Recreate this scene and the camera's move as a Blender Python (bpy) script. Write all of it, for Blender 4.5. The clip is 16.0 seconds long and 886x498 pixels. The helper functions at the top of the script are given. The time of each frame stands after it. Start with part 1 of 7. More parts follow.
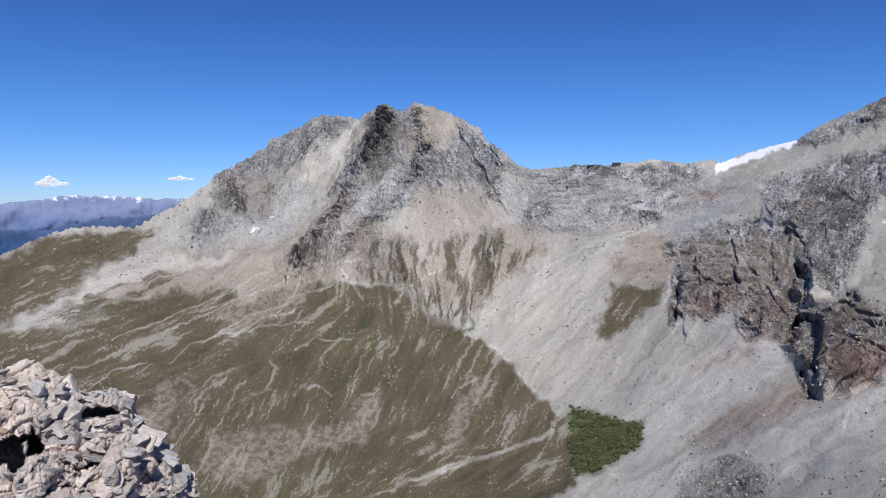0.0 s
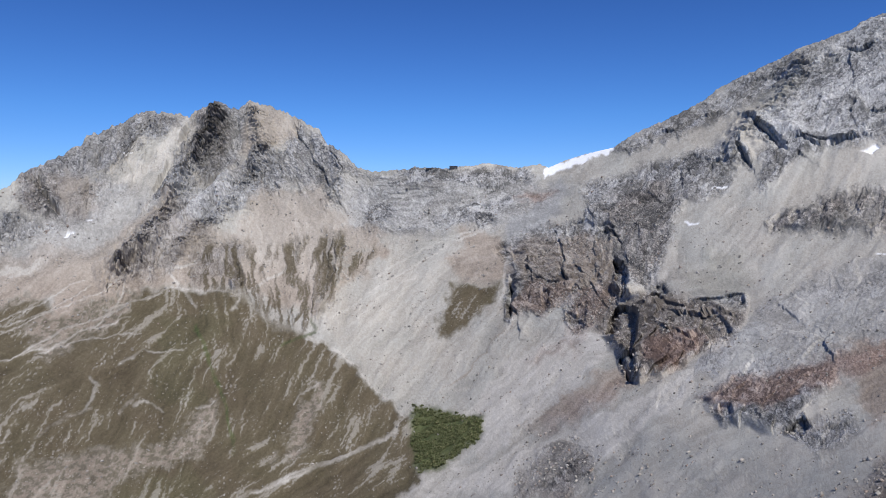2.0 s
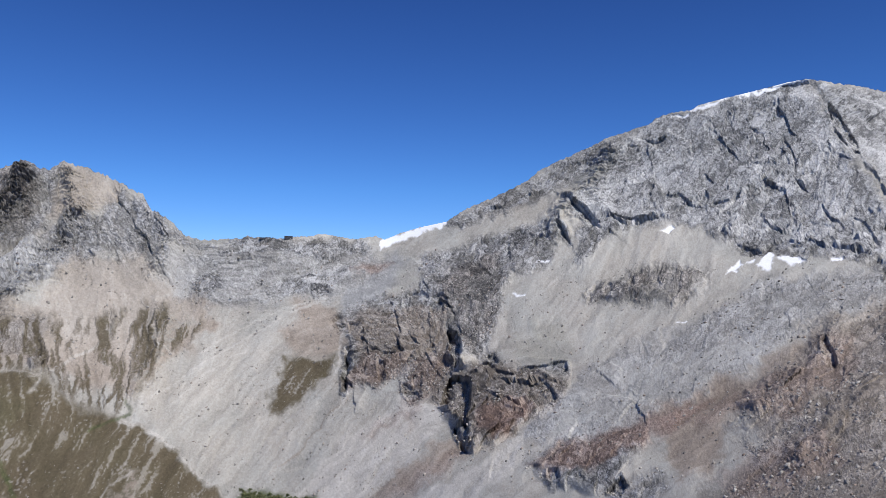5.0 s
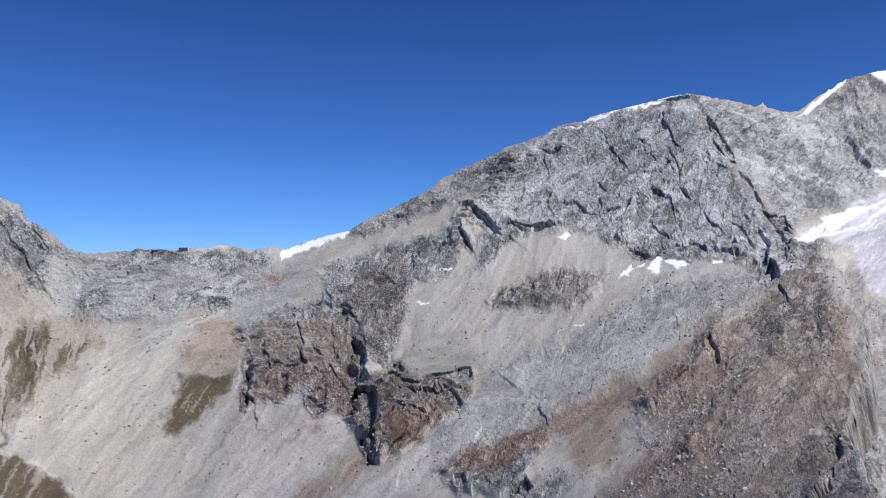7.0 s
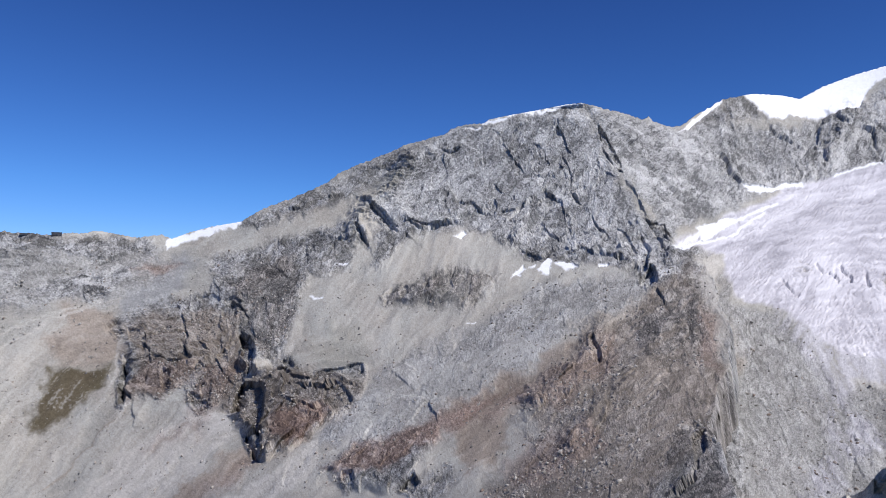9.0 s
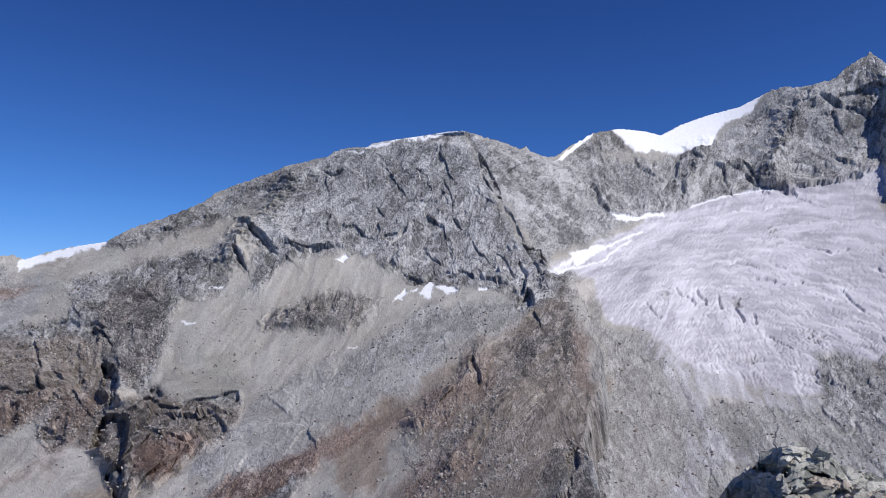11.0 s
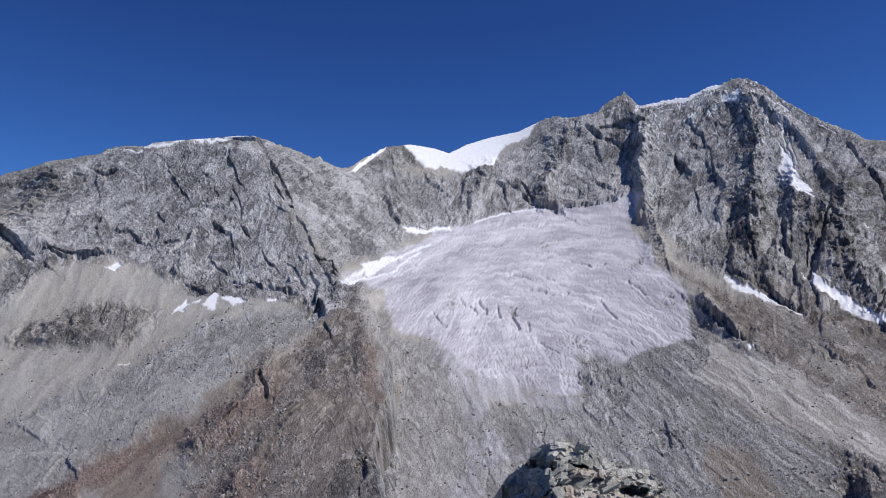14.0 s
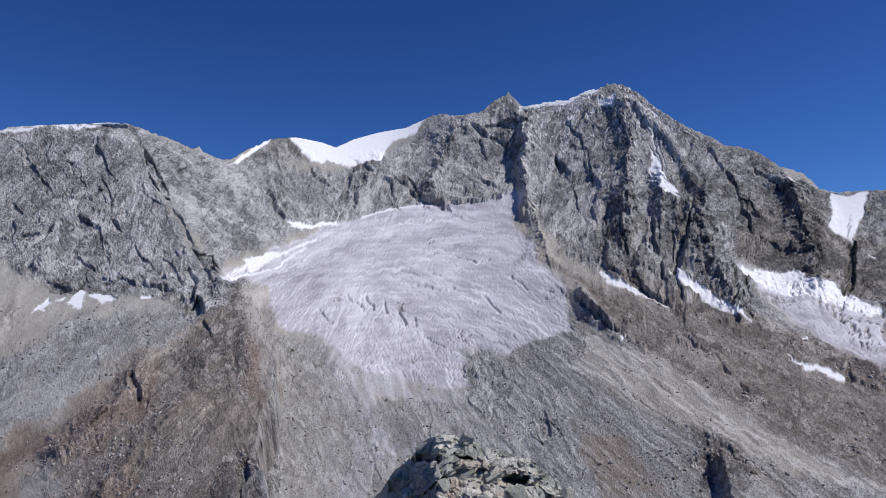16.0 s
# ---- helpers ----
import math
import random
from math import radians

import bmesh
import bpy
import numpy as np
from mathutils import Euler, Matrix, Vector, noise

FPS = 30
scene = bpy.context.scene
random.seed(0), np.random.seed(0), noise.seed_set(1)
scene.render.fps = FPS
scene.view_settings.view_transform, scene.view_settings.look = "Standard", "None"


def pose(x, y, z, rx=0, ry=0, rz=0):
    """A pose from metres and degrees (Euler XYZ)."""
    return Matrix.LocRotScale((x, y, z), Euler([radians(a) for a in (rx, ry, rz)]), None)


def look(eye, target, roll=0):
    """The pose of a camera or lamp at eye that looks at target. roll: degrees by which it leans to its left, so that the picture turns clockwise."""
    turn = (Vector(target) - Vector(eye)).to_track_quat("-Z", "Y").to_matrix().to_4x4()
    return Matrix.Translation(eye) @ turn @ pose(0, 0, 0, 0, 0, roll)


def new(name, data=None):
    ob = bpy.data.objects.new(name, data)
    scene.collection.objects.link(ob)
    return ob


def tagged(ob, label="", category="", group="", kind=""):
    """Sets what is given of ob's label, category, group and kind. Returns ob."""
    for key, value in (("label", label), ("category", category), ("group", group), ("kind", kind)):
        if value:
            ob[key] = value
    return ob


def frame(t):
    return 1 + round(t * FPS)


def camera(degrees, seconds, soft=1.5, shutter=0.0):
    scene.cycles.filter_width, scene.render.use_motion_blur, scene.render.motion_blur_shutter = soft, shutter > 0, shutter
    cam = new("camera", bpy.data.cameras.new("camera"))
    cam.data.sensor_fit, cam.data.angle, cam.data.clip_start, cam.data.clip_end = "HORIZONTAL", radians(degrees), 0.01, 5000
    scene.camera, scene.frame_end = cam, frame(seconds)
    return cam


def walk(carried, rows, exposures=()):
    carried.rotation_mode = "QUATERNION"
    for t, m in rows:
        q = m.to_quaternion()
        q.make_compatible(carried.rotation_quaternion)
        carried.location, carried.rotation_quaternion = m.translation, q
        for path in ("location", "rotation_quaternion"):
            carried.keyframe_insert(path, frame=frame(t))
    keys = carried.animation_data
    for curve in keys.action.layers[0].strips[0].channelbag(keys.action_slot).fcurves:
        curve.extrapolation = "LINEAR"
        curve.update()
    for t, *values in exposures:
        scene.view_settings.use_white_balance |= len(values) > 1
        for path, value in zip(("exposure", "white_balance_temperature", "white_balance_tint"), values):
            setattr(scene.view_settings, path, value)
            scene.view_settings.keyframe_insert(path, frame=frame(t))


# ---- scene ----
# ---------------------------------------------------------------- camera
cam = camera(65.8, 16.0, soft=0.95)
EYE = (0.0, 0.0, 0.0)
# seconds, turn, tilt, lean in degrees
ROWS = [
    (0.0, 0.0, -4.2, 0.0), (0.5, -4.69, -4.4, 0.19), (1.0, -8.31, -4.5, 0.09), (1.5, -10.99, -4.49, -0.02),
    (2.0, -13.25, -4.02, -0.06), (2.5, -16.32, -3.4, -0.05), (3.0, -19.35, -2.44, -0.26), (3.5, -21.72, -1.17, -0.23),
    (4.0, -23.16, -0.02, -0.39), (4.2, -23.91, 0.49, -0.31), (6.3, -31.78, 3.23, 0.15), (6.5, -32.68, 3.16, 0.64),
    (7.0, -34.89, 2.73, 0.69), (7.5, -36.16, 2.4, 0.84), (8.0, -37.92, 1.63, 0.1), (8.5, -41.2, 1.82, -0.21),
    (9.0, -43.64, 2.46, -0.94), (9.2, -44.64, 2.57, -0.95), (11.3, -55.04, 4.48, -0.82), (11.5, -56.14, 4.3, -0.78),
    (12.0, -59.22, 4.58, -0.03), (12.5, -62.56, 4.89, 0.31), (13.0, -65.46, 5.15, 0.17), (13.5, -68.2, 5.39, 0.06),
    (14.0, -70.77, 5.65, -0.3), (14.5, -73.05, 5.94, -0.27), (15.0, -75.47, 6.29, -0.23), (15.5, -77.74, 6.16, -0.08),
    (16.0, -80.17, 5.28, 0.37),
]
walk(cam, [(t, pose(*EYE, 90 + p, r, y)) for t, y, p, r in ROWS],
     exposures=[(0.0, -0.12, 6500, 10), (4.0, -0.06, 6480, 10), (9.0, -0.07, 6450, 11), (12.0, -0.34, 6370, 13), (16.0, -0.42, 6380, 13)])

# ---------------------------------------------------------------- sky and sun
SUN_AZ, SUN_EL = 178.0, 53.0     # clockwise from +y, and height, in degrees
world = bpy.data.worlds.new("world")
scene.world = world
world.use_nodes = True
wn = world.node_tree
sky = wn.nodes.new("ShaderNodeTexSky")
sky.sky_type = "NISHITA"
sky.sun_disc = False
sky.sun_elevation, sky.sun_rotation = radians(SUN_EL), radians(SUN_AZ)
sky.altitude, sky.air_density, sky.dust_density, sky.ozone_density = 2900, 1.0, 0.0, 3.5
back = wn.nodes["Background"]
back.inputs["Strength"].default_value = 0.124
rich = wn.nodes.new("ShaderNodeHueSaturation")
rich.inputs["Hue"].default_value, rich.inputs["Saturation"].default_value = 0.5, 1.12
wn.links.new(sky.outputs[0], rich.inputs["Color"])
# the thin clear air of the heights: deeper blue low down than the model gives
up = wn.nodes.new("ShaderNodeSeparateXYZ")
wn.links.new(wn.nodes.new("ShaderNodeTexCoord").outputs["Generated"], up.inputs[0])
clear = wn.nodes.new("ShaderNodeValToRGB")
clear.color_ramp.elements.new(0.15)
for stop, (at, tone) in zip(clear.color_ramp.elements, ((0.0, (0.46, 0.63, 1.0)), (0.12, (0.42, 0.66, 1.0)), (0.4, (0.33, 0.49, 0.84)))):
    stop.position, stop.color = at, (*tone, 1)
wn.links.new(up.outputs[2], clear.inputs[0])
tint = wn.nodes.new("ShaderNodeMix")
tint.data_type, tint.blend_type = "RGBA", "MULTIPLY"
tint.inputs[0].default_value = 1.0
wn.links.new(rich.outputs[0], tint.inputs[6])
wn.links.new(clear.outputs[0], tint.inputs[7])
wn.links.new(tint.outputs[2], back.inputs["Color"])
sun_data = bpy.data.lights.new("sun", "SUN")
sun_data.energy, sun_data.angle, sun_data.color = 5.0, radians(0.53), (1.0, 0.978, 0.942)
sun = new("sun", sun_data)
a, e = radians(SUN_AZ), radians(SUN_EL)
sun.matrix_world = look((math.sin(a) * math.cos(e) * 50, math.cos(a) * math.cos(e) * 50, math.sin(e) * 50), (0, 0, 0))


# ---------------------------------------------------------------- noise
def hash3(x, y, z, seed):
    h = (x.astype(np.uint32) * np.uint32(374761393) + y.astype(np.uint32) * np.uint32(668265263)
         + z.astype(np.uint32) * np.uint32(2147483647) + np.uint32(seed * 362437 + 1013))
    h = (h ^ (h >> np.uint32(13))) * np.uint32(1274126177)
    h = (h ^ (h >> np.uint32(16))) * np.uint32(2246822519)
    return h ^ (h >> np.uint32(15))


GRAD = np.array([[1, 1, 0], [-1, 1, 0], [1, -1, 0], [-1, -1, 0], [1, 0, 1], [-1, 0, 1], [1, 0, -1], [-1, 0, -1],
                 [0, 1, 1], [0, -1, 1], [0, 1, -1], [0, -1, -1], [1, 1, 0], [-1, 1, 0], [0, -1, 1], [0, -1, -1]], np.float32)


def perlin(p, seed=0):
    """Gradient noise, about -1 to 1, at the points p (..., 3)."""
    f = np.floor(p)
    i = f.astype(np.int64)
    d = (p - f).astype(np.float32)
    w = d * d * d * (d * (d * 6 - 15) + 10)
    total = 0
    for cx in (0, 1):
        for cy in (0, 1):
            for cz in (0, 1):
                g = GRAD[hash3(i[..., 0] + cx, i[..., 1] + cy, i[..., 2] + cz, seed) & np.uint32(15)]
                v = g[..., 0] * (d[..., 0] - cx) + g[..., 1] * (d[..., 1] - cy) + g[..., 2] * (d[..., 2] - cz)
                k = (w[..., 0] if cx else 1 - w[..., 0]) * (w[..., 1] if cy else 1 - w[..., 1]) * (w[..., 2] if cz else 1 - w[..., 2])
                total = total + v * k
    return total


def fbm(p, size, octaves, seed=0, gain=0.5):
    total, amp = 0, 1.0
    for o in range(octaves):
        total = total + amp * perlin(p / size, seed + o)
        size, amp = size / 2.03, amp * gain
    return total


def ridged(p, size, octaves, seed=0, gain=0.55):
    """Sharp crests at 1, smooth hollows towards 0."""
    total, amp, norm, weight = 0, 1.0, 0, 1.0
    for o in range(octaves):
        n = 1 - np.abs(perlin(p / size, seed + o)) * 1.6
        n = np.clip(n, 0, 1) ** 2
        total = total + amp * n * weight
        weight = np.clip(n * 1.6, 0, 1)
        norm += amp
        size, amp = size / 2.1, amp * gain
    return total / norm


def smooth(x, lo, hi):
    k = np.clip((x - lo) / (hi - lo), 0, 1)
    return k * k * (3 - 2 * k)


def inside(az, el, poly):
    """Signed distance in degrees to a closed line of (az, el): positive within."""
    best = np.full(az.shape, 1e9, np.float32)
    within = np.zeros(az.shape, bool)
    n = len(poly)
    for k in range(n):
        (x0, y0), (x1, y1) = poly[k], poly[(k + 1) % n]
        dx, dy = x1 - x0, y1 - y0
        u = np.clip(((az - x0) * dx + (el - y0) * dy) / (dx * dx + dy * dy + 1e-9), 0, 1)
        best = np.minimum(best, (az - x0 - u * dx) ** 2 + (el - y0 - u * dy) ** 2)
        if y0 != y1:
            cross = ((y0 > el) != (y1 > el)) & (az < x0 + (el - y0) * dx / dy)
            within ^= cross
    return np.where(within, 1, -1) * np.sqrt(best)


# how the beds, joints and lines of fall run: bearing, height, angle of the run above the level, in degrees
GRAINS = []


def grain(*rows):
    GRAINS.extend(rows)


grain((-36, -6, 20), (-27, -6, 18), (-22, -12, 22), (-16, -5, 40), (-12, -9, 38), (-13, 3, 70), (-17, 0, 80), (-8, 4, 75), (-6, 1, 52), (-10, -3, 48))
grain((0, 4, 105), (3, 2, 120), (-2, -1, 95), (-8, -6, 85), (-3, -6, 95), (5, -6, 80), (-10, -17, 62), (-20, -18, 55), (0, -16, 62), (-2, -22, 30))
grain((10, -8, 46), (16, -12, 50), (20, -17, 42), (12, 1, 5), (18, 0, 12), (22, -5, 4), (26, -4, 80), (33, -10, 12), (30, 1, 40), (35, 7, 36))
grain((42, -3, 52), (43, 1, 70), (36, -14, 34), (41, 8, 36), (47, 9, 40), (51, 6, 46), (52, 11, 42), (57, 6, 70), (54, 1, 30), (54, -6, 36), (60, -6, 38), (58, -14, 40))
grain((66, -6, 110), (70, -9, 118), (61, 9, 150), (65, 7, 140), (69, 10, 110), (74, 10, 70), (79, 13, 30), (82, 11, 150), (87, 12, 84), (92, 14, 52), (91, 9, 56))
grain((64, 3, 25), (68, 1, 48), (72, -1, 62), (76, -3, 115), (72, 5, 22), (78, 6, 8), (84, 6, 172), (80, 1, 160), (84, -1, 152), (88, 1, 145))
grain((95, 5, 92), (100, 5, 86), (99, 12, 60), (104, 9, 160), (110, 5, 166), (114, 2, 168), (80, -10, 125), (87, -7, 130), (93, -3, 148), (96, -8, 142), (104, -5, 150), (106, -11, 148), (114, -8, 155))


def perlin2(x, y, seed):
    """Flat gradient noise, about -1 to 1."""
    fx, fy = np.floor(x), np.floor(y)
    ix, iy = fx.astype(np.int64), fy.astype(np.int64)
    dx, dy = (x - fx).astype(np.float32), (y - fy).astype(np.float32)
    wx_, wy_ = dx * dx * (3 - 2 * dx), dy * dy * (3 - 2 * dy)
    total = 0
    for cx in (0, 1):
        for cy in (0, 1):
            h = hash3(ix + cx, iy + cy, ix * 0, seed).astype(np.float32) * np.float32(6.2831853 / 4294967296.0)
            total = total + (np.cos(h) * (dx - cx) + np.sin(h) * (dy - cy)) * (wx_ if cx else 1 - wx_) * (wy_ if cy else 1 - wy_)
    return total * 1.5


def nearness(az, el):
    """How strongly each run of the grain holds at each place."""
    w = np.stack([np.exp(-(((az - a_) / 5.0) ** 2 + ((el - e_) / 3.6) ** 2)).astype(np.float32) + 1e-9 / (1 + (az - a_) ** 2 + (el - e_) ** 2) for a_, e_, _ in GRAINS])
    w = w * w
    return w / w.sum(0)


def grained(az, el, near_, size, stretch, octaves, seed, gain=0.6):
    """Noise drawn out along the grain, about -1 to 1; size in degrees across."""
    out, power = np.zeros(az.shape, np.float32), np.full(az.shape, 1e-6, np.float32)
    for k, (_, _, angle) in enumerate(GRAINS):
        cut = near_[k] > 0.06
        if not cut.any():
            continue
        c, s_ = math.cos(radians(angle)), math.sin(radians(angle))
        x, y, w = az[cut], el[cut], near_[k][cut]
        u, v = (x * c + y * s_) / stretch + 31.0 * k, -x * s_ + y * c
        total, amp, wide = 0, 1.0, size
        for o in range(octaves):
            total = total + amp * perlin2(u / wide, v / wide, seed + o)
            amp, wide = amp * gain, wide / 2.1
        out[cut] += w * total
        power[cut] += w * w
    return out / np.sqrt(power)


def facets(u, v, size, seed):
    """Broken faces: each cell of uneven size is a tilted plane at its own height. Returns the height, the tone of each, and the gap to the next."""
    x, y = u / size, v / size
    fx, fy = np.floor(x), np.floor(y)
    ix, iy = fx.astype(np.int64), fy.astype(np.int64)
    best, second = np.full(x.shape, 9.0, np.float32), np.full(x.shape, 9.0, np.float32)
    high, tone = np.zeros(x.shape, np.float32), np.zeros(x.shape, np.float32)
    for cx in (-1, 0, 1):
        for cy in (-1, 0, 1):
            h = hash3(ix + cx, iy + cy, ix * 0 + 3, seed)
            r1, r2 = (h & np.uint32(255)).astype(np.float32) / 255, (h >> np.uint32(8) & np.uint32(255)).astype(np.float32) / 255
            r3, r4 = (h >> np.uint32(16) & np.uint32(255)).astype(np.float32) / 255, (h >> np.uint32(24)).astype(np.float32) / 255
            dx, dy = (x - fx - cx - r1).astype(np.float32), (y - fy - cy - r2).astype(np.float32)
            gap = np.hypot(dx, dy)
            nearer = gap < best
            second = np.where(nearer, best, np.minimum(second, gap))
            plane = (r3 - 0.5) + dx * (r4 - 0.5) * 1.6 + dy * (r1 + r3 - 1.0) * 1.6
            high, tone = np.where(nearer, plane, high), np.where(nearer, r2 * 0.5 + r4 * 0.5, tone)
            best = np.where(nearer, gap, best)
    return high, tone, second - best


def cubic(x, xs, rows):
    """Catmull-Rom through rows (n, m) at the knots xs: the rows at each x."""
    xs = np.asarray(xs, float)
    k = np.clip(np.searchsorted(xs, x) - 1, 0, len(xs) - 2)
    h = (xs[k + 1] - xs[k])
    u = np.clip((x - xs[k]) / h, 0, 1)[:, None]
    slope = np.gradient(rows, xs, axis=0)
    a_, b_, h = rows[k], rows[k + 1], h[:, None]
    return ((2 * u ** 3 - 3 * u ** 2 + 1) * a_ + (u ** 3 - 2 * u ** 2 + u) * h * slope[k]
            + (-2 * u ** 3 + 3 * u ** 2) * b_ + (u ** 3 - u ** 2) * h * slope[k + 1])


# ---------------------------------------------------------------- materials
def nodes_of(name, rough=0.9):
    m = bpy.data.materials.new(name)
    m.use_nodes = True
    t = m.node_tree
    b = t.nodes["Principled BSDF"]
    b.inputs["Roughness"].default_value = rough
    b.inputs["Specular IOR Level"].default_value = 0.2
    return m, t, b


def node(t, kind, **values):
    n = t.nodes.new(kind)
    for key, value in values.items():
        n.inputs[key.replace("_", " ")].default_value = value
    return n


def noise_node(t, coord, scale, detail=6.0, rough=0.6, stretch=None):
    n = node(t, "ShaderNodeTexNoise", Scale=scale, Detail=detail, Roughness=rough)
    if stretch:
        mp = t.nodes.new("ShaderNodeMapping")
        mp.inputs["Scale"].default_value = stretch
        t.links.new(coord, mp.inputs["Vector"])
        coord = mp.outputs[0]
    t.links.new(coord, n.inputs["Vector"])
    return n.outputs["Fac"]


def ramp(t, fac, stops):
    r = t.nodes.new("ShaderNodeValToRGB")
    els = r.color_ramp.elements
    while len(els) < len(stops):
        els.new(0.5)
    for el_, (at, c) in zip(els, stops):
        el_.position, el_.color = at, (*c, 1)
    t.links.new(fac, r.inputs[0])
    return r.outputs[0]


def mix(t, fac, c0, c1, mode="MIX"):
    m = t.nodes.new("ShaderNodeMix")
    m.data_type, m.blend_type = "RGBA", mode
    for socket, value in ((m.inputs[0], fac), (m.inputs[6], c0), (m.inputs[7], c1)):
        if isinstance(value, (int, float)):
            socket.default_value = value
        elif isinstance(value, tuple):
            socket.default_value = (*value, 1)
        else:
            t.links.new(value, socket)
    return m.outputs[2]


def maths(t, op, a_, b_=0.0, clamp=False):
    m = t.nodes.new("ShaderNodeMath")
    m.operation, m.use_clamp = op, clamp
    for socket, value in ((m.inputs[0], a_), (m.inputs[1], b_)):
        if isinstance(value, (int, float)):
            socket.default_value = value
        else:
            t.links.new(value, socket)
    return m.outputs[0]


def bump(t, b, height, strength, distance, under=None):
    n = node(t, "ShaderNodeBump", Strength=strength, Distance=distance)
    t.links.new(height, n.inputs["Height"])
    if under:
        t.links.new(under, n.inputs["Normal"])
    t.links.new(n.outputs[0], b.inputs["Normal"])
    return n.outputs[0]


def terrain_material():
    """Scree as the ground colour, with rock, turf, red schist, snow and ice laid over it by the mesh's own cover values."""
    m, t, b = nodes_of("alpine_ground", 0.95)
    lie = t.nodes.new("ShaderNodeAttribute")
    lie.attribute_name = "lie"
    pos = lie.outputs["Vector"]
    cover = {}
    for layer, names in (("cover_a", ("grass", "rock", "red")), ("cover_b", ("ice", "snow", "streak")), ("cover_c", ("tan", "dark", "pale")),
                         ("cover_d", ("green", "icedirt", "fleck"))):
        at = t.nodes.new("ShaderNodeAttribute")
        at.attribute_name = layer
        sep = t.nodes.new("ShaderNodeSeparateColor")
        t.links.new(at.outputs["Color"], sep.inputs[0])
        for k, n in enumerate(names):
            cover[n] = sep.outputs[k]
        cover["reach" if layer == "cover_b" else "light"] = at.outputs["Alpha"]
    big = noise_node(t, pos, 0.02, 4)
    fine = noise_node(t, pos, 0.33, 5, 0.7)
    tiny = noise_node(t, pos, 1.05, 4, 0.7)
    speck = maths(t, "ADD", maths(t, "MULTIPLY", fine, 0.5), maths(t, "MULTIPLY", tiny, 0.5))
    vo = node(t, "ShaderNodeTexVoronoi", Scale=0.75)
    t.links.new(pos, vo.inputs["Vector"])
    pick = t.nodes.new("ShaderNodeSeparateColor")
    t.links.new(vo.outputs["Color"], pick.inputs[0])
    stones = maths(t, "MULTIPLY", maths(t, "SUBTRACT", pick.outputs[0], 0.5), 0.23)
    run = maths(t, "ADD", maths(t, "MULTIPLY", cover["streak"], 0.55), maths(t, "ADD", maths(t, "MULTIPLY", speck, 0.45), maths(t, "MULTIPLY", stones, 0.5)))
    hewn = maths(t, "ADD", maths(t, "MULTIPLY", cover["streak"], 0.62), maths(t, "ADD", maths(t, "MULTIPLY", speck, 0.38), stones))
    earth = maths(t, "ADD", maths(t, "MULTIPLY", cover["streak"], 0.48), maths(t, "ADD", maths(t, "MULTIPLY", speck, 0.52), maths(t, "MULTIPLY", stones, 0.3)))
    warm = ramp(t, big, [(0.38, (0, 0, 0)), (0.62, (1, 1, 1))])
    scree = mix(t, warm, ramp(t, run, [(0.32, (0.265, 0.256, 0.23)), (0.5, (0.36, 0.347, 0.312)), (0.68, (0.455, 0.44, 0.4))]),
                ramp(t, run, [(0.32, (0.268, 0.247, 0.214)), (0.5, (0.37, 0.343, 0.3)), (0.68, (0.47, 0.44, 0.39))]))
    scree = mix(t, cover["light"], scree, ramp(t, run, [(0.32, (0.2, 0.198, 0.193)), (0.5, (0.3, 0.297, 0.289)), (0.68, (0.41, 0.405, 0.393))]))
    pale = ramp(t, run, [(0.34, (0.35, 0.325, 0.285)), (0.5, (0.46, 0.43, 0.385)), (0.66, (0.58, 0.55, 0.5))])
    tan = ramp(t, run, [(0.34, (0.196, 0.159, 0.126)), (0.5, (0.297, 0.248, 0.203)), (0.66, (0.4, 0.345, 0.29))])
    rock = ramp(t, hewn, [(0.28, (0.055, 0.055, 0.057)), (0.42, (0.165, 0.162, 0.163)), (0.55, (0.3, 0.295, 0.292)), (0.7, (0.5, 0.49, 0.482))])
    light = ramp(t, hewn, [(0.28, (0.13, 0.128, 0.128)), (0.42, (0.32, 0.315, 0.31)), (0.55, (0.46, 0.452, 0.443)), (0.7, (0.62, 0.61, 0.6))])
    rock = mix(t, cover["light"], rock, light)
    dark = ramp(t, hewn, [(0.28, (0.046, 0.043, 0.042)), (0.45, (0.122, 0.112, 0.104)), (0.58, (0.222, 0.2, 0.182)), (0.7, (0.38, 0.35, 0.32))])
    red = ramp(t, hewn, [(0.3, (0.115, 0.076, 0.062)), (0.5, (0.24, 0.165, 0.133)), (0.68, (0.4, 0.31, 0.262))])
    turf = ramp(t, earth, [(0.34, (0.06, 0.047, 0.029)), (0.5, (0.106, 0.085, 0.054)), (0.66, (0.172, 0.142, 0.098))])
    turf = mix(t, maths(t, "MULTIPLY", warm, 0.16), turf, ramp(t, earth, [(0.36, (0.055, 0.058, 0.026)), (0.64, (0.14, 0.138, 0.075))]))
    green = ramp(t, earth, [(0.38, (0.035, 0.05, 0.018)), (0.62, (0.12, 0.13, 0.055))])
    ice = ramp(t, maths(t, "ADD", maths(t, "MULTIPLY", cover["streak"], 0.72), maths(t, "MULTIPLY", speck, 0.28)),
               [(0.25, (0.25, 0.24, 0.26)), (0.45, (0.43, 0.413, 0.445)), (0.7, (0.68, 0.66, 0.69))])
    col = mix(t, cover["tan"], scree, tan)
    col = mix(t, cover["pale"], col, pale)
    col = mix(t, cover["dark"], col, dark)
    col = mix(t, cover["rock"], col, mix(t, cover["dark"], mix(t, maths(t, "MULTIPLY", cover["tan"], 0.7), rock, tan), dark))
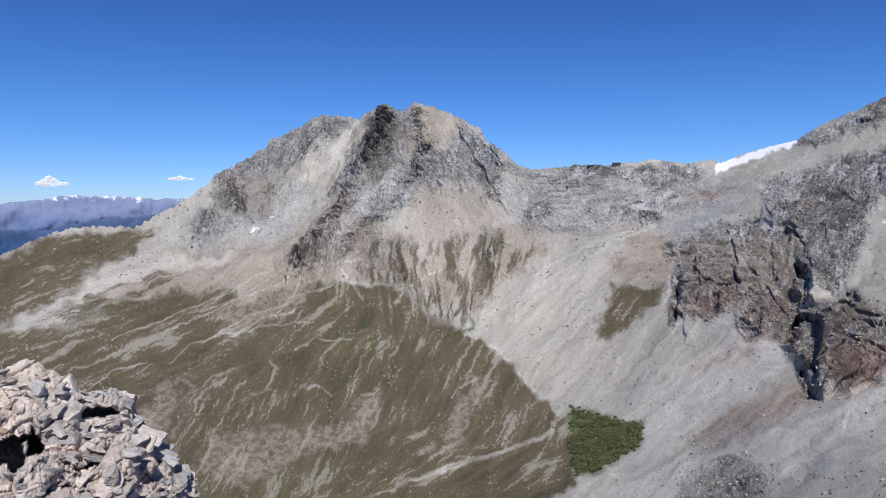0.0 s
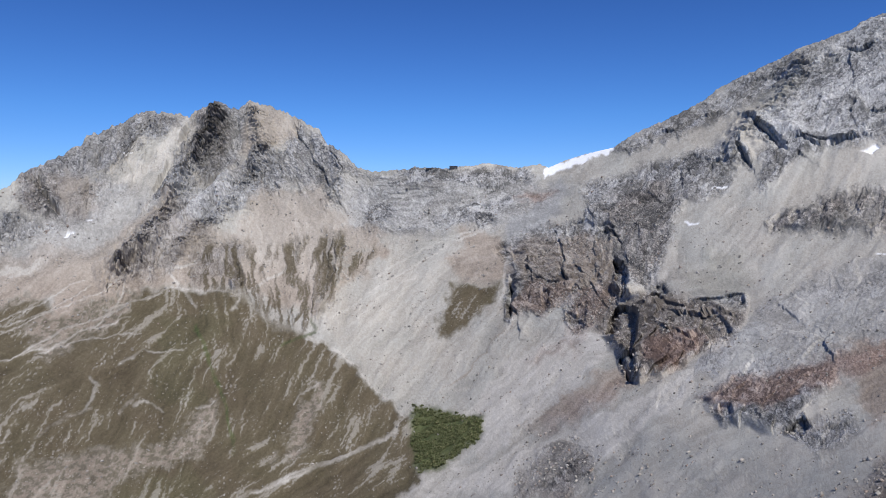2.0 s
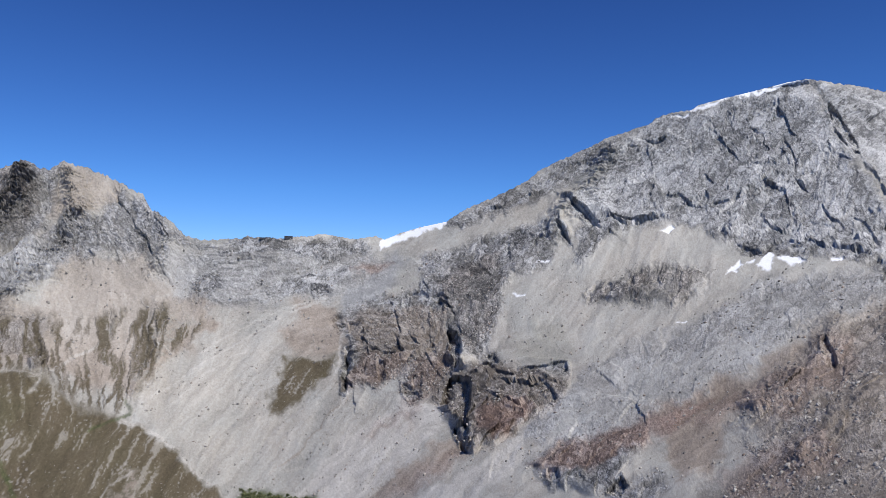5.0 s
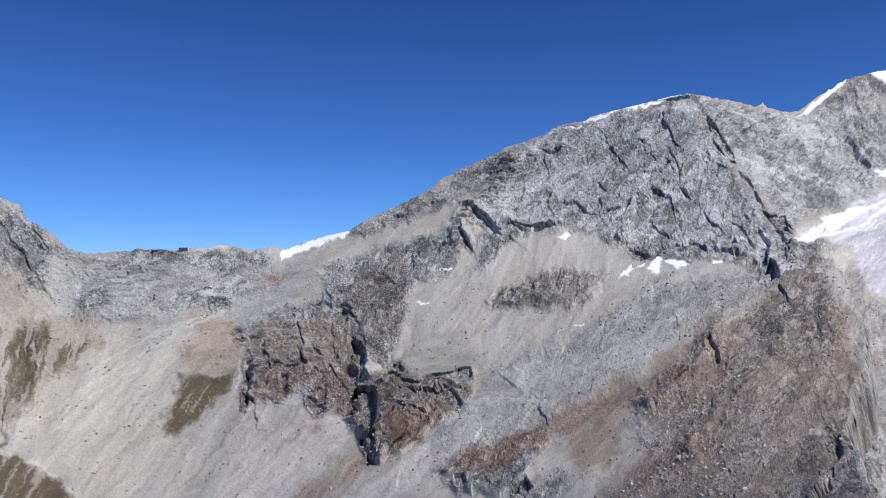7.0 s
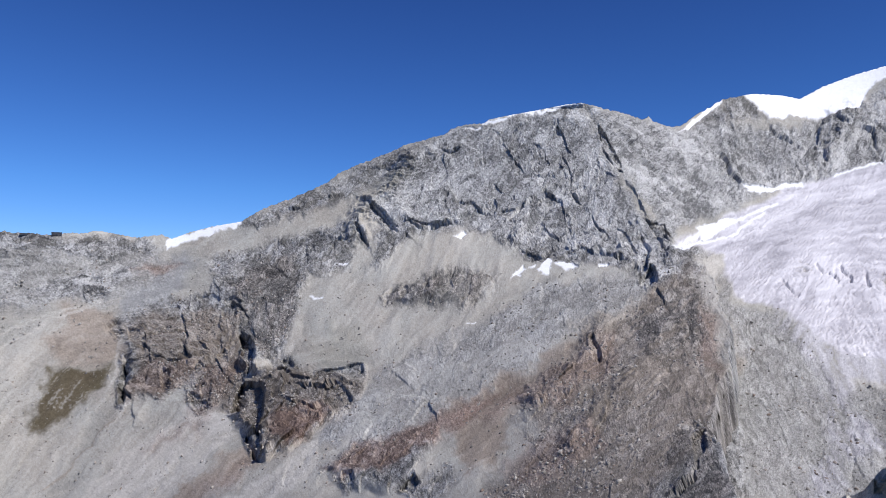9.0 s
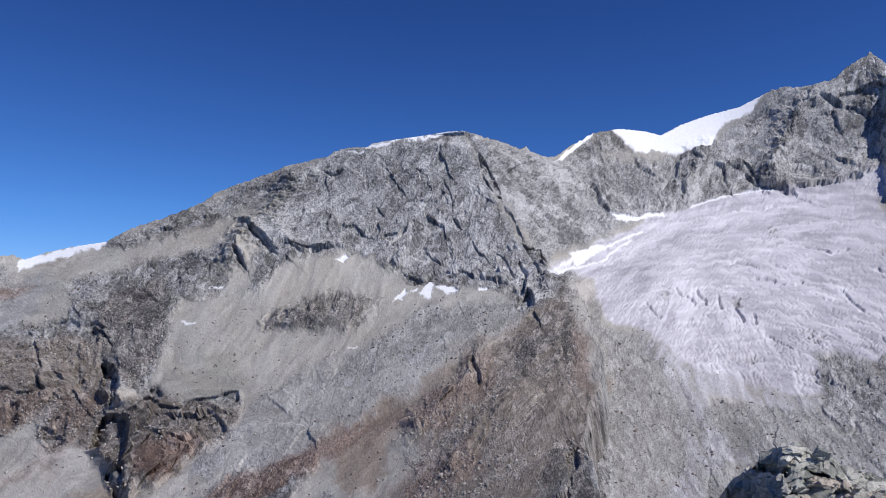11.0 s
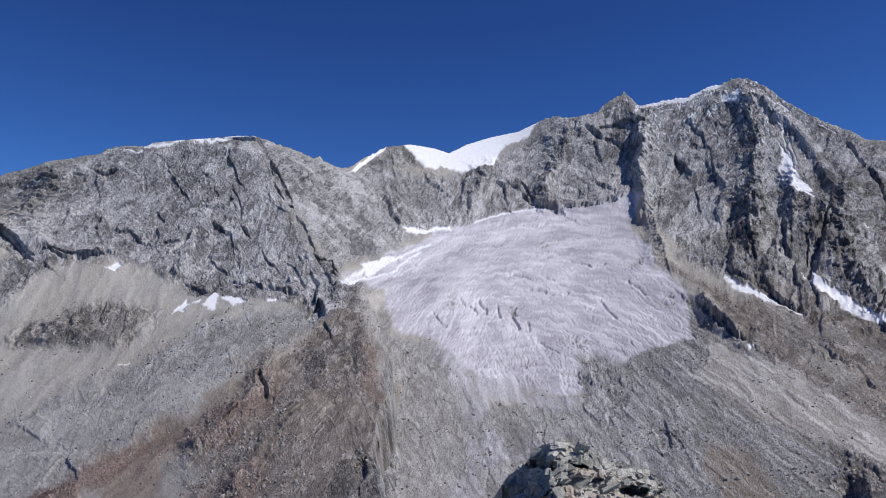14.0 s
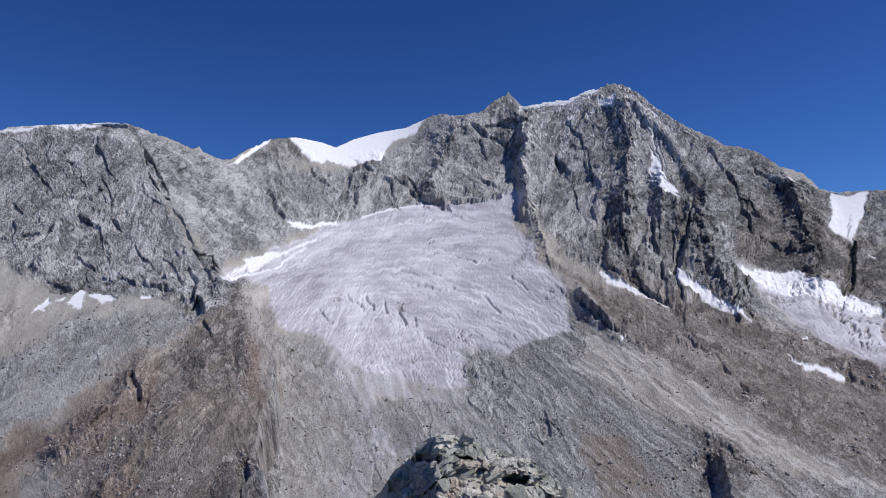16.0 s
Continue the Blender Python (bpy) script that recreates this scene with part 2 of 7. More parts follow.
    col = mix(t, maths(t, "MULTIPLY", cover["red"], 0.85), col, red)
    col = mix(t, cover["grass"], col, turf)
    col = mix(t, cover["green"], col, green)
    col = mix(t, cover["icedirt"], col, mix(t, 0.45, ice, rock))
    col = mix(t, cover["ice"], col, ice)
    col = mix(t, cover["snow"], col, ramp(t, speck, [(0.35, (0.74, 0.74, 0.76)), (0.6, (0.88, 0.88, 0.89))]))
    col = mix(t, cover["fleck"], col, (0.5, 0.47, 0.43))
    t.links.new(col, b.inputs["Base Color"])
    soft = maths(t, "SUBTRACT", 1.0, maths(t, "MAXIMUM", maths(t, "MULTIPLY", cover["ice"], 0.6), cover["snow"]), True)
    firm = maths(t, "ADD", 0.16, maths(t, "MULTIPLY", maths(t, "MAXIMUM", cover["rock"], cover["dark"]), 0.84))
    hill = maths(t, "MULTIPLY", maths(t, "ADD", maths(t, "ADD", fine, maths(t, "MULTIPLY", tiny, 0.3)), maths(t, "MULTIPLY", pick.outputs[1], 0.3)), maths(t, "MULTIPLY", soft, firm))
    n = node(t, "ShaderNodeBump", Strength=0.9)
    t.links.new(hill, n.inputs["Height"])
    t.links.new(maths(t, "MULTIPLY", cover["reach"], 7.0), n.inputs["Distance"])
    t.links.new(n.outputs[0], b.inputs["Normal"])
    return m


GROUND = terrain_material()


# ---------------------------------------------------------------- lie of the land
# All bearings (az, clockwise from +y) and heights (el, above the level) are in degrees from the summit
# where the camera stands; the land runs out from there to the given distances in metres.
SKY_LEFT = [(-44, -7), (-37.5, -5.5), (-33.0, -4.1), (-30.9, -3.0), (-29.1, -2.3), (-26.9, -2.1), (-24.2, -2.2), (-22.2, -1.0), (-20.1, 0.1),
            (-18.8, 1.2), (-18.4, 1.8), (-17.1, 2.4), (-15.8, 3.2), (-14.4, 4.1), (-14.0, 4.8), (-13.1, 5.0), (-12.4, 5.5), (-11.5, 5.7),
            (-10.8, 6.4), (-9.7, 6.7), (-8.5, 6.6), (-7.6, 6.6), (-6.9, 6.4), (-6.5, 6.8), (-5.8, 7.2), (-4.7, 7.6), (-3.9, 7.3),
            (-3.2, 7.2), (-2.3, 7.8), (-1.1, 7.5), (0.8, 6.9), (2.1, 6.2), (3.1, 5.7), (3.6, 4.7), (5.0, 3.9), (6.1, 2.8), (7.3, 2.4)]
SKY_MIDDLE = [(8.9, 2.5), (10.5, 2.6), (10.9, 2.8), (11.4, 2.7), (13.9, 2.7), (15.8, 2.9), (16.9, 3.1), (18.0, 2.9), (19.5, 2.7), (21.3, 3.0),
              (21.9, 2.7), (23.3, 3.3), (24.9, 3.8), (27.2, 4.3), (28.6, 5.3), (31.0, 6.3), (33.9, 7.7), (34.8, 8.5), (36.7, 9.4), (39.1, 10.4),
              (40.1, 10.9), (42.4, 11.6), (43.6, 11.9), (44.1, 12.4), (45.2, 12.7), (46.9, 12.9), (47.3, 13.2), (49.4, 13.6), (52.5, 14.1),
              (53.6, 14.3), (54.9, 14.4), (55.7, 14.3), (57.1, 13.8)]
SKY_RIGHT = [(50, 13.5), (55.0, 14.35), (56.4, 14.0), (60.0, 12.9), (60.3, 13.2), (60.6, 12.7), (61.7, 12.3), (62.7, 12.2), (63.6, 12.8), (65.7, 14.0),
             (67.9, 14.3), (69.9, 14.0), (71.2, 13.6), (72.7, 14.3), (74.8, 14.9), (77.1, 15.3), (79.4, 16.3), (80.3, 16.4), (81.3, 16.2),
             (82.4, 16.3), (83.7, 16.6), (84.2, 17.1), (85.0, 17.5), (85.9, 18.0), (86.2, 17.7), (87.1, 16.8), (89.9, 17.2), (90.6, 17.1)]
SKY_SUMMIT = [(92.5, 17.8), (93.4, 17.9), (94.2, 18.2), (95.3, 18.1), (96.6, 17.3), (97.5, 16.4), (98.8, 15.4), (100.2, 14.4), (102.1, 13.3), (102.9, 12.7),
              (104.1, 12.4), (105.3, 11.9), (106.8, 10.7), (108.3, 10.0), (109.0, 9.3), (109.3, 8.8), (110.4, 8.4), (112.2, 8.4), (113.5, 8.4),
              (118, 8.8), (126, 7)]
# the edge along which the slopes on the left side of the ridge end: el, az
EDGE = [(-28, 71), (-20, 68.3), (-15.5, 66.9), (-13.2, 65.9), (-11, 65.0), (-9, 65.2), (-6.4, 66.3), (-3.5, 66.1), (-0.1, 65.4), (1.8, 64.4), (3.4, 61.8),
        (5.2, 60.3), (8.7, 58.4), (11.75, 56.4), (14.4, 55.1)]
HEIGHTS_LEFT = (-28, -22, -16, -11, -6, -2, 3, 8, 14)
REACH_LEFT = {
    -44: (780, 880, 1180, 1500, 1850, 2100, 2300, 2500, 2700), -33: (780, 880, 1150, 1480, 1850, 2150, 2400, 2600, 2800),
    -24: (780, 900, 1150, 1450, 1820, 2150, 2450, 2700, 2900), -15: (770, 920, 1150, 1400, 1750, 2050, 2400, 2700, 2900),
    -6: (760, 920, 1140, 1390, 1700, 1950, 2330, 2600, 2800), 3: (740, 900, 1120, 1400, 1650, 1800, 2000, 2250, 2400),
}
REACH_LEFT.update({
    12: (600, 800, 1080, 1330, 1520, 1630, 1750, 1850, 1950), 21: (430, 600, 820, 1050, 1280, 1450, 1680, 1800, 1900),
    30: (300, 420, 570, 780, 980, 1150, 1400, 1600, 1720), 39: (210, 300, 430, 590, 780, 960, 1200, 1400, 1550),
    48: (140, 205, 310, 450, 620, 810, 1080, 1270, 1430), 57: (95, 140, 215, 320, 480, 680, 960, 1170, 1380),
    71: (60, 92, 145, 230, 400, 610, 850, 1050, 1290)})
HEIGHTS_RIGHT = (-28, -20, -14, -9, -4, 1, 6, 11, 17, 22)
REACH_RIGHT = {
    50: (260, 420, 620, 850, 1100, 1300, 1400, 1500, 1580, 1700), 57: (200, 320, 490, 690, 900, 1020, 1170, 1340, 1480, 1650),
    63: (130, 215, 335, 510, 770, 1040, 1340, 1640, 2200, 2400), 69: (120, 200, 310, 470, 730, 1060, 1450, 1850, 2350, 2500),
    75: (125, 205, 310, 480, 770, 1120, 1520, 1950, 2390, 2670), 81: (120, 195, 295, 460, 770, 1140, 1570, 1980, 2320, 2620),
}
REACH_RIGHT.update({
    87: (110, 175, 265, 410, 700, 1100, 1560, 1960, 2310, 2620), 93: (100, 155, 235, 365, 610, 1010, 1550, 1900, 2290, 2620),
    100: (90, 140, 215, 330, 550, 960, 1500, 1850, 2240, 2570), 107: (85, 130, 205, 320, 580, 1080, 1600, 1950, 2290, 2570),
    115: (80, 130, 205, 330, 620, 1200, 1700, 2050, 2340, 2620), 126: (80, 130, 205, 340, 650, 1250, 1750, 2100, 2390, 2620)})

# what covers the ground: kind and outline
COVERS = []


def cover(kind, outline):
    COVERS.append((kind, outline))


# turf of the valley floor and the hill beyond
cover("grass", [(-40.9, -10.3), (-33.2, -9.0), (-30.1, -9.2), (-25.9, -8.3), (-22.3, -7.2), (-18.5, -6.2), (-16.4, -8.5), (-13.3, -6.8), (-10.5, -6.6), (-6.8, -7.2), (-3.0, -7.2), (-1.1, -9.3), (2.4, -11.2), (5.5, -13.5), (7.9, -16.1), (10.1, -17.8), (10.8, -19.1), (11.3, -22.9), (8.5, -24.7), (-4.1, -32.7), (-41.7, -25.6)])
cover("grass", [(-40.8, -7.5), (-33.0, -4.3), (-30.9, -3.2), (-28.4, -2.3), (-24.6, -2.4), (-22.2, -2.2), (-24.2, -3.8), (-27.7, -5.8), (-31.1, -7.8), (-33.2, -8.8), (-40.9, -10.3)])
cover("grass", [(13.3, -11.4), (12.9, -9.1), (13.6, -7.0), (14.9, -6.5), (17.6, -6.4), (17.4, -8.0), (15.9, -10.3), (14.4, -11.5)])
cover("tan", [(14.3, -6.5), (13.6, -5.0), (15.5, -2.6), (17.7, -2.4), (18.8, -3.9), (18.2, -6.4)])
cover("moss", [(-10.6, -13.3), (-8.7, -9.7), (-5.9, -7.9), (-4.5, -9.8), (-6.4, -13.4), (-6.9, -16.2), (-9.3, -15.6)])
cover("moss", [(-19.8, -22.0), (-13.5, -21.9), (-6.9, -20.6), (-6.0, -22.3), (-13.6, -23.6)])
cover("fingers", [(-7.8, -6.9), (-6.8, -4.6), (-4.0, -3.6), (-1.1, -3.7), (0.8, -4.2), (3.1, -3.1), (7.3, -3.4), (6.9, -5.1), (4.6, -7.0), (3.1, -9.8), (2.2, -11.2), (-1.1, -9.8), (-4.0, -7.4)])
cover("fingers", [(-31.8, -9.0), (-30.0, -7.9), (-25.9, -6.8), (-22.3, -5.5), (-21.5, -6.4), (-25.5, -8.4), (-29.4, -9.5)])
cover("grass", [(3.1, -4.1), (4.5, -3.4), (6.6, -3.7), (5.5, -6.0), (3.6, -9.3), (2.4, -7.9)])
cover("tan", [(-20.6, -20.7), (-18.8, -18.4), (-14.8, -18.1), (-10.7, -18.6), (-6.9, -17.7), (-6.5, -19.7), (-10.7, -20.4), (-14.4, -21.6), (-18.1, -22.2)])
cover("tan", [(-0.7, -20.7), (0.8, -17.2), (2.4, -14.7), (3.2, -15.8), (2.5, -18.5), (0.8, -21.1)])
cover("tan", [(-7.4, -19.7), (-6.7, -16.2), (-5.5, -15.7), (-5.2, -18.0), (-6.2, -20.2)])
cover("tan", [(-24.7, -17.3), (-22.1, -14.7), (-20.2, -14.0), (-21.3, -16.1), (-23.5, -17.9)])
cover("tan", [(-18.6, -9.3), (-16.4, -6.3), (-13.2, -4.0), (-10.5, -5.9), (-13.3, -9.5), (-16.9, -11.2)])
cover("pale", [(-29.7, -7.9), (-27.2, -5.8), (-21.8, -4.6), (-16.8, -4.4), (-17.6, -5.1), (-22.3, -5.6), (-25.9, -6.8), (-29.3, -7.8)])
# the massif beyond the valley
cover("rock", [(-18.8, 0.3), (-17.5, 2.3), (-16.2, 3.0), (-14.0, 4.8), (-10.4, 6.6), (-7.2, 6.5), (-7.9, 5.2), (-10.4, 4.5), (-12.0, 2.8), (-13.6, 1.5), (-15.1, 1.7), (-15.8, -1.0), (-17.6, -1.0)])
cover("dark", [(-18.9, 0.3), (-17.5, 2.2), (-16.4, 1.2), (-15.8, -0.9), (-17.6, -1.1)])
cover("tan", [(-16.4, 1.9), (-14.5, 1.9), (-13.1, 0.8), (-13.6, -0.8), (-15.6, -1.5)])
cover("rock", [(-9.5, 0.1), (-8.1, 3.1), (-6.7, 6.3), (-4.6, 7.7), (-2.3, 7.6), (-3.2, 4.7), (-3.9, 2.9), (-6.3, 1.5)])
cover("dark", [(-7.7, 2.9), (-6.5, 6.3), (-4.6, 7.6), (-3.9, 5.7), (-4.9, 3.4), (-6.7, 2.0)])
cover("tan", [(-3.9, 4.1), (-2.4, 7.7), (-0.2, 7.4), (2.4, 6.0), (1.2, 4.8), (-1.1, 3.4)])
cover("rock", [(0.7, 5.4), (3.1, 5.6), (5.4, 3.4), (7.5, 2.3), (5.4, 1.6), (3.1, 2.4), (0.3, 3.1)])
cover("rock", [(-3.9, 2.9), (-1.1, 4.1), (4.0, 2.4), (4.5, 1.0), (0.8, 0.1), (-2.1, 1.0), (-4.0, 0.6)])
cover("rock", [(-13.0, -6.3), (-12.3, -4.1), (-9.6, -2.0), (-7.7, -0.1), (-4.4, 1.7), (-2.8, 1.3), (-3.7, -1.1), (-6.8, -3.4), (-8.4, -5.5), (-10.5, -6.0)])
cover("half", [(-13.0, -6.3), (-12.3, -4.1), (-9.6, -2.0), (-7.7, -0.1), (-4.4, 1.7), (-2.8, 1.3), (-3.7, -1.1), (-6.8, -3.4), (-8.4, -5.5), (-10.5, -6.0)])
cover("rock", [(-6.8, -4.6), (-4.0, -3.4), (-3.0, -4.1), (-4.5, -6.0), (-6.8, -6.5)])
cover("rock", [(-20.5, -2.1), (-19.3, -0.8), (-17.6, -1.3), (-16.7, -2.2), (-18.0, -2.8), (-20.1, -2.8)])
cover("tan", [(-16.8, -5.3), (-14.1, -3.1), (-10.5, -1.3), (-8.6, 0.1), (-6.8, -0.8), (-10.5, -3.2), (-13.3, -6.8)])
cover("tan", [(-3.0, 0.6), (3.6, 1.5), (5.5, -2.3), (1.7, -3.7), (-3.0, -3.2)])
# ridge at the valley head
cover("rock", [(7.3, 2.1), (10.5, 2.7), (14.5, 2.8), (20.5, 2.6), (20.3, 1.5), (16.7, 0.6), (13.7, 1.6), (10.1, 1.2)])
cover("rock", [(12.8, -1.7), (13.9, -0.6), (16.8, 0.1), (19.9, 1.0), (19.3, -0.6), (16.8, -1.7), (14.6, -2.1)])
cover("rock", [(6.4, -0.4), (8.2, 0.1), (10.1, -0.8), (8.3, -2.2), (6.9, -2.2)])
cover("red", [(19.4, 0.1), (20.8, 0.9), (22.6, 0.7), (20.6, 0.0)])
cover("light", [(18.1, -1.9), (20.6, 0.3), (23.4, 1.8), (24.2, 0.9), (21.4, -2.1), (19.0, -3.5)])
# cliffs above the scree fans
cover("rock", [(18.7, -9.4), (19.1, -6.6), (18.6, -3.3), (20.2, -2.0), (23.1, -2.0), (26.9, -1.2), (27.5, -4.5), (26.8, -6.7), (24.3, -9.0), (22.8, -8.3), (21.2, -9.2), (19.8, -9.5)])
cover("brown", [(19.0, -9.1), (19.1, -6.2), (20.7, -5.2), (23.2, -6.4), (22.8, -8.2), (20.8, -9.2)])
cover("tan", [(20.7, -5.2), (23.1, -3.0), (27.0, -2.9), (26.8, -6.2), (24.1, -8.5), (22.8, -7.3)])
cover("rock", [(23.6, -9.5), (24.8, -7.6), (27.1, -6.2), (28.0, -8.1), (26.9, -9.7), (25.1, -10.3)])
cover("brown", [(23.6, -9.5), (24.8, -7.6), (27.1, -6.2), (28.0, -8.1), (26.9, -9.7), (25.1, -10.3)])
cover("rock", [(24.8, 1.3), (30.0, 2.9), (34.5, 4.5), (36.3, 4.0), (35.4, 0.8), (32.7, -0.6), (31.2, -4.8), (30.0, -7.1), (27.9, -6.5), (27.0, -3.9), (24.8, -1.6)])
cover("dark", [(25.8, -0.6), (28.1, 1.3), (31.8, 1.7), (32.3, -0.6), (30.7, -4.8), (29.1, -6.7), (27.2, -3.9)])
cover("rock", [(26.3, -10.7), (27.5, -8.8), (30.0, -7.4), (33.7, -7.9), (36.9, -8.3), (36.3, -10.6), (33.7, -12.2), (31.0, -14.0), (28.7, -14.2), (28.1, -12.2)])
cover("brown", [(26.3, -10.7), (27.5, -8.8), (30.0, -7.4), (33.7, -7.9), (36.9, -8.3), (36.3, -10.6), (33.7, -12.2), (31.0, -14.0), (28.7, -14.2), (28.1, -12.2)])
cover("red", [(29.6, -11.1), (33.7, -10.0), (34.4, -11.2), (31.2, -13.7), (29.6, -13.1)])
cover("rock", [(38.5, -2.4), (39.5, -1.0), (42.3, 0.1), (46.0, 0.8), (48.4, 0.5), (48.2, -0.9), (46.0, -2.1), (40.7, -2.7)])
cover("dark", [(39.0, -2.1), (39.8, -1.0), (42.3, 0.0), (46.0, 0.6), (47.9, 0.2), (46.0, -1.9), (40.7, -2.3)])
cover("moss", [(32.8, -6.6), (34.1, -3.8), (37.2, -3.8), (38.1, -6.4), (35.5, -8.3)])
cover("rock", [(37.6, 0.8), (38.5, 5.3), (42.7, 3.9), (44.7, 4.7), (43.1, 3.4), (39.8, 2.6)])
# red bands and the lower crag
cover("redsoil", [(20.7, -13.5), (24.5, -10.3), (27.2, -9.0), (27.0, -10.0), (24.5, -11.2), (21.4, -14.0)])
cover("redsoil", [(20.9, -18.8), (23.5, -16.6), (27.7, -14.3), (28.5, -14.9), (23.5, -18.1)])
cover("rock", [(33.8, -15.8), (36.5, -13.9), (40.8, -12.2), (43.3, -11.4), (42.9, -13.1), (40.8, -16.5), (36.5, -16.9)])
cover("red", [(34.2, -15.5), (36.5, -13.7), (40.8, -12.1), (44.9, -10.5), (48.4, -9.3), (47.3, -10.7), (42.9, -13.1), (40.0, -15.1), (36.5, -15.8)])
cover("tan", [(27.3, -12.7), (29.6, -14.0), (26.3, -15.9), (20.7, -18.5), (22.5, -16.4)])
cover("rock", [(41.3, -17.5), (44.2, -15.1), (45.0, -16.2), (42.5, -18.5)])
cover("rock", [(20.7, -21.2), (22.6, -19.4), (25.4, -19.8), (25.9, -21.8), (21.6, -22.7)])
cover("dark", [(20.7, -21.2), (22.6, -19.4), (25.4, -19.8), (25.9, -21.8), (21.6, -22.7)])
cover("redsoil", [(46.9, -11.1), (52.4, -7.3), (57.3, -3.9), (57.3, -5.4), (52.4, -9.3), (48.1, -11.8)])
# moraine ridge
cover("brown", [(52.9, -6.6), (56.0, -3.8), (60.4, -0.9), (63.6, 1.3), (64.9, 0.0), (66.3, -5.1), (66.3, -8.5), (63.8, -12.5), (60.5, -16.6), (53.9, -20.3), (44.7, -20.7), (48.4, -16.5), (52.0, -12.5), (50.6, -10.3)])
cover("tan", [(44.1, -10.9), (49.2, -8.1), (54.2, -4.8), (58.3, -2.8), (55.6, -5.6), (52.9, -8.4), (49.3, -12.1), (46.1, -16.6)])
cover("redsoil", [(47.4, -15.2), (52.0, -12.0), (56.1, -10.9), (56.5, -13.5), (52.1, -17.2)])
cover("redsoil", [(50.6, -9.4), (53.8, -7.0), (57.4, -5.6), (56.5, -7.8), (52.9, -10.2)])
cover("dark", [(58.3, -2.8), (61.7, -0.9), (63.8, 0.0), (65.1, -2.6), (65.1, -6.5), (61.7, -7.1), (59.1, -5.5)])
cover("dark", [(58.7, -9.5), (61.7, -8.0), (62.6, -9.2), (60.0, -10.7)])
cover("rock", [(55.1, -5.6), (56.0, -4.2), (56.7, -6.5), (56.1, -7.0)])
cover("dark", [(50.2, -12.5), (53.8, -11.3), (54.3, -13.2), (51.6, -13.8)])
cover("rock", [(61.3, -16.5), (63.8, -12.5), (65.9, -11.1), (66.7, -13.8), (67.0, -16.5), (62.6, -18.3)])
# shade on the lower flank beside the crest, painted as dark rock
cover("dark", [(61.3, -16.5), (63.8, -12.5), (65.5, -11.9), (66.3, -14.7), (66.3, -17.4), (62.6, -18.3)])
cover("rock", [(59.6, -0.1), (61.3, 1.3), (62.6, 1.8), (61.3, -0.9)])
cover("pale", [(62.9, 1.1), (64.0, 2.9), (65.1, 2.5), (65.6, -0.2), (66.4, -3.8), (66.3, -6.5), (65.5, -6.0), (65.1, -2.0), (63.7, -0.2)])
cover("redsoil", [(64.0, -2.0), (65.2, -2.6), (66.2, -6.1), (65.2, -7.3), (64.5, -5.6)])
cover("rock", [(64.6, -9.1), (66.2, -8.2), (67.1, -10.9), (67.5, -15.0), (66.0, -14.9)])
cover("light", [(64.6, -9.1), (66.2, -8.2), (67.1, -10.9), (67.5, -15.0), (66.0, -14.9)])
cover("rock", [(62.6, 2.5), (63.9, 3.4), (64.8, 2.5), (63.9, 1.6)])
# below the glacier
cover("rock", [(81.8, -3.4), (83.7, -2.6), (86.4, -5.9), (85.7, -8.1), (82.5, -7.9)])
cover("half", [(81.8, -3.4), (83.7, -2.6), (86.4, -5.9), (85.7, -8.1), (82.5, -7.9)])
cover("pale", [(90.1, -4.5), (92.9, -2.2), (98.9, -4.2), (102.8, -7.2), (106.6, -9.6), (110.0, -11.3), (113.3, -12.5), (106.5, -11.6), (100.4, -9.2), (94.5, -6.7)])
cover("brown", [(88.5, 4.5), (94.8, 1.2), (99.0, -0.7), (106.8, -4.4), (112.6, -6.9), (118.3, -9.1), (118.0, -13.5), (112.3, -11.9), (106.6, -9.1), (100.9, -6.1), (95.1, -2.2), (91.6, 1.9)])
cover("pale", [(96.5, -0.4), (99.0, -1.1), (101.4, -4.3), (100.9, -5.2), (98.1, -3.1)])
cover("tan", [(91.4, -9.4), (95.3, -10.1), (97.7, -14.2), (92.6, -14.5)])
cover("rock", [(99.7, -9.1), (102.7, -9.9), (105.1, -12.7), (103.3, -14.4), (100.0, -13.1)])
cover("dark", [(99.7, -9.1), (102.7, -9.9), (105.1, -12.7), (103.3, -14.4), (100.0, -13.1)])
cover("rock", [(90.7, 1.8), (92.5, 1.4), (94.7, -1.8), (94.0, -2.4), (92.0, -0.9), (90.9, 0.3)])
cover("rock", [(87.8, -7.9), (90.1, -7.6), (90.5, -9.8), (88.6, -10.5)])
cover("snow", [(21.7, 1.9), (21.7, 2.6), (22.5, 3.1), (24.9, 3.8), (26.6, 4.3), (27.7, 4.7), (26.8, 3.9), (25.6, 3.5), (23.7, 2.8), (22.5, 2.3)])
cover("snow", [(66.8, 14.5), (68.0, 14.5), (69.6, 14.1), (71.5, 14.0), (73.4, 15.1), (76.2, 15.5), (79.5, 16.7), (78.1, 15.3), (75.9, 13.9), (74.9, 12.4), (72.4, 12.0), (70.5, 12.5), (69.1, 12.4), (68.3, 13.3), (67.5, 14.0)])
cover("snow", [(62.7, 12.0), (64.6, 13.6), (66.0, 14.4), (65.6, 13.7), (63.7, 12.3)])
cover("snow", [(103.6, 3.1), (107.2, 2.7), (110.7, 1.1), (112.9, -0.2), (112.2, -0.6), (108.9, 0.6), (107.1, 1.2), (104.6, 1.9)])
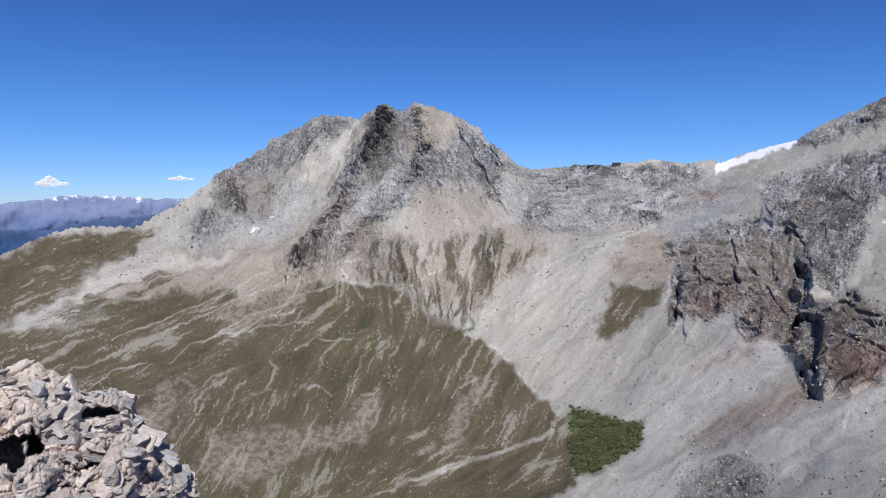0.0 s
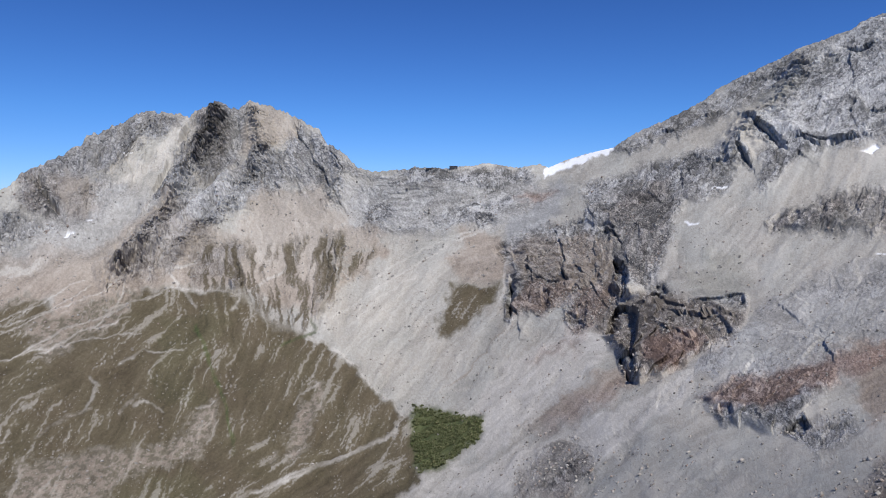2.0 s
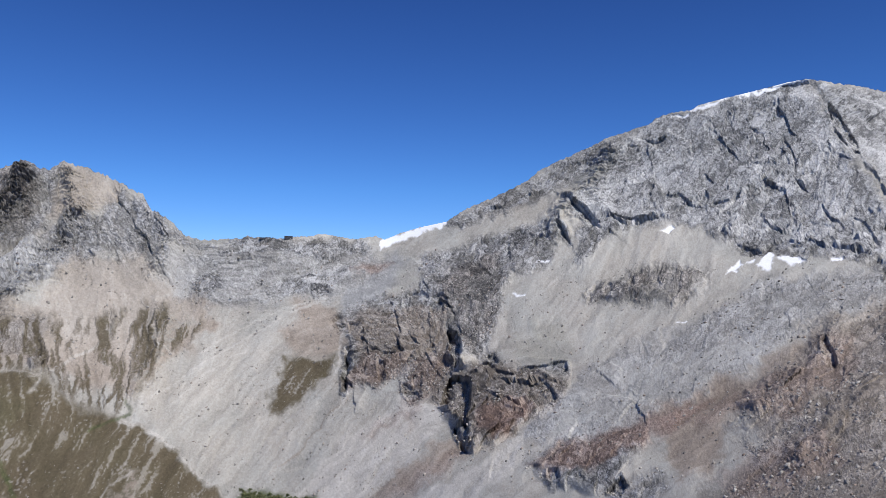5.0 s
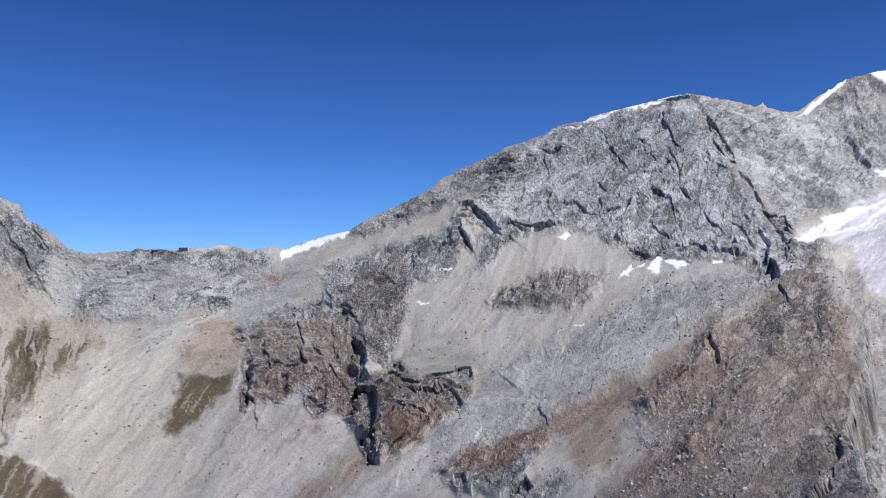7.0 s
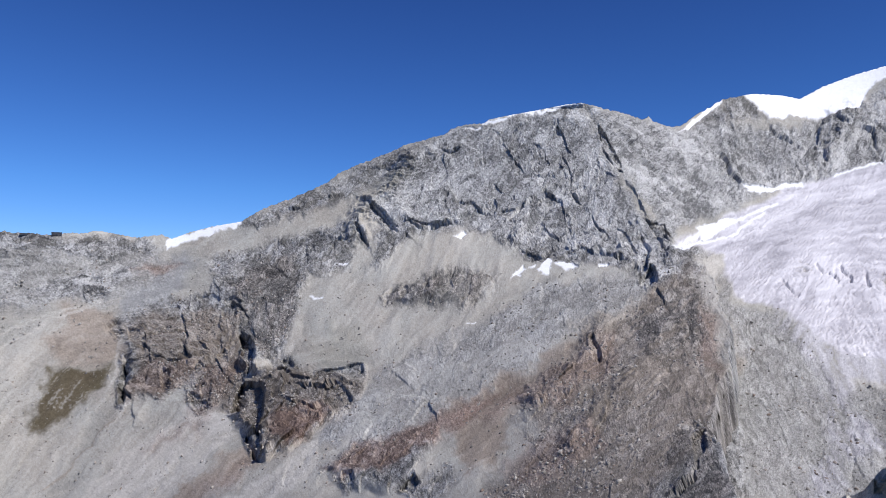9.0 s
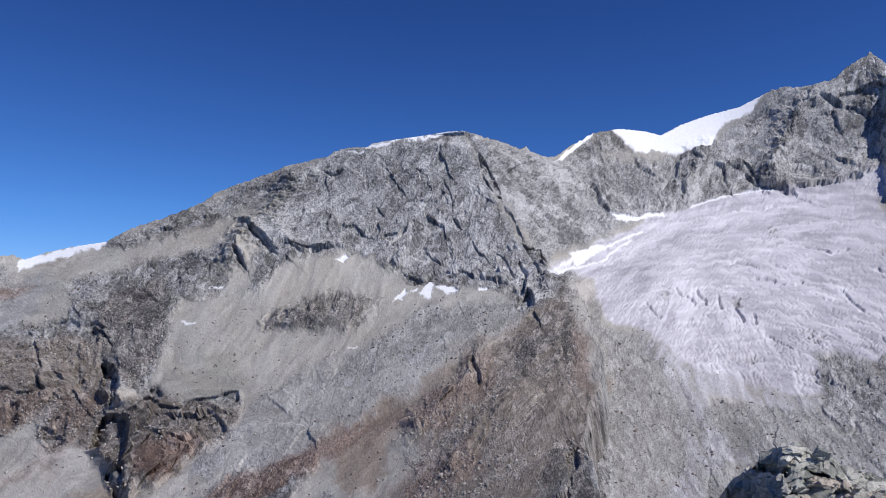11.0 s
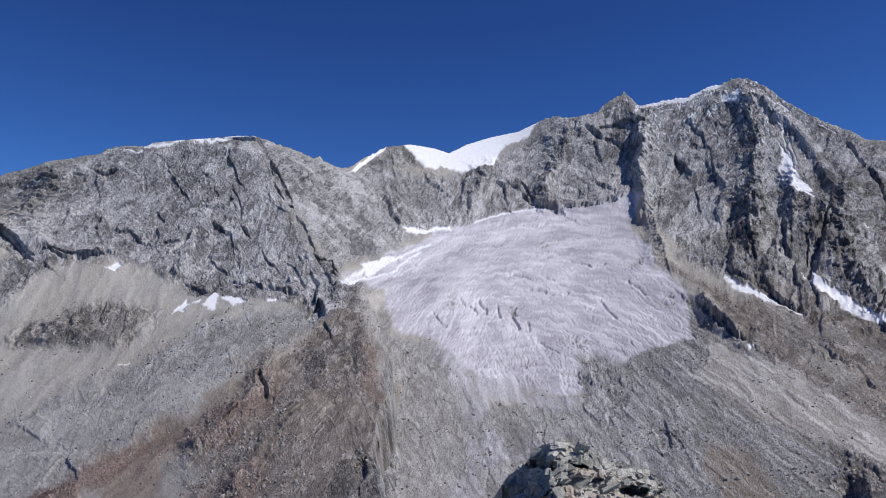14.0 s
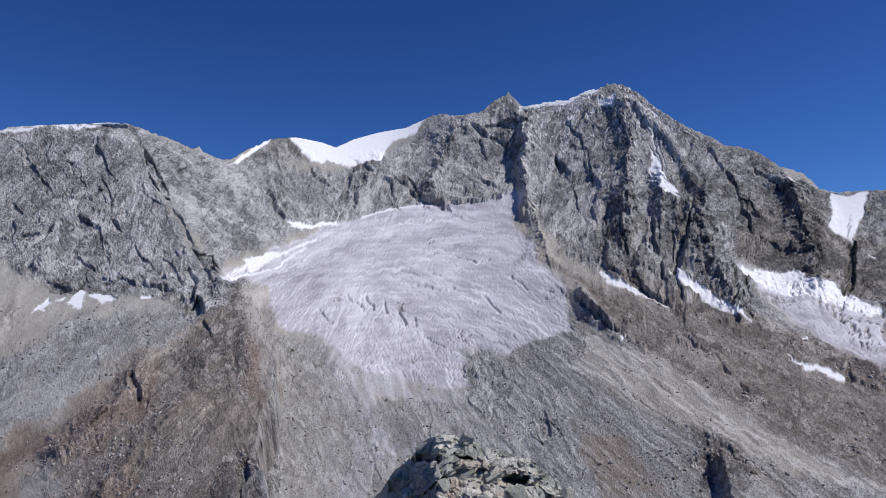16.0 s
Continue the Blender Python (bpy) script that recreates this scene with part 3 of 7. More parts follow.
cover("tan", [(-29.7, -7.7), (-21.8, -4.3), (-13.2, -2.9), (-7.7, -1.3), (-3.0, -3.0), (7.3, -2.2), (8.3, -4.1), (5.5, -7.0), (2.7, -9.8), (-3.0, -7.2), (-10.5, -6.6), (-17.7, -6.9), (-25.9, -7.8)])
cover("brown", [(93.9, 3.3), (99.0, -0.4), (106.8, -3.8), (110.4, -5.7), (116.7, -7.1), (116.8, -4.9), (110.5, -2.9), (104.3, -0.9), (100.7, 0.4), (96.1, 2.3)])
cover("rubble", [(104.3, -0.5), (108.8, -2.1), (112.8, -3.6), (116.9, -4.2), (116.8, -6.4), (112.6, -5.9), (108.3, -3.7)])
cover("icedirt", [(69.8, -2.6), (72.5, -2.7), (74.4, -4.4), (82.3, -6.6), (79.0, -7.3), (74.6, -6.9), (73.7, -8.5), (75.8, -9.6), (78.3, -10.0), (76.9, -11.2), (73.9, -12.8), (72.6, -15.3), (71.0, -15.2), (73.5, -11.1), (72.2, -6.7), (71.1, -4.4)])
# sunlight lost to the slant of these slopes is put into paler scree
cover("pale", [(14.0, -17.6), (19.2, -13.0), (24.5, -10.3), (26.9, -11.1), (23.5, -15.8), (18.5, -19.7), (13.2, -22.7), (10.9, -23.9), (16.8, -19.9), (17.2, -17.9)])
cover("pale", [(10.9, -24.5), (19.4, -20.1), (27.4, -16.3), (34.4, -12.8), (34.5, -15.0), (27.6, -20.1), (21.6, -23.4)])
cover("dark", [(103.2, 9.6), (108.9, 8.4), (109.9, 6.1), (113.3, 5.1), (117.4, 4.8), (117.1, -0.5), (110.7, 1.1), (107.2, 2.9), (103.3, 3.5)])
# summit face turns from the sun, so its rock is painted lighter
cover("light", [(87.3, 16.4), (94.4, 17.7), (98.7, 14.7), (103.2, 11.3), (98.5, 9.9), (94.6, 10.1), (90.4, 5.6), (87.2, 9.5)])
# more of the moraine flank's shade, put in as dark cover
cover("dark", [(60.1, -14.4), (64.6, -10.5), (65.7, -12.9), (66.6, -15.4)])
cover("brown", [(56.9, -14.1), (60.0, -9.6), (63.7, -6.4), (65.0, -8.2), (62.9, -11.5), (60.1, -14.4)])
cover("tan", [(18.7, -9.4), (19.1, -6.6), (18.8, -3.9), (20.6, -3.0), (24.3, -3.4), (27.0, -2.9), (27.4, -5.4), (26.8, -6.7), (24.3, -9.0), (22.8, -8.3), (21.2, -9.2), (19.8, -9.5)])
cover("redsoil", [(19.1, -9.1), (19.5, -6.8), (23.2, -6.9), (24.4, -8.1), (22.8, -8.3), (20.8, -9.2)])
cover("redsoil", [(23.7, -9.4), (24.8, -7.6), (27.5, -6.2), (27.9, -7.9), (26.8, -9.6)])
cover("brown", [(19.7, -22.9), (21.1, -20.4), (23.2, -19.6), (24.0, -21.0), (23.7, -23.1), (20.4, -24.0)])
cover("pale", [(-7.6, 6.3), (-6.9, 6.3), (-8.1, 3.3), (-10.4, 1.5), (-13.1, 0.3), (-11.8, 1.9), (-9.0, 3.8)])
# loose grey rubble
cover("rubble", [(65.5, 1.1), (67.1, -2.1), (71.1, -2.8), (73.0, -6.7), (75.8, -10.7), (76.2, -15.8), (67.3, -15.4), (66.7, -6.5)])
cover("rubble", [(73.5, -7.6), (82.3, -6.8), (88.3, -3.1), (90.6, -4.0), (90.0, -9.4), (94.3, -14.4), (89.8, -17.7), (76.2, -17.8)])
cover("rubble", [(48.2, -3.1), (53.7, -0.2), (60.4, 0.9), (63.0, 1.3), (58.3, -1.9), (52.0, -5.7), (46.9, -9.5), (35.4, -16.6), (33.6, -15.7), (42.7, -8.7)])
cover("rubble", [(39.9, -7.3), (43.2, -4.5), (49.4, -2.1), (54.7, -3.2), (52.4, -5.7), (44.9, -9.6), (36.4, -12.8), (30.1, -17.5), (27.3, -18.4), (34.7, -12.0)])
cover("rubble", [(4.5, 0.8), (8.2, 1.7), (20.5, 2.3), (22.6, 0.7), (18.1, -1.8), (10.1, -3.2), (5.5, -2.3)])
cover("rubble", [(-16.2, -0.4), (-13.1, 1.5), (-9.5, 0.6), (-8.6, 0.1), (-13.2, -3.1), (-18.5, -4.8), (-21.8, -4.3), (-19.7, -2.8)])
# bare walls, ice and snow
cover("green", [(10.5, -20.0), (10.8, -16.9), (13.1, -17.4), (16.7, -17.8), (16.7, -19.3), (13.2, -21.8), (11.3, -22.1)])
cover("rock", [(37.1, 5.6), (40.5, 9.7), (44.1, 12.3), (47.6, 13.3), (55.1, 14.4), (56.6, 10.6), (59.3, 6.1), (62.3, 2.6), (60.3, 0.7), (57.2, 1.3), (51.7, 1.9), (48.7, 2.9), (45.1, 4.6), (39.5, 3.9)])
cover("rock", [(27.2, 4.3), (31.0, 6.3), (34.8, 8.5), (40.1, 10.9), (43.4, 11.9), (40.5, 9.3), (35.7, 7.0), (31.0, 4.9), (28.1, 3.8)])
cover("rock", [(58.8, 2.7), (63.4, 2.9), (64.8, 0.4), (61.0, -0.8), (59.1, 0.5)])
cover("snow", [(44.5, 3.5), (45.1, 4.1), (45.6, 3.7), (45.1, 3.4)])
cover("snow", [(51.7, 1.1), (52.4, 1.8), (52.8, 1.5), (52.5, 0.4), (52.0, 0.5)])
cover("snow", [(52.9, 1.4), (53.7, 1.7), (54.8, 1.3), (54.1, 1.0)])
cover("snow", [(49.3, 0.2), (50.3, 1.2), (50.6, 0.9), (49.8, 0.2)])
cover("snow", [(50.8, 1.0), (51.4, 1.5), (51.5, 1.1)])
cover("snow", [(46.7, 12.8), (47.3, 13.3), (52.5, 14.1), (54.6, 14.4), (55.3, 14.3), (52.5, 13.8), (49.4, 13.4), (47.3, 13.0)])
cover("snow", [(45.2, 12.5), (46.6, 12.8), (46.7, 12.6), (45.4, 12.5)])
cover("snow", [(56.2, 1.3), (57.1, 1.3), (57.0, 1.0), (56.3, 1.0)])
cover("snow", [(87.0, 16.9), (90.2, 17.4), (92.9, 17.9), (93.6, 17.8), (91.3, 17.1), (88.2, 16.9)])
cover("rock", [(63.9, 12.0), (64.7, 12.9), (66.3, 14.0), (68.1, 14.1), (68.5, 12.7), (66.7, 12.1), (64.2, 11.7)])
cover("ice", [(62.6, 2.6), (62.5, 3.3), (64.4, 4.1), (66.2, 5.4), (68.6, 6.0), (70.0, 7.1), (73.8, 8.1), (77.6, 8.9), (82.3, 9.0), (86.5, 9.9), (87.0, 9.3), (86.0, 7.3), (87.7, 5.4), (88.2, 4.0), (90.3, 2.2), (90.4, 0.4), (90.7, -1.6), (87.5, -2.5), (85.3, -3.5), (83.1, -2.9), (81.7, -3.3), (82.3, -6.0), (80.3, -6.3), (77.5, -5.6), (73.8, -4.8), (72.0, -3.4), (69.1, -1.6), (66.8, -1.1), (66.1, 0.3), (65.8, 2.2), (64.4, 2.6)])
cover("ice", [(103.3, 3.2), (107.2, 2.6), (110.7, 1.1), (113.0, -0.5), (114.6, -2.0), (114.5, -3.9), (112.5, -4.0), (110.5, -2.9), (108.4, -1.7), (107.0, -0.5), (104.8, 1.5)])
cover("snow", [(106.6, -3.3), (108.3, -4.0), (110.2, -4.5), (110.0, -5.0), (108.3, -4.3)])
cover("snow", [(110.0, 8.5), (112.5, 8.2), (111.9, 6.4), (111.1, 4.7), (109.9, 6.1)])
cover("snow", [(98.4, 3.1), (100.4, 2.0), (103.2, -0.2), (104.3, -1.2), (102.3, -0.2), (100.3, 1.1)])
cover("snow", [(93.0, 3.2), (94.8, 2.3), (96.5, 1.2), (95.7, 1.2), (93.7, 2.4)])
cover("snow", [(97.3, 13.0), (98.2, 11.2), (99.4, 9.2), (98.5, 9.2), (97.3, 11.3)])
cover("snow", [(86.8, 16.8), (90.6, 17.1), (92.5, 17.9), (92.8, 17.7), (90.6, 16.8)])
cover("snow", [(93.4, 17.1), (94.8, 17.3), (94.5, 16.4), (93.6, 16.7)])
cover("snow", [(94.7, -2.0), (95.1, -2.2), (94.9, -2.5)])
cover("rock", [(63.3, 12.2), (65.5, 12.1), (71.5, 11.8), (76.2, 12.8), (79.6, 16.3), (84.0, 17.4), (86.1, 17.9), (87.1, 16.8), (92.5, 17.8), (95.3, 18.1), (98.8, 15.4), (102.1, 13.3), (105.7, 11.9), (109.3, 8.8), (113.5, 8.4), (117.6, 7.0), (117.0, -2.0), (112.9, -1.3), (108.6, 2.0), (103.3, 3.5), (106.6, -1.1), (100.7, -0.2), (98.2, 0.2), (90.3, 4.7), (87.2, 9.5), (82.4, 9.1), (78.1, 8.9), (71.5, 7.2), (66.0, 7.1)])
cover("rock", [(55.4, 14.2), (60.2, 12.9), (64.2, 12.0), (68.7, 9.9), (71.5, 8.1), (68.8, 7.2), (64.3, 5.2), (62.1, 3.4), (59.5, 6.9), (56.9, 11.1)])
cover("rock", [(61.8, -17.2), (62.6, -13.8), (64.2, -12.0), (66.3, -12.7), (67.2, -16.5)])
cover("fan", [(3.1, -10.3), (6.9, -6.0), (12.4, -3.8), (17.2, -2.2), (18.1, -4.2), (15.6, -7.2), (12.9, -8.7), (13.4, -11.6), (19.2, -10.6), (23.3, -11.0), (26.9, -10.7), (23.4, -14.6), (19.4, -19.0), (14.5, -17.3), (10.3, -16.0), (7.0, -13.9)])
cover("fan", [(9.9, -24.2), (16.3, -20.1), (23.1, -16.8), (27.4, -14.7), (34.4, -12.4), (36.4, -20.5)])
cover("fan", [(36.6, -2.9), (40.4, 3.2), (45.1, 4.5), (48.9, 2.8), (49.0, -0.2), (47.7, -2.0), (44.9, -5.7), (39.3, -6.6), (36.5, -6.6)])
cover("fan", [(-10.5, -0.8), (-7.2, 5.2), (-6.2, 6.3), (-6.7, 2.4), (-9.1, -0.4)])
cover("fan", [(-3.9, 2.4), (-0.2, 2.0), (5.5, 1.0), (6.9, -2.2), (-1.1, -3.0), (-5.8, -3.2)])
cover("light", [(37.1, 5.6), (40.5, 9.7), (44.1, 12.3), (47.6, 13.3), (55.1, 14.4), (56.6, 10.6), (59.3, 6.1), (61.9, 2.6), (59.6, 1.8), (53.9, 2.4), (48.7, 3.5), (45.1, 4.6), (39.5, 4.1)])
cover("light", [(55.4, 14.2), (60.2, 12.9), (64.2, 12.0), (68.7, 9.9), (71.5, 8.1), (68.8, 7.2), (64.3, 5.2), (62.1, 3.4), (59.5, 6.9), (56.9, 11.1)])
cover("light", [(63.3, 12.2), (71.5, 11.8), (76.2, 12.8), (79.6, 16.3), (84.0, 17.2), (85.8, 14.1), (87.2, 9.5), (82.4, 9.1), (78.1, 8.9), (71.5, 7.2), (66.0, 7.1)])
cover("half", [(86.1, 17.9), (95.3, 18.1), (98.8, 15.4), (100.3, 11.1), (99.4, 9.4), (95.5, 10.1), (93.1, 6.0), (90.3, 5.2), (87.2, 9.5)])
cover("fan", [(30.3, -16.7), (35.5, -13.3), (37.9, -9.4), (41.6, -6.6), (45.3, -6.6), (49.4, -4.8), (52.9, -4.7), (44.8, -10.7), (37.8, -12.7), (33.6, -15.5)])
cover("fan", [(-32.4, -4.7), (-21.8, -3.4), (-15.4, -2.2), (-10.4, 0.8), (-7.7, 4.3), (-6.6, 4.7), (-8.6, 0.6), (-11.4, -2.2), (-15.9, -4.0), (-28.9, -7.0)])
cover("rock", [(60.1, -16.7), (61.8, -12.6), (63.9, -10.1), (65.1, -9.0), (66.5, -10.6), (67.7, -13.8), (67.6, -15.7)])
cover("snow", [(62.2, 2.6), (63.5, 3.0), (64.3, 3.5), (63.9, 4.3), (65.6, 4.9), (67.0, 5.0), (66.9, 4.6), (65.4, 3.9), (64.3, 3.0), (63.0, 2.5)])
cover("snow", [(66.9, 7.2), (69.7, 7.4), (71.5, 7.5), (71.5, 7.1), (67.8, 6.9)])
cover("half", [(81.5, -3.3), (83.5, -3.3), (85.3, -5.9), (86.1, -7.7), (83.5, -7.8), (81.9, -6.0)])
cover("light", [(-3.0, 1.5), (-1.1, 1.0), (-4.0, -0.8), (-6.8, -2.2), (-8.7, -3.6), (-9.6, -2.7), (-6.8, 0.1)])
# narrow strips: streams, tracks, runnels of stones, snow gullies: kind, half width in degrees, line
STRIPS = []


def strip(kind, half, line):
    STRIPS.append((kind, half, line))


strip("pale", 0.14, [(1.5, -11.1), (2.7, -11.6), (4.1, -12.1), (5.8, -13.5), (7.0, -15.2), (8.7, -16.3), (10.1, -17.8)])
strip("pale", 0.16, [(10.1, -17.8), (8.9, -19.2), (4.6, -20.6), (-0.2, -22.0), (-4.6, -23.6), (-8.9, -24.7)])
strip("pale", 0.3, [(9.5, -24.2), (13.2, -22.1), (16.8, -19.9), (19.8, -18.9), (22.3, -16.6), (23.4, -15.0)])
strip("tan", 0.12, [(13.1, -15.9), (15.7, -13.9), (17.4, -11.6), (18.9, -10.2)])
strip("pale", 0.2, [(3.1, -10.3), (5.5, -8.8), (8.3, -6.9), (11.1, -5.2), (13.8, -3.6), (16.8, -2.2), (18.5, -1.9)])
strip("pale", 0.12, [(0.8, -3.7), (0.8, -7.0), (2.0, -9.1), (2.7, -9.8)])
strip("pale", 0.12, [(4.5, -4.1), (4.3, -5.6), (5.5, -6.5)])
strip("pale", 0.1, [(-3.0, -7.9), (-5.9, -7.0), (-8.7, -6.8), (-11.5, -7.8), (-13.3, -8.2)])
strip("pale", 0.1, [(-22.1, -12.6), (-20.4, -11.4), (-17.8, -10.7), (-14.2, -10.2), (-10.6, -10.1)])
strip("pale", 0.12, [(-12.5, -12.3), (-10.6, -11.5), (-7.8, -11.6)])
strip("pale", 0.25, [(-4.0, -8.8), (-2.1, -7.0), (-0.2, -6.0), (1.2, -4.2)])
strip("pale", 0.2, [(-6.8, -8.3), (-8.7, -5.5), (-4.5, -4.1)])
strip("pale", 0.12, [(-27.7, -14.1), (-26.1, -12.8), (-23.7, -12.4)])
strip("tan", 0.3, [(-22.2, -16.8), (-20.4, -14.4), (-20.9, -14.0)])
strip("pale", 0.2, [(-14.8, -15.3), (-13.8, -13.6), (-14.3, -13.1)])
strip("pale", 0.15, [(-9.3, -16.1), (-10.7, -15.1), (-11.6, -15.5)])
strip("green", 0.25, [(-6.8, -9.7), (-5.9, -12.5), (-4.5, -16.2), (-4.1, -19.8)])
strip("green", 0.2, [(2.2, -9.8), (2.7, -10.7), (-0.2, -11.7)])
strip("dark", 0.25, [(-17.1, 2.3), (-16.7, 0.5), (-15.8, -0.8)])
strip("pale", 0.3, [(13.2, -15.8), (17.4, -15.0), (20.8, -12.8), (24.4, -9.9), (26.2, -8.7)])
strip("pale", 0.2, [(19.1, -7.9), (18.6, -10.5), (17.4, -12.6)])
strip("pale", 0.25, [(30.8, -16.3), (35.0, -13.8), (38.3, -12.0)])
strip("snow", 0.12, [(32.8, -1.8), (33.7, -1.7)])
strip("snow", 0.1, [(34.5, 0.9), (35.7, 1.0)])
strip("snow", 0.08, [(45.8, -3.6), (46.5, -3.5)])
strip("snow", 0.15, [(68.5, 6.9), (69.0, 7.1)])
strip("snow", 0.12, [(95.0, 2.1), (97.0, 1.1), (98.2, 0.5)])
strip("snow", 0.15, [(97.3, 11.3), (97.7, 9.9), (98.7, 9.2), (99.4, 8.9)])
strip("snow", 0.1, [(97.0, 16.2), (97.6, 13.9), (98.0, 11.7)])
strip("snow", 0.12, [(93.4, 17.3), (93.9, 16.7)])
strip("snow", 0.1, [(94.6, 16.8), (95.2, 16.9)])
strip("snow", 0.07, [(87.8, 17.0), (88.7, 16.5), (89.9, 17.0)])
strip("snow", 0.07, [(90.6, 15.5), (91.1, 16.2)])
strip("snow", 0.07, [(92.9, 14.7), (93.1, 13.8)])
strip("snow", 0.06, [(97.5, 16.2), (98.1, 15.4)])
strip("snow", 0.06, [(100.0, 14.2), (101.2, 13.5)])
strip("snow", 0.12, [(107.7, -2.3), (108.0, -2.1)])
strip("snow", 0.1, [(106.9, 9.5), (107.8, 9.2)])
strip("snow", 0.1, [(112.2, 3.9), (112.6, 3.7)])
strip("snow", 0.1, [(-15.6, -2.7), (-15.0, -2.5)])
strip("snow", 0.1, [(-14.3, -1.7), (-13.9, -1.6)])
strip("snow", 0.05, [(-11.5, 3.3), (-10.9, 3.3)])
strip("pale", 0.12, [(-19.1, -11.1), (-16.0, -9.4), (-12.4, -8.2), (-8.7, -6.9)])
strip("pale", 0.1, [(-22.0, -10.4), (-17.7, -8.5), (-13.3, -6.8), (-10.5, -5.5)])
strip("pale", 0.08, [(-26.0, -10.5), (-22.0, -9.1), (-17.7, -7.6), (-14.6, -5.8)])
strip("pale", 0.08, [(-20.7, -9.2), (-16.9, -8.1), (-14.2, -6.3)])
strip("pale", 0.1, [(-17.8, -11.1), (-14.7, -9.5), (-11.5, -8.9)])
strip("pale", 0.1, [(-14.2, -9.5), (-12.4, -7.8), (-11.2, -5.5)])
strip("tan", 0.35, [(-8.8, -19.2), (-6.9, -17.1), (-5.8, -15.7)])
strip("tan", 0.25, [(-22.2, -18.1), (-20.9, -16.5), (-20.2, -14.9)])
strip("tan", 0.2, [(-12.5, -15.7), (-11.1, -14.6)])
strip("tan", 0.2, [(-17.9, -16.8), (-16.1, -15.7), (-14.3, -15.3)])
strip("pale", 0.14, [(-6.9, -16.1), (-6.0, -16.2), (-5.5, -15.7)])
strip("pale", 0.12, [(0.8, -16.3), (2.0, -15.3), (2.8, -15.0)])
strip("pale", 0.1, [(-4.0, -7.9), (-2.1, -7.5), (-1.6, -8.9)])
strip("pale", 0.25, [(23.5, -9.0), (24.4, -7.7), (25.3, -6.4), (26.2, -4.8)])
strip("pale", 0.15, [(7.4, -6.4), (10.4, -4.5), (13.2, -3.3), (17.3, -1.9)])
strip("pale", 0.12, [(5.6, -10.2), (8.1, -8.1), (11.6, -5.8)])
strip("pale", 0.15, [(20.4, -15.7), (23.5, -13.4), (26.2, -10.9)])
strip("snow", 0.06, [(91.09, 16.63), (92.04, 17.11), (93.44, 17.59)])
strip("snow", 0.07, [(93.89, 17.33), (94.09, 16.21)])
strip("snow", 0.05, [(94.57, 17.06), (95.08, 15.92)])
strip("snow", 0.05, [(92.47, 16.10), (92.82, 15.27)])
strip("snow", 0.07, [(97.84, 14.37), (98.21, 12.57), (98.51, 11.22)])
strip("snow", 0.05, [(98.78, 13.85), (98.96, 11.63)])
strip("snow", 0.05, [(88.73, 16.31), (89.92, 16.48)])
strip("snow", 0.05, [(96.10, 15.62), (95.80, 14.44)])
strip("snow", 0.05, [(96.53, 14.92), (96.26, 13.61)])
strip("snow", 0.05, [(97.46, 16.07), (98.14, 15.53)])
strip("snow", 0.05, [(84.44, 16.65), (85.64, 16.88)])
strip("snow", 0.06, [(100.01, 14.53), (100.64, 14.04)])
strip("snow", 0.06, [(101.68, 13.68), (102.17, 13.41)])
strip("snow", 0.08, [(102.55, 6.76), (102.82, 6.31)])
strip("pale", 0.1, [(5.79, -13.46), (6.99, -15.25), (8.66, -16.31)])
strip("pale", 0.18, [(1.72, -10.97), (3.16, -11.66), (4.59, -12.56)])
strip("pale", 0.25, [(-4.08, -23.22), (0.78, -21.91), (5.60, -20.40), (9.16, -18.94)])
strip("pale", 0.3, [(23.3, -10.8), (24.1, -9.4), (25.0, -8.1), (26.0, -6.7), (26.7, -5.4)])
strip("pale", 0.22, [(17.4, -9.4), (18.4, -7.5), (18.6, -5.3), (18.1, -4.0)])
strip("pale", 0.15, [(19.0, -3.0), (21.1, -3.2), (22.3, -2.5)])
strip("pale", 0.12, [(23.1, -3.4), (25.1, -3.1), (26.6, -3.7)])
strip("pale", 0.12, [(19.5, -7.9), (21.2, -7.8), (22.8, -8.0)])
strip("pale", 0.15, [(24.3, -4.4), (25.9, -4.8)])
strip("pale", 0.35, [(27.5, -7.9), (29.0, -7.4), (30.7, -6.0), (32.8, -4.7)])
strip("tan", 0.2, [(20.3, -5.2), (21.5, -5.0), (22.8, -5.6)])
strip("pale", 0.15, [(35.6, -1.0), (38.0, 0.8), (39.9, 2.7)])
strip("pale", 0.15, [(31.9, -0.0), (33.8, 1.4), (35.7, 3.2)])
strip("pale", 0.12, [(29.0, -2.8), (30.5, -0.9), (31.4, 0.9)])
strip("snow", 0.22, [(62.4, 2.7), (64.3, 4.0), (67.0, 4.9), (69.7, 6.0)])
strip("snow", 0.16, [(64.3, 3.0), (66.5, 3.7), (68.8, 5.3)])
strip("snow", 0.12, [(67.6, 6.9), (69.0, 7.0)])
strip("snow", 0.12, [(73.4, 7.9), (76.2, 8.7), (79.1, 8.9)])
strip("dark", 0.16, [(67.0, 3.4), (68.8, 4.6), (71.5, 5.8)])
# clefts (below nought) and ribs (above) in the rock and ice: height in metres, half width in degrees, line
CLEFTS = []


def cleft_or_rib(high, half, line):
    CLEFTS.append((high, half, line))


cleft_or_rib(-5, 0.35, [(56.1, 13.0), (56.8, 10.6), (58.4, 8.3), (59.7, 6.1), (60.8, 4.1), (61.7, 2.2)])
cleft_or_rib(-8, 0.4, [(59.6, 4.0), (60.4, 2.2), (60.0, 0.9)])
cleft_or_rib(-14, 0.22, [(37.5, 5.8), (38.8, 4.5), (40.2, 3.8)])
cleft_or_rib(-12, 0.2, [(40.1, 4.7), (41.8, 4.0), (44.4, 4.7)])
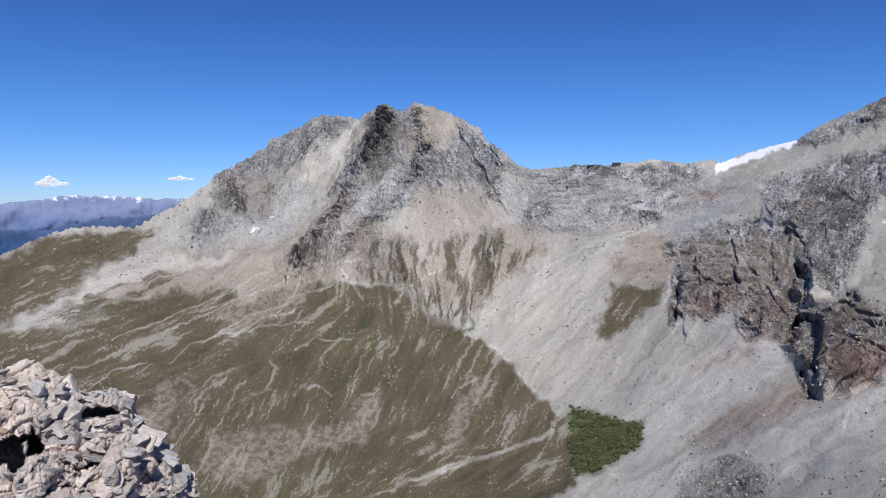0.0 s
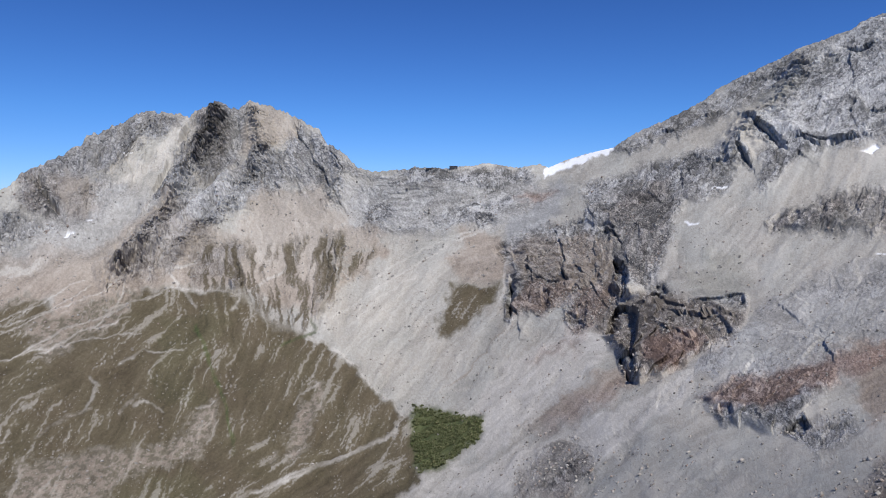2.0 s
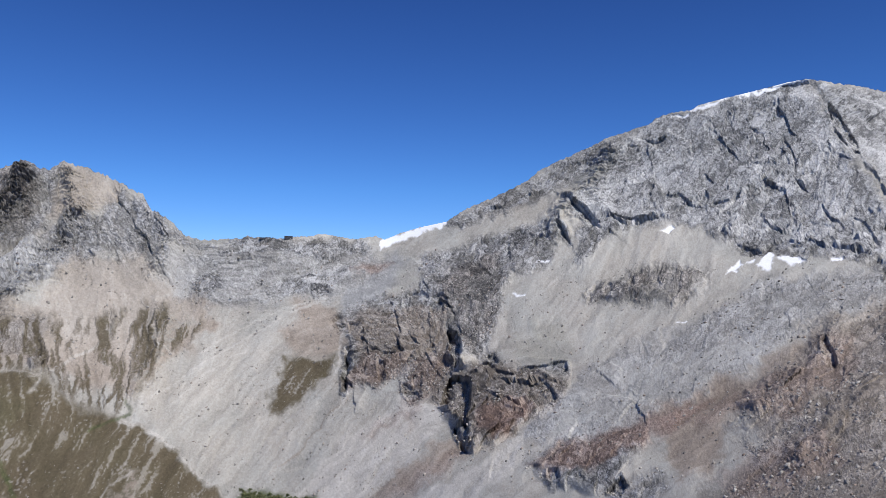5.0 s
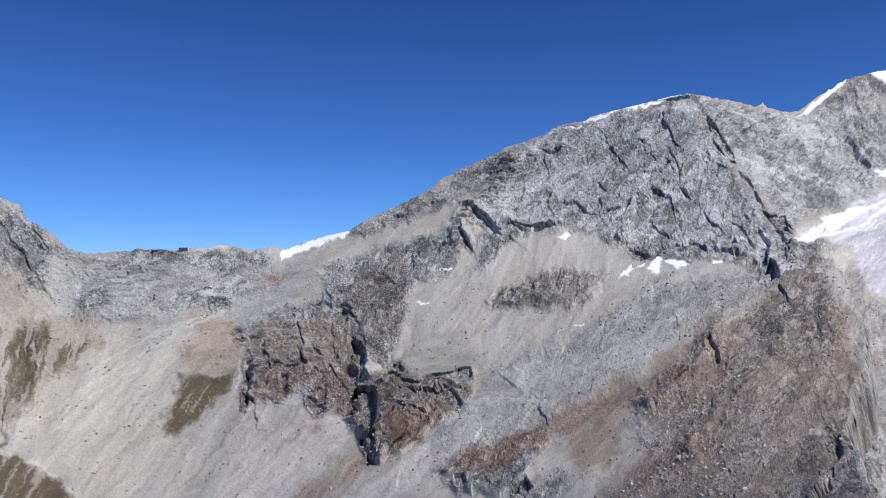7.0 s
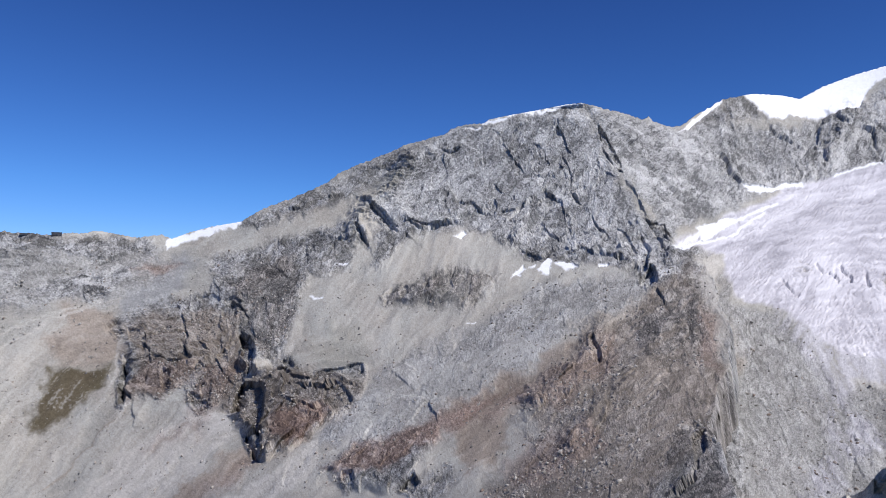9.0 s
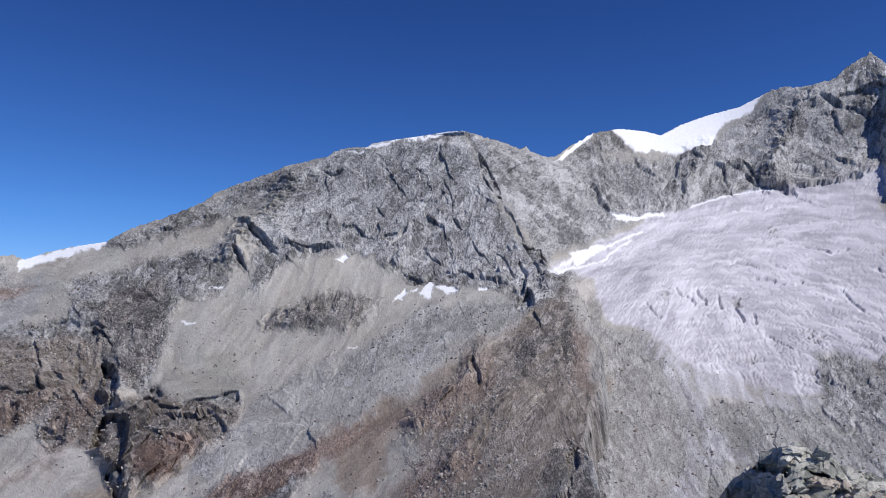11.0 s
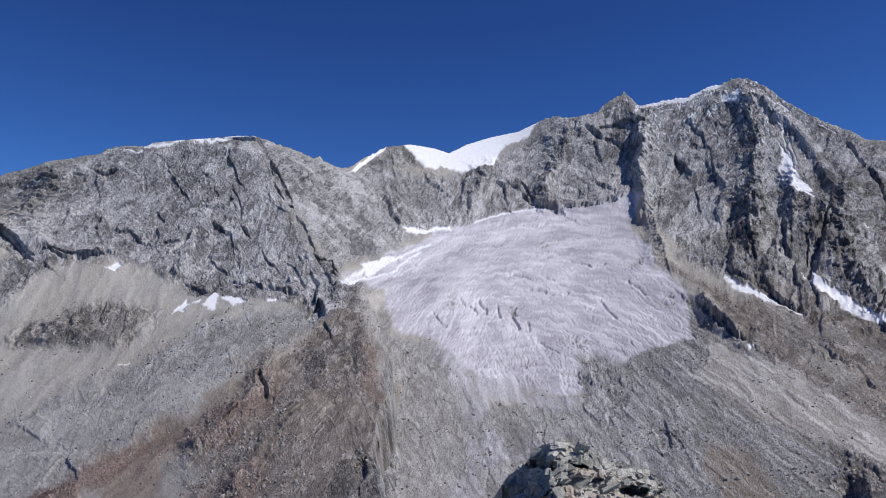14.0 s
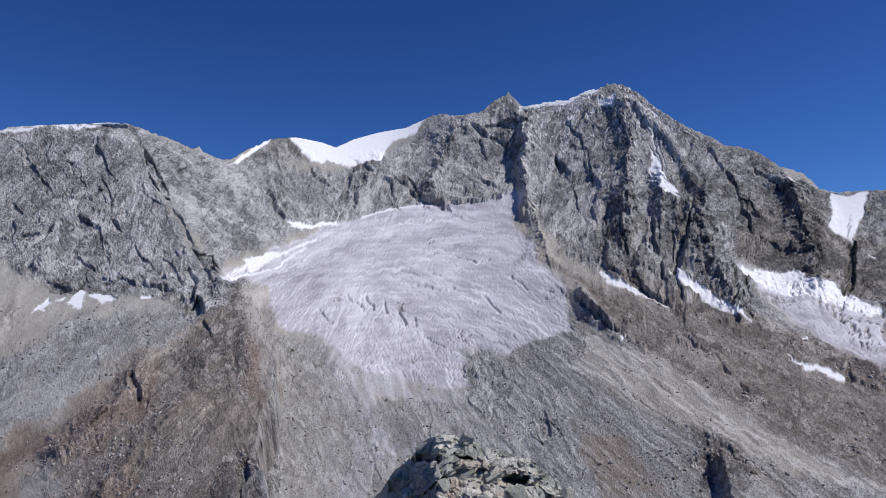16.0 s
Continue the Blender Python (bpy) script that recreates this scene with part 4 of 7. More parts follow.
cleft_or_rib(-9, 0.2, [(36.3, 4.7), (37.2, 2.8)])
cleft_or_rib(-7, 0.25, [(48.5, 4.4), (49.6, 5.7), (51.2, 6.8), (52.9, 8.3)])
cleft_or_rib(10, 0.7, [(49.6, 3.4), (50.5, 4.8), (51.8, 6.1)])
cleft_or_rib(-4, 0.15, [(42.9, 10.9), (44.0, 10.3), (45.2, 10.8)])
cleft_or_rib(-6, 0.12, [(51.0, 11.3), (51.8, 10.9)])
cleft_or_rib(-7, 0.15, [(54.0, 7.3), (54.8, 6.5)])
cleft_or_rib(-3, 0.15, [(47.9, 7.6), (49.2, 8.2), (50.2, 9.3)])
cleft_or_rib(-6, 0.15, [(44.6, 5.0), (46.5, 5.8), (47.8, 5.3)])
cleft_or_rib(-3, 0.15, [(53.3, 10.9), (54.1, 8.6), (53.8, 6.9)])
cleft_or_rib(-4, 0.2, [(55.7, 5.5), (56.4, 4.1), (57.6, 3.2)])
cleft_or_rib(-4, 0.2, [(51.8, 4.3), (53.1, 3.3), (54.4, 3.7)])
cleft_or_rib(-12, 0.3, [(56.4, 2.3), (58.0, 1.9), (59.2, 1.4)])
cleft_or_rib(-8, 0.15, [(34.8, 7.3), (34.3, 6.6), (33.8, 6.9)])
cleft_or_rib(-10, 0.2, [(28.1, 4.5), (30.0, 5.2), (31.9, 5.7)])
cleft_or_rib(-14, 0.25, [(19.1, -6.2), (18.9, -8.4), (19.5, -9.5)])
cleft_or_rib(-13, 0.35, [(27.5, -5.0), (28.3, -6.2), (27.7, -7.4)])
cleft_or_rib(-8, 0.2, [(25.1, -6.4), (26.2, -7.9), (27.1, -9.2)])
cleft_or_rib(-10, 0.2, [(22.6, -3.1), (23.5, -5.0), (23.3, -6.8)])
cleft_or_rib(-8, 0.2, [(20.4, -4.4), (20.8, -6.7), (20.4, -8.4)])
cleft_or_rib(-9, 0.3, [(26.3, -2.0), (27.4, -2.8), (28.1, -4.2)])
cleft_or_rib(-10, 0.25, [(30.4, -8.8), (32.7, -9.3), (35.5, -8.9)])
cleft_or_rib(-8, 0.2, [(30.8, -10.2), (33.2, -10.9), (35.0, -10.0)])
cleft_or_rib(-10, 0.25, [(60.7, 0.5), (61.1, -0.4)])
cleft_or_rib(-2.5, 0.25, [(64.2, -12.9), (63.8, -14.9), (62.6, -16.4)])
cleft_or_rib(-14, 0.5, [(82.5, 15.5), (84.2, 14.4), (86.1, 13.6)])
cleft_or_rib(-22, 0.3, [(77.3, 10.5), (78.1, 9.3), (80.3, 8.7)])
cleft_or_rib(-14, 0.2, [(80.5, 8.9), (82.9, 9.1), (85.3, 9.7)])
cleft_or_rib(25, 0.8, [(87.3, 14.8), (87.0, 11.8), (87.2, 8.1)])
cleft_or_rib(-9, 0.4, [(95.0, 9.6), (94.7, 6.9), (95.3, 3.7)])
cleft_or_rib(-9, 0.45, [(97.2, 7.7), (97.5, 5.0), (98.1, 2.3)])
cleft_or_rib(-10, 0.5, [(100.3, 7.9), (99.8, 5.3), (98.7, 2.7)])
cleft_or_rib(-9, 0.3, [(99.1, 6.7), (98.8, 3.6), (99.5, 0.5)])
cleft_or_rib(-10, 0.4, [(102.9, 3.0), (103.6, 1.3), (103.2, -0.0)])
cleft_or_rib(-12, 0.35, [(110.9, 4.8), (110.8, 2.8), (110.5, 0.8)])
cleft_or_rib(-14, 0.25, [(93.0, 3.7), (95.7, 2.3), (98.2, 0.5)])
cleft_or_rib(-7, 0.25, [(87.7, 14.1), (90.5, 11.7), (91.8, 7.9)])
cleft_or_rib(-12, 0.2, [(90.6, 15.8), (92.4, 12.9), (92.8, 10.2)])
cleft_or_rib(-12, 0.2, [(94.8, 15.9), (95.6, 13.2), (95.0, 10.5)])
cleft_or_rib(15, 0.6, [(96.1, 16.7), (98.7, 13.9), (100.7, 9.7)])
cleft_or_rib(-14, 0.25, [(101.6, 12.7), (103.6, 9.5), (104.6, 5.6)])
cleft_or_rib(-12, 0.25, [(104.8, 11.1), (107.4, 8.0), (108.7, 4.5)])
cleft_or_rib(-12, 0.2, [(73.4, 11.9), (75.8, 11.0), (76.2, 9.1)])
cleft_or_rib(-10, 0.2, [(68.7, 12.7), (69.6, 10.9), (71.5, 10.0)])
cleft_or_rib(-10, 0.2, [(64.2, 12.0), (66.0, 9.4), (66.9, 7.1)])
cleft_or_rib(-12, 0.2, [(59.5, 10.0), (61.6, 7.9), (63.4, 6.1)])
cleft_or_rib(30, 0.9, [(-4.4, 7.4), (-6.5, 3.4), (-8.6, 0.3)])
cleft_or_rib(-25, 0.4, [(-7.0, 6.1), (-7.8, 3.6), (-9.9, 0.0)])
cleft_or_rib(25, 0.7, [(-3.7, 1.4), (-8.2, -2.2), (-12.3, -5.3)])
cleft_or_rib(-20, 0.4, [(-17.5, 2.1), (-16.8, 0.3), (-16.0, -1.0)])
cleft_or_rib(-15, 0.3, [(-3.0, 3.8), (-4.0, 2.0), (-7.7, 0.8)])
cleft_or_rib(20, 0.8, [(-2.3, 7.5), (-1.1, 5.2), (-2.1, 2.9)])
cleft_or_rib(-12, 0.3, [(0.8, 6.4), (3.1, 2.4), (4.0, 1.0)])
cleft_or_rib(-10, 0.25, [(3.6, 4.3), (5.0, 2.4), (4.5, 1.0)])
cleft_or_rib(-8, 0.25, [(-10.4, 5.1), (-11.3, 3.3), (-10.9, 1.0)])
cleft_or_rib(-8, 0.25, [(-14.0, 4.4), (-13.1, 2.4), (-14.0, 0.6)])
cleft_or_rib(-9, 0.2, [(72.3, 1.6), (73.1, 1.0), (73.6, 0.2)])
cleft_or_rib(-9, 0.2, [(73.8, 1.3), (74.5, 0.3)])
cleft_or_rib(-8, 0.2, [(75.2, 1.0), (75.6, -0.1)])
cleft_or_rib(-10, 0.2, [(76.5, 0.1), (77.0, -1.1)])
cleft_or_rib(-7, 0.2, [(77.6, -0.2), (78.0, -1.1)])
cleft_or_rib(-7, 0.25, [(76.2, 3.6), (78.0, 3.1), (79.9, 3.2)])
cleft_or_rib(-8, 0.25, [(78.0, 2.2), (79.9, 1.9), (81.1, 2.1)])
cleft_or_rib(-6, 0.2, [(70.0, 0.3), (71.0, -0.8)])
cleft_or_rib(-6, 0.2, [(81.3, 4.6), (83.2, 4.1), (84.1, 4.3)])
cleft_or_rib(-5, 0.2, [(72.8, 5.5), (75.7, 6.0)])
cleft_or_rib(-5, 0.2, [(76.6, 7.4), (79.5, 7.6)])
cleft_or_rib(-6, 0.2, [(83.6, 1.3), (84.9, -0.1)])
cleft_or_rib(-5, 0.2, [(85.9, 3.1), (87.2, 1.8)])
cleft_or_rib(-5, 0.2, [(78.5, -2.0), (80.3, -2.9)])
cleft_or_rib(-10, 0.5, [(90.9, 1.0), (92.5, -0.4), (94.5, -1.8)])
cleft_or_rib(-0.8, 0.15, [(95.0, -6.2), (97.9, -8.3), (100.3, -9.8)])
cleft_or_rib(-0.7, 0.15, [(88.2, -8.6), (89.6, -9.4), (90.0, -10.7)])
cleft_or_rib(-2, 0.3, [(98.2, -1.3), (101.4, -3.5), (104.1, -6.4)])
cleft_or_rib(-1.5, 0.3, [(100.3, -9.4), (102.3, -10.6), (103.8, -12.4)])
# hollows and overhung notches under the cliffs: depth in metres, outline
HOLLOWS = []


def hollow(deep, outline):
    HOLLOWS.append((deep, outline))


hollow(32, [(26.7, -10.7), (27.5, -8.8), (28.5, -8.6), (29.4, -9.3), (29.1, -11.0), (28.8, -12.7), (28.1, -11.9), (27.3, -11.0)])
hollow(30, [(27.2, -4.8), (28.1, -4.9), (28.6, -6.5), (28.1, -8.0), (27.4, -6.5)])
hollow(15, [(18.9, -6.2), (19.3, -6.2), (19.3, -8.4), (18.9, -9.8), (18.7, -8.3)])
hollow(12, [(25.7, -2.7), (26.8, -2.1), (27.0, -3.3), (26.2, -3.8)])
hollow(9, [(33.4, -7.9), (35.1, -7.5), (37.1, -7.2), (37.2, -7.9), (35.5, -8.4), (33.8, -8.8)])
hollow(9, [(34.0, -9.3), (35.5, -9.0), (36.4, -9.9), (35.1, -11.1), (34.0, -10.3)])
hollow(20, [(27.9, -12.7), (29.0, -12.4), (28.8, -14.3), (28.3, -14.1)])
hollow(10, [(30.4, -6.5), (31.1, -6.4), (31.4, -7.2), (30.8, -7.5)])
hollow(10, [(21.7, -7.5), (22.2, -7.7), (22.1, -9.0), (21.6, -8.8)])
hollow(10, [(24.4, -8.6), (25.3, -8.4), (25.1, -9.8), (24.5, -9.6)])
hollow(8, [(55.7, -4.8), (56.0, -4.6), (56.5, -5.8), (56.5, -6.6), (55.9, -6.4), (55.7, -5.6)])
hollow(7, [(35.4, -15.5), (36.4, -15.6), (36.7, -16.4), (35.7, -16.3)])
hollow(7, [(40.1, -16.9), (41.5, -15.8), (42.0, -16.4), (41.2, -17.3)])
hollow(18, [(59.5, 0.4), (60.6, 1.2), (61.1, 0.1), (60.3, -0.4), (59.7, -0.2)])
hollow(6, [(57.7, 4.2), (58.5, 3.9), (59.4, 2.2), (58.4, 2.6)])
hollow(14, [(60.1, 5.0), (61.5, 4.5), (62.0, 3.0), (60.9, 3.8)])
hollow(7, [(63.3, 3.1), (64.0, 3.6), (64.4, 3.2)])
hollow(14, [(37.1, 6.2), (38.5, 5.3), (40.0, 4.1), (39.1, 3.9), (37.8, 4.8)])
hollow(12, [(40.4, 4.7), (43.0, 4.5), (44.4, 4.8), (42.8, 4.1)])
hollow(10, [(36.1, 4.4), (37.0, 3.7), (37.3, 2.5), (36.5, 3.3)])
hollow(10, [(48.3, 5.7), (49.6, 5.9), (50.5, 6.6), (49.9, 5.5), (48.7, 5.1)])
hollow(10, [(54.0, 7.3), (54.5, 7.0), (54.9, 6.3), (54.4, 6.6)])
hollow(12, [(56.3, 12.6), (57.0, 11.6), (58.2, 9.1), (57.9, 9.1), (57.0, 10.6), (56.3, 11.7)])
hollow(8, [(50.0, 2.5), (51.7, 2.1), (53.0, 2.4), (52.2, 1.7), (50.4, 1.9)])
hollow(4, [(54.8, 4.2), (56.4, 3.6), (57.2, 3.0), (56.0, 3.2)])
hollow(8, [(45.1, 6.2), (46.0, 6.4), (46.9, 5.5), (45.8, 5.8)])
hollow(6, [(51.0, 11.3), (51.8, 10.9), (51.4, 10.7)])
hollow(7, [(42.9, 10.9), (44.0, 10.4), (45.2, 11.1), (44.3, 10.0)])
hollow(6, [(38.5, -1.5), (39.2, -1.1), (39.0, -2.2)])
hollow(6, [(39.9, -0.9), (40.6, -0.4), (40.7, -1.5), (40.1, -1.8)])
hollow(6, [(43.4, -0.7), (44.3, -0.2), (44.5, -0.9), (43.7, -1.4)])
hollow(5, [(45.0, -1.6), (46.8, -1.2), (46.9, -1.4), (45.2, -1.9)])
hollow(6, [(41.8, -0.6), (42.5, -0.1), (42.5, -1.2)])
hollow(7, [(15.4, -0.4), (17.1, -0.2), (17.2, -0.7), (15.8, -0.8)])
hollow(7, [(16.1, -1.4), (17.3, -1.1), (17.4, -1.6), (16.3, -1.9)])
hollow(5, [(63.6, -11.7), (64.4, -11.0), (64.7, -12.3), (63.9, -13.6)])
hollow(16, [(83.8, 15.2), (85.1, 15.6), (87.4, 15.8), (87.6, 14.1), (85.9, 13.5), (84.3, 14.4)])
hollow(10, [(93.0, 7.0), (93.4, 8.8), (94.5, 9.1), (93.8, 6.0), (93.1, 5.5)])
hollow(12, [(97.1, 7.5), (98.0, 8.2), (98.0, 5.4), (97.5, 3.5), (96.9, 5.0)])
hollow(14, [(99.1, 4.9), (99.8, 6.6), (100.4, 8.1), (100.9, 7.5), (99.9, 4.9), (99.2, 2.6), (98.9, 3.6)])
hollow(8, [(95.1, 3.6), (97.0, 3.1), (98.4, 2.4), (98.3, 0.4), (96.1, 1.5), (95.0, 2.5)])
hollow(14, [(103.1, 1.6), (104.0, 2.0), (104.4, 0.4), (103.7, -0.5), (103.2, 0.2)])
hollow(32, [(110.9, 4.6), (111.4, 4.9), (111.2, 1.9), (110.7, 0.9)])
hollow(18, [(94.8, 17.7), (96.2, 17.4), (97.1, 16.1), (95.9, 16.5)])
hollow(20, [(77.2, 11.1), (77.9, 10.8), (78.6, 9.3), (80.3, 9.0), (80.2, 8.5), (78.4, 8.9)])
hollow(10, [(71.5, 10.4), (72.7, 9.9), (73.0, 8.8), (71.9, 9.4)])
hollow(12, [(100.9, 5.3), (101.8, 4.8), (102.0, 3.1), (101.2, 2.2), (100.9, 3.5)])
hollow(14, [(105.0, 5.5), (107.2, 4.6), (108.7, 4.0), (107.2, 3.9), (105.1, 4.7)])
hollow(16, [(103.9, 8.6), (104.7, 8.2), (105.2, 6.8), (104.5, 7.1)])
hollow(4, [(87.5, -8.3), (88.5, -8.0), (88.9, -9.8), (88.2, -10.4)])
hollow(4, [(99.7, -11.3), (100.9, -11.0), (101.7, -12.2), (100.4, -12.7)])
hollow(8, [(19.2, -6.9), (20.7, -6.5), (22.9, -6.8), (22.8, -7.0), (20.8, -6.8), (19.3, -7.2)])
hollow(14, [(18.6, -7.5), (18.9, -6.6), (19.2, -7.9), (19.0, -9.4), (18.6, -9.7)])
hollow(10, [(23.6, -9.1), (24.5, -9.4), (25.2, -10.2), (24.3, -10.7), (23.8, -10.0)])
hollow(8, [(17.6, -4.0), (18.4, -3.4), (18.7, -4.4), (18.2, -4.9)])
hollow(8, [(19.0, -3.9), (20.1, -4.5), (19.7, -5.3), (19.1, -4.9)])
hollow(7, [(22.7, -5.1), (23.7, -5.9), (23.4, -6.5)])
hollow(8, [(25.5, -6.3), (26.1, -5.8), (26.4, -6.7), (25.8, -7.2)])
hollow(12, [(30.1, -7.3), (30.8, -7.0), (31.5, -8.3), (33.0, -8.6), (32.8, -9.1), (31.2, -9.0), (30.5, -8.3)])
hollow(8, [(23.9, -1.9), (25.0, -1.4), (25.9, -1.9), (24.9, -2.4)])
hollow(12, [(26.0, -2.0), (26.9, -1.7), (27.4, -2.3), (26.6, -2.7)])
hollow(14, [(-7.2, 4.7), (-6.6, 5.2), (-6.7, 3.6), (-7.4, 2.9)])
hollow(14, [(-4.4, 6.3), (-3.7, 6.7), (-3.5, 5.8), (-4.1, 5.4)])
hollow(12, [(-8.1, 1.3), (-6.8, 1.6), (-6.8, 1.1), (-8.4, 0.3), (-9.5, 0.0)])
hollow(10, [(-17.7, 1.0), (-17.2, 1.4), (-16.8, 0.1), (-17.3, -0.4)])
hollow(10, [(-16.9, 1.9), (-16.5, 1.0), (-16.0, -0.8), (-16.4, -0.7)])
hollow(8, [(-10.5, -3.6), (-9.9, -4.1), (-10.2, -5.5), (-10.7, -5.2)])
hollow(8, [(0.8, 1.2), (1.5, 1.4), (1.3, 0.5)])
hollow(8, [(4.0, 1.6), (5.0, 1.4), (4.8, 0.8)])
hollow(7, [(-4.0, -6.3), (-3.4, -5.9), (-3.2, -6.8), (-3.8, -7.1)])
# crags that stand out of the slopes, sheer on their left side: height in metres, width of the sheer edge, outline
CRAGS = []


def crag(high, edge, outline):
    CRAGS.append((high, edge, outline))


crag(30, 1.0, [(26.3, -11.0), (27.4, -9.2), (30.2, -7.6), (34.5, -7.9), (37.3, -8.6), (36.0, -11.2), (32.5, -13.2), (29.5, -14.8), (28.2, -14.2)])
crag(38, 0.8, [(26.8, -5.6), (28.2, -5.0), (30.2, -6.0), (29.8, -8.3), (27.8, -8.4), (26.9, -7.0)])
crag(18, 1.2, [(18.6, -9.6), (18.4, -5.0), (19.0, -2.6), (24.2, -2.0), (28.6, -1.8), (29.2, -5.0), (28.0, -9.0), (25.0, -10.8), (23.6, -8.6), (20.2, -9.0)])
crag(14, 0.9, [(38.4, -2.2), (39.4, -0.6), (43.0, 0.3), (46.8, 0.5), (48.2, -0.3), (47.6, -1.4), (45.2, -2.4), (41.6, -2.6)])
crag(9, 1.0, [(33.8, -15.2), (36.3, -13.4), (41.5, -11.8), (44.5, -13.2), (43.0, -15.4), (39.5, -17.5), (35.8, -17.2)])
crag(46, 1.5, [(90.4, 2.0), (91.9, 2.0), (93.6, 0.5), (95.1, -1.3), (95.9, -3.3), (94.2, -2.6), (92.2, -1.4), (90.8, 0.1)])
crag(14, 1.2, [(101.0, -10.2), (104.2, -11.0), (105.8, -13.2), (107.0, -16.0), (102.0, -16.0), (100.6, -12.0)])
crag(34, 2.0, [(93.4, 6.8), (94.4, 9.8), (96.2, 10.8), (97.6, 8.6), (97.4, 4.4), (95.6, 2.8), (93.8, 4.4)])
crag(40, 2.0, [(97.6, 5.8), (98.6, 9.2), (100.6, 9.4), (102.6, 6.2), (105.2, 2.6), (104.2, 0.4), (99.6, 1.6)])


# great spurs and troughs (below nought) of the mountains: height in metres, width on either side in degrees, line of the crest
SPURS = []


def spur(high, left, right, line):
    SPURS.append((high, left, right, line))


spur(90, 1.6, 2.6, [(-4.6, 7.5), (-5.6, 4.5), (-7.5, 1.5), (-9.5, -1.5), (-12.5, -5.6)])
spur(70, 2.0, 3.4, [(-2.3, 7.8), (-1.5, 4.0), (-3.5, 0.5), (-8.0, -3.4)])
spur(45, 1.4, 2.0, [(-9.5, 6.6), (-11.5, 3.4), (-14.5, 0.5)])
spur(40, 1.2, 1.6, [(-17.2, 2.4), (-17.4, 0.0), (-20.0, -3.0)])
spur(30, 1.0, 1.6, [(3.4, 5.0), (4.6, 2.4), (4.0, 0.4)])
spur(30, 1.5, 1.5, [(-3.2, -4.6), (-4.0, -8.0)])
spur(26, 1.4, 2.0, [(4.6, -3.8), (4.2, -6.0), (3.0, -9.0)])
spur(40, 1.5, 2.5, [(41.0, 11.0), (38.5, 7.0), (36.0, 4.5)])
spur(40, 1.8, 2.4, [(87.0, 17.0), (87.3, 13.0), (87.6, 9.0), (88.5, 5.5)])
spur(45, 3.0, 2.5, [(95.0, 17.5), (95.6, 13.5), (95.2, 9.5), (94.6, 5.0)])
spur(40, 1.8, 2.0, [(98.2, 10.5), (98.0, 7.0), (96.6, 3.4)])
spur(50, 2.0, 2.4, [(101.4, 9.0), (101.2, 6.0), (102.0, 2.5), (103.6, 0.2)])
spur(50, 2.4, 2.4, [(107.0, 10.0), (108.5, 6.0), (109.0, 2.0)])
spur(40, 1.6, 1.6, [(81.5, 16.0), (80.0, 12.5), (79.0, 9.5)])
spur(35, 1.6, 1.6, [(74.5, 12.0), (73.0, 9.5)])
spur(30, 1.4, 1.4, [(66.6, 13.0), (66.8, 10.0), (67.0, 7.5)])
spur(14, 1.4, 2.4, [(56.5, -3.6), (55.2, -6.5), (51.0, -9.8)])
spur(9, 1.4, 2.0, [(61.5, -4.0), (58.0, -8.8), (54.0, -13.0)])


def rise(az, el):
    """How far the spurs stand out at each place, in metres."""
    total = np.zeros(az.shape)
    for high, left, right, line in SPURS:
        best, side = np.full(az.shape, 99.0), np.zeros(az.shape)
        for (x0, y0), (x1, y1) in zip(line, line[1:]):
            dx, dy = x1 - x0, y1 - y0
            u = np.clip(((az - x0) * dx + (el - y0) * dy) / (dx * dx + dy * dy), 0, 1)
            gx, gy = az - x0 - u * dx, el - y0 - u * dy
            gap = np.hypot(gx, gy)
            side = np.where(gap < best, gx * -dy + gy * dx, side)
            best = np.minimum(best, gap)
        # lines run downwards, so the left flank lies where the cross product is negative
        k = np.clip(1 - best / np.where(side < 0, left, right), 0, 1)
        total = np.maximum(total, high * k * (0.4 + 0.6 * k))
    return total


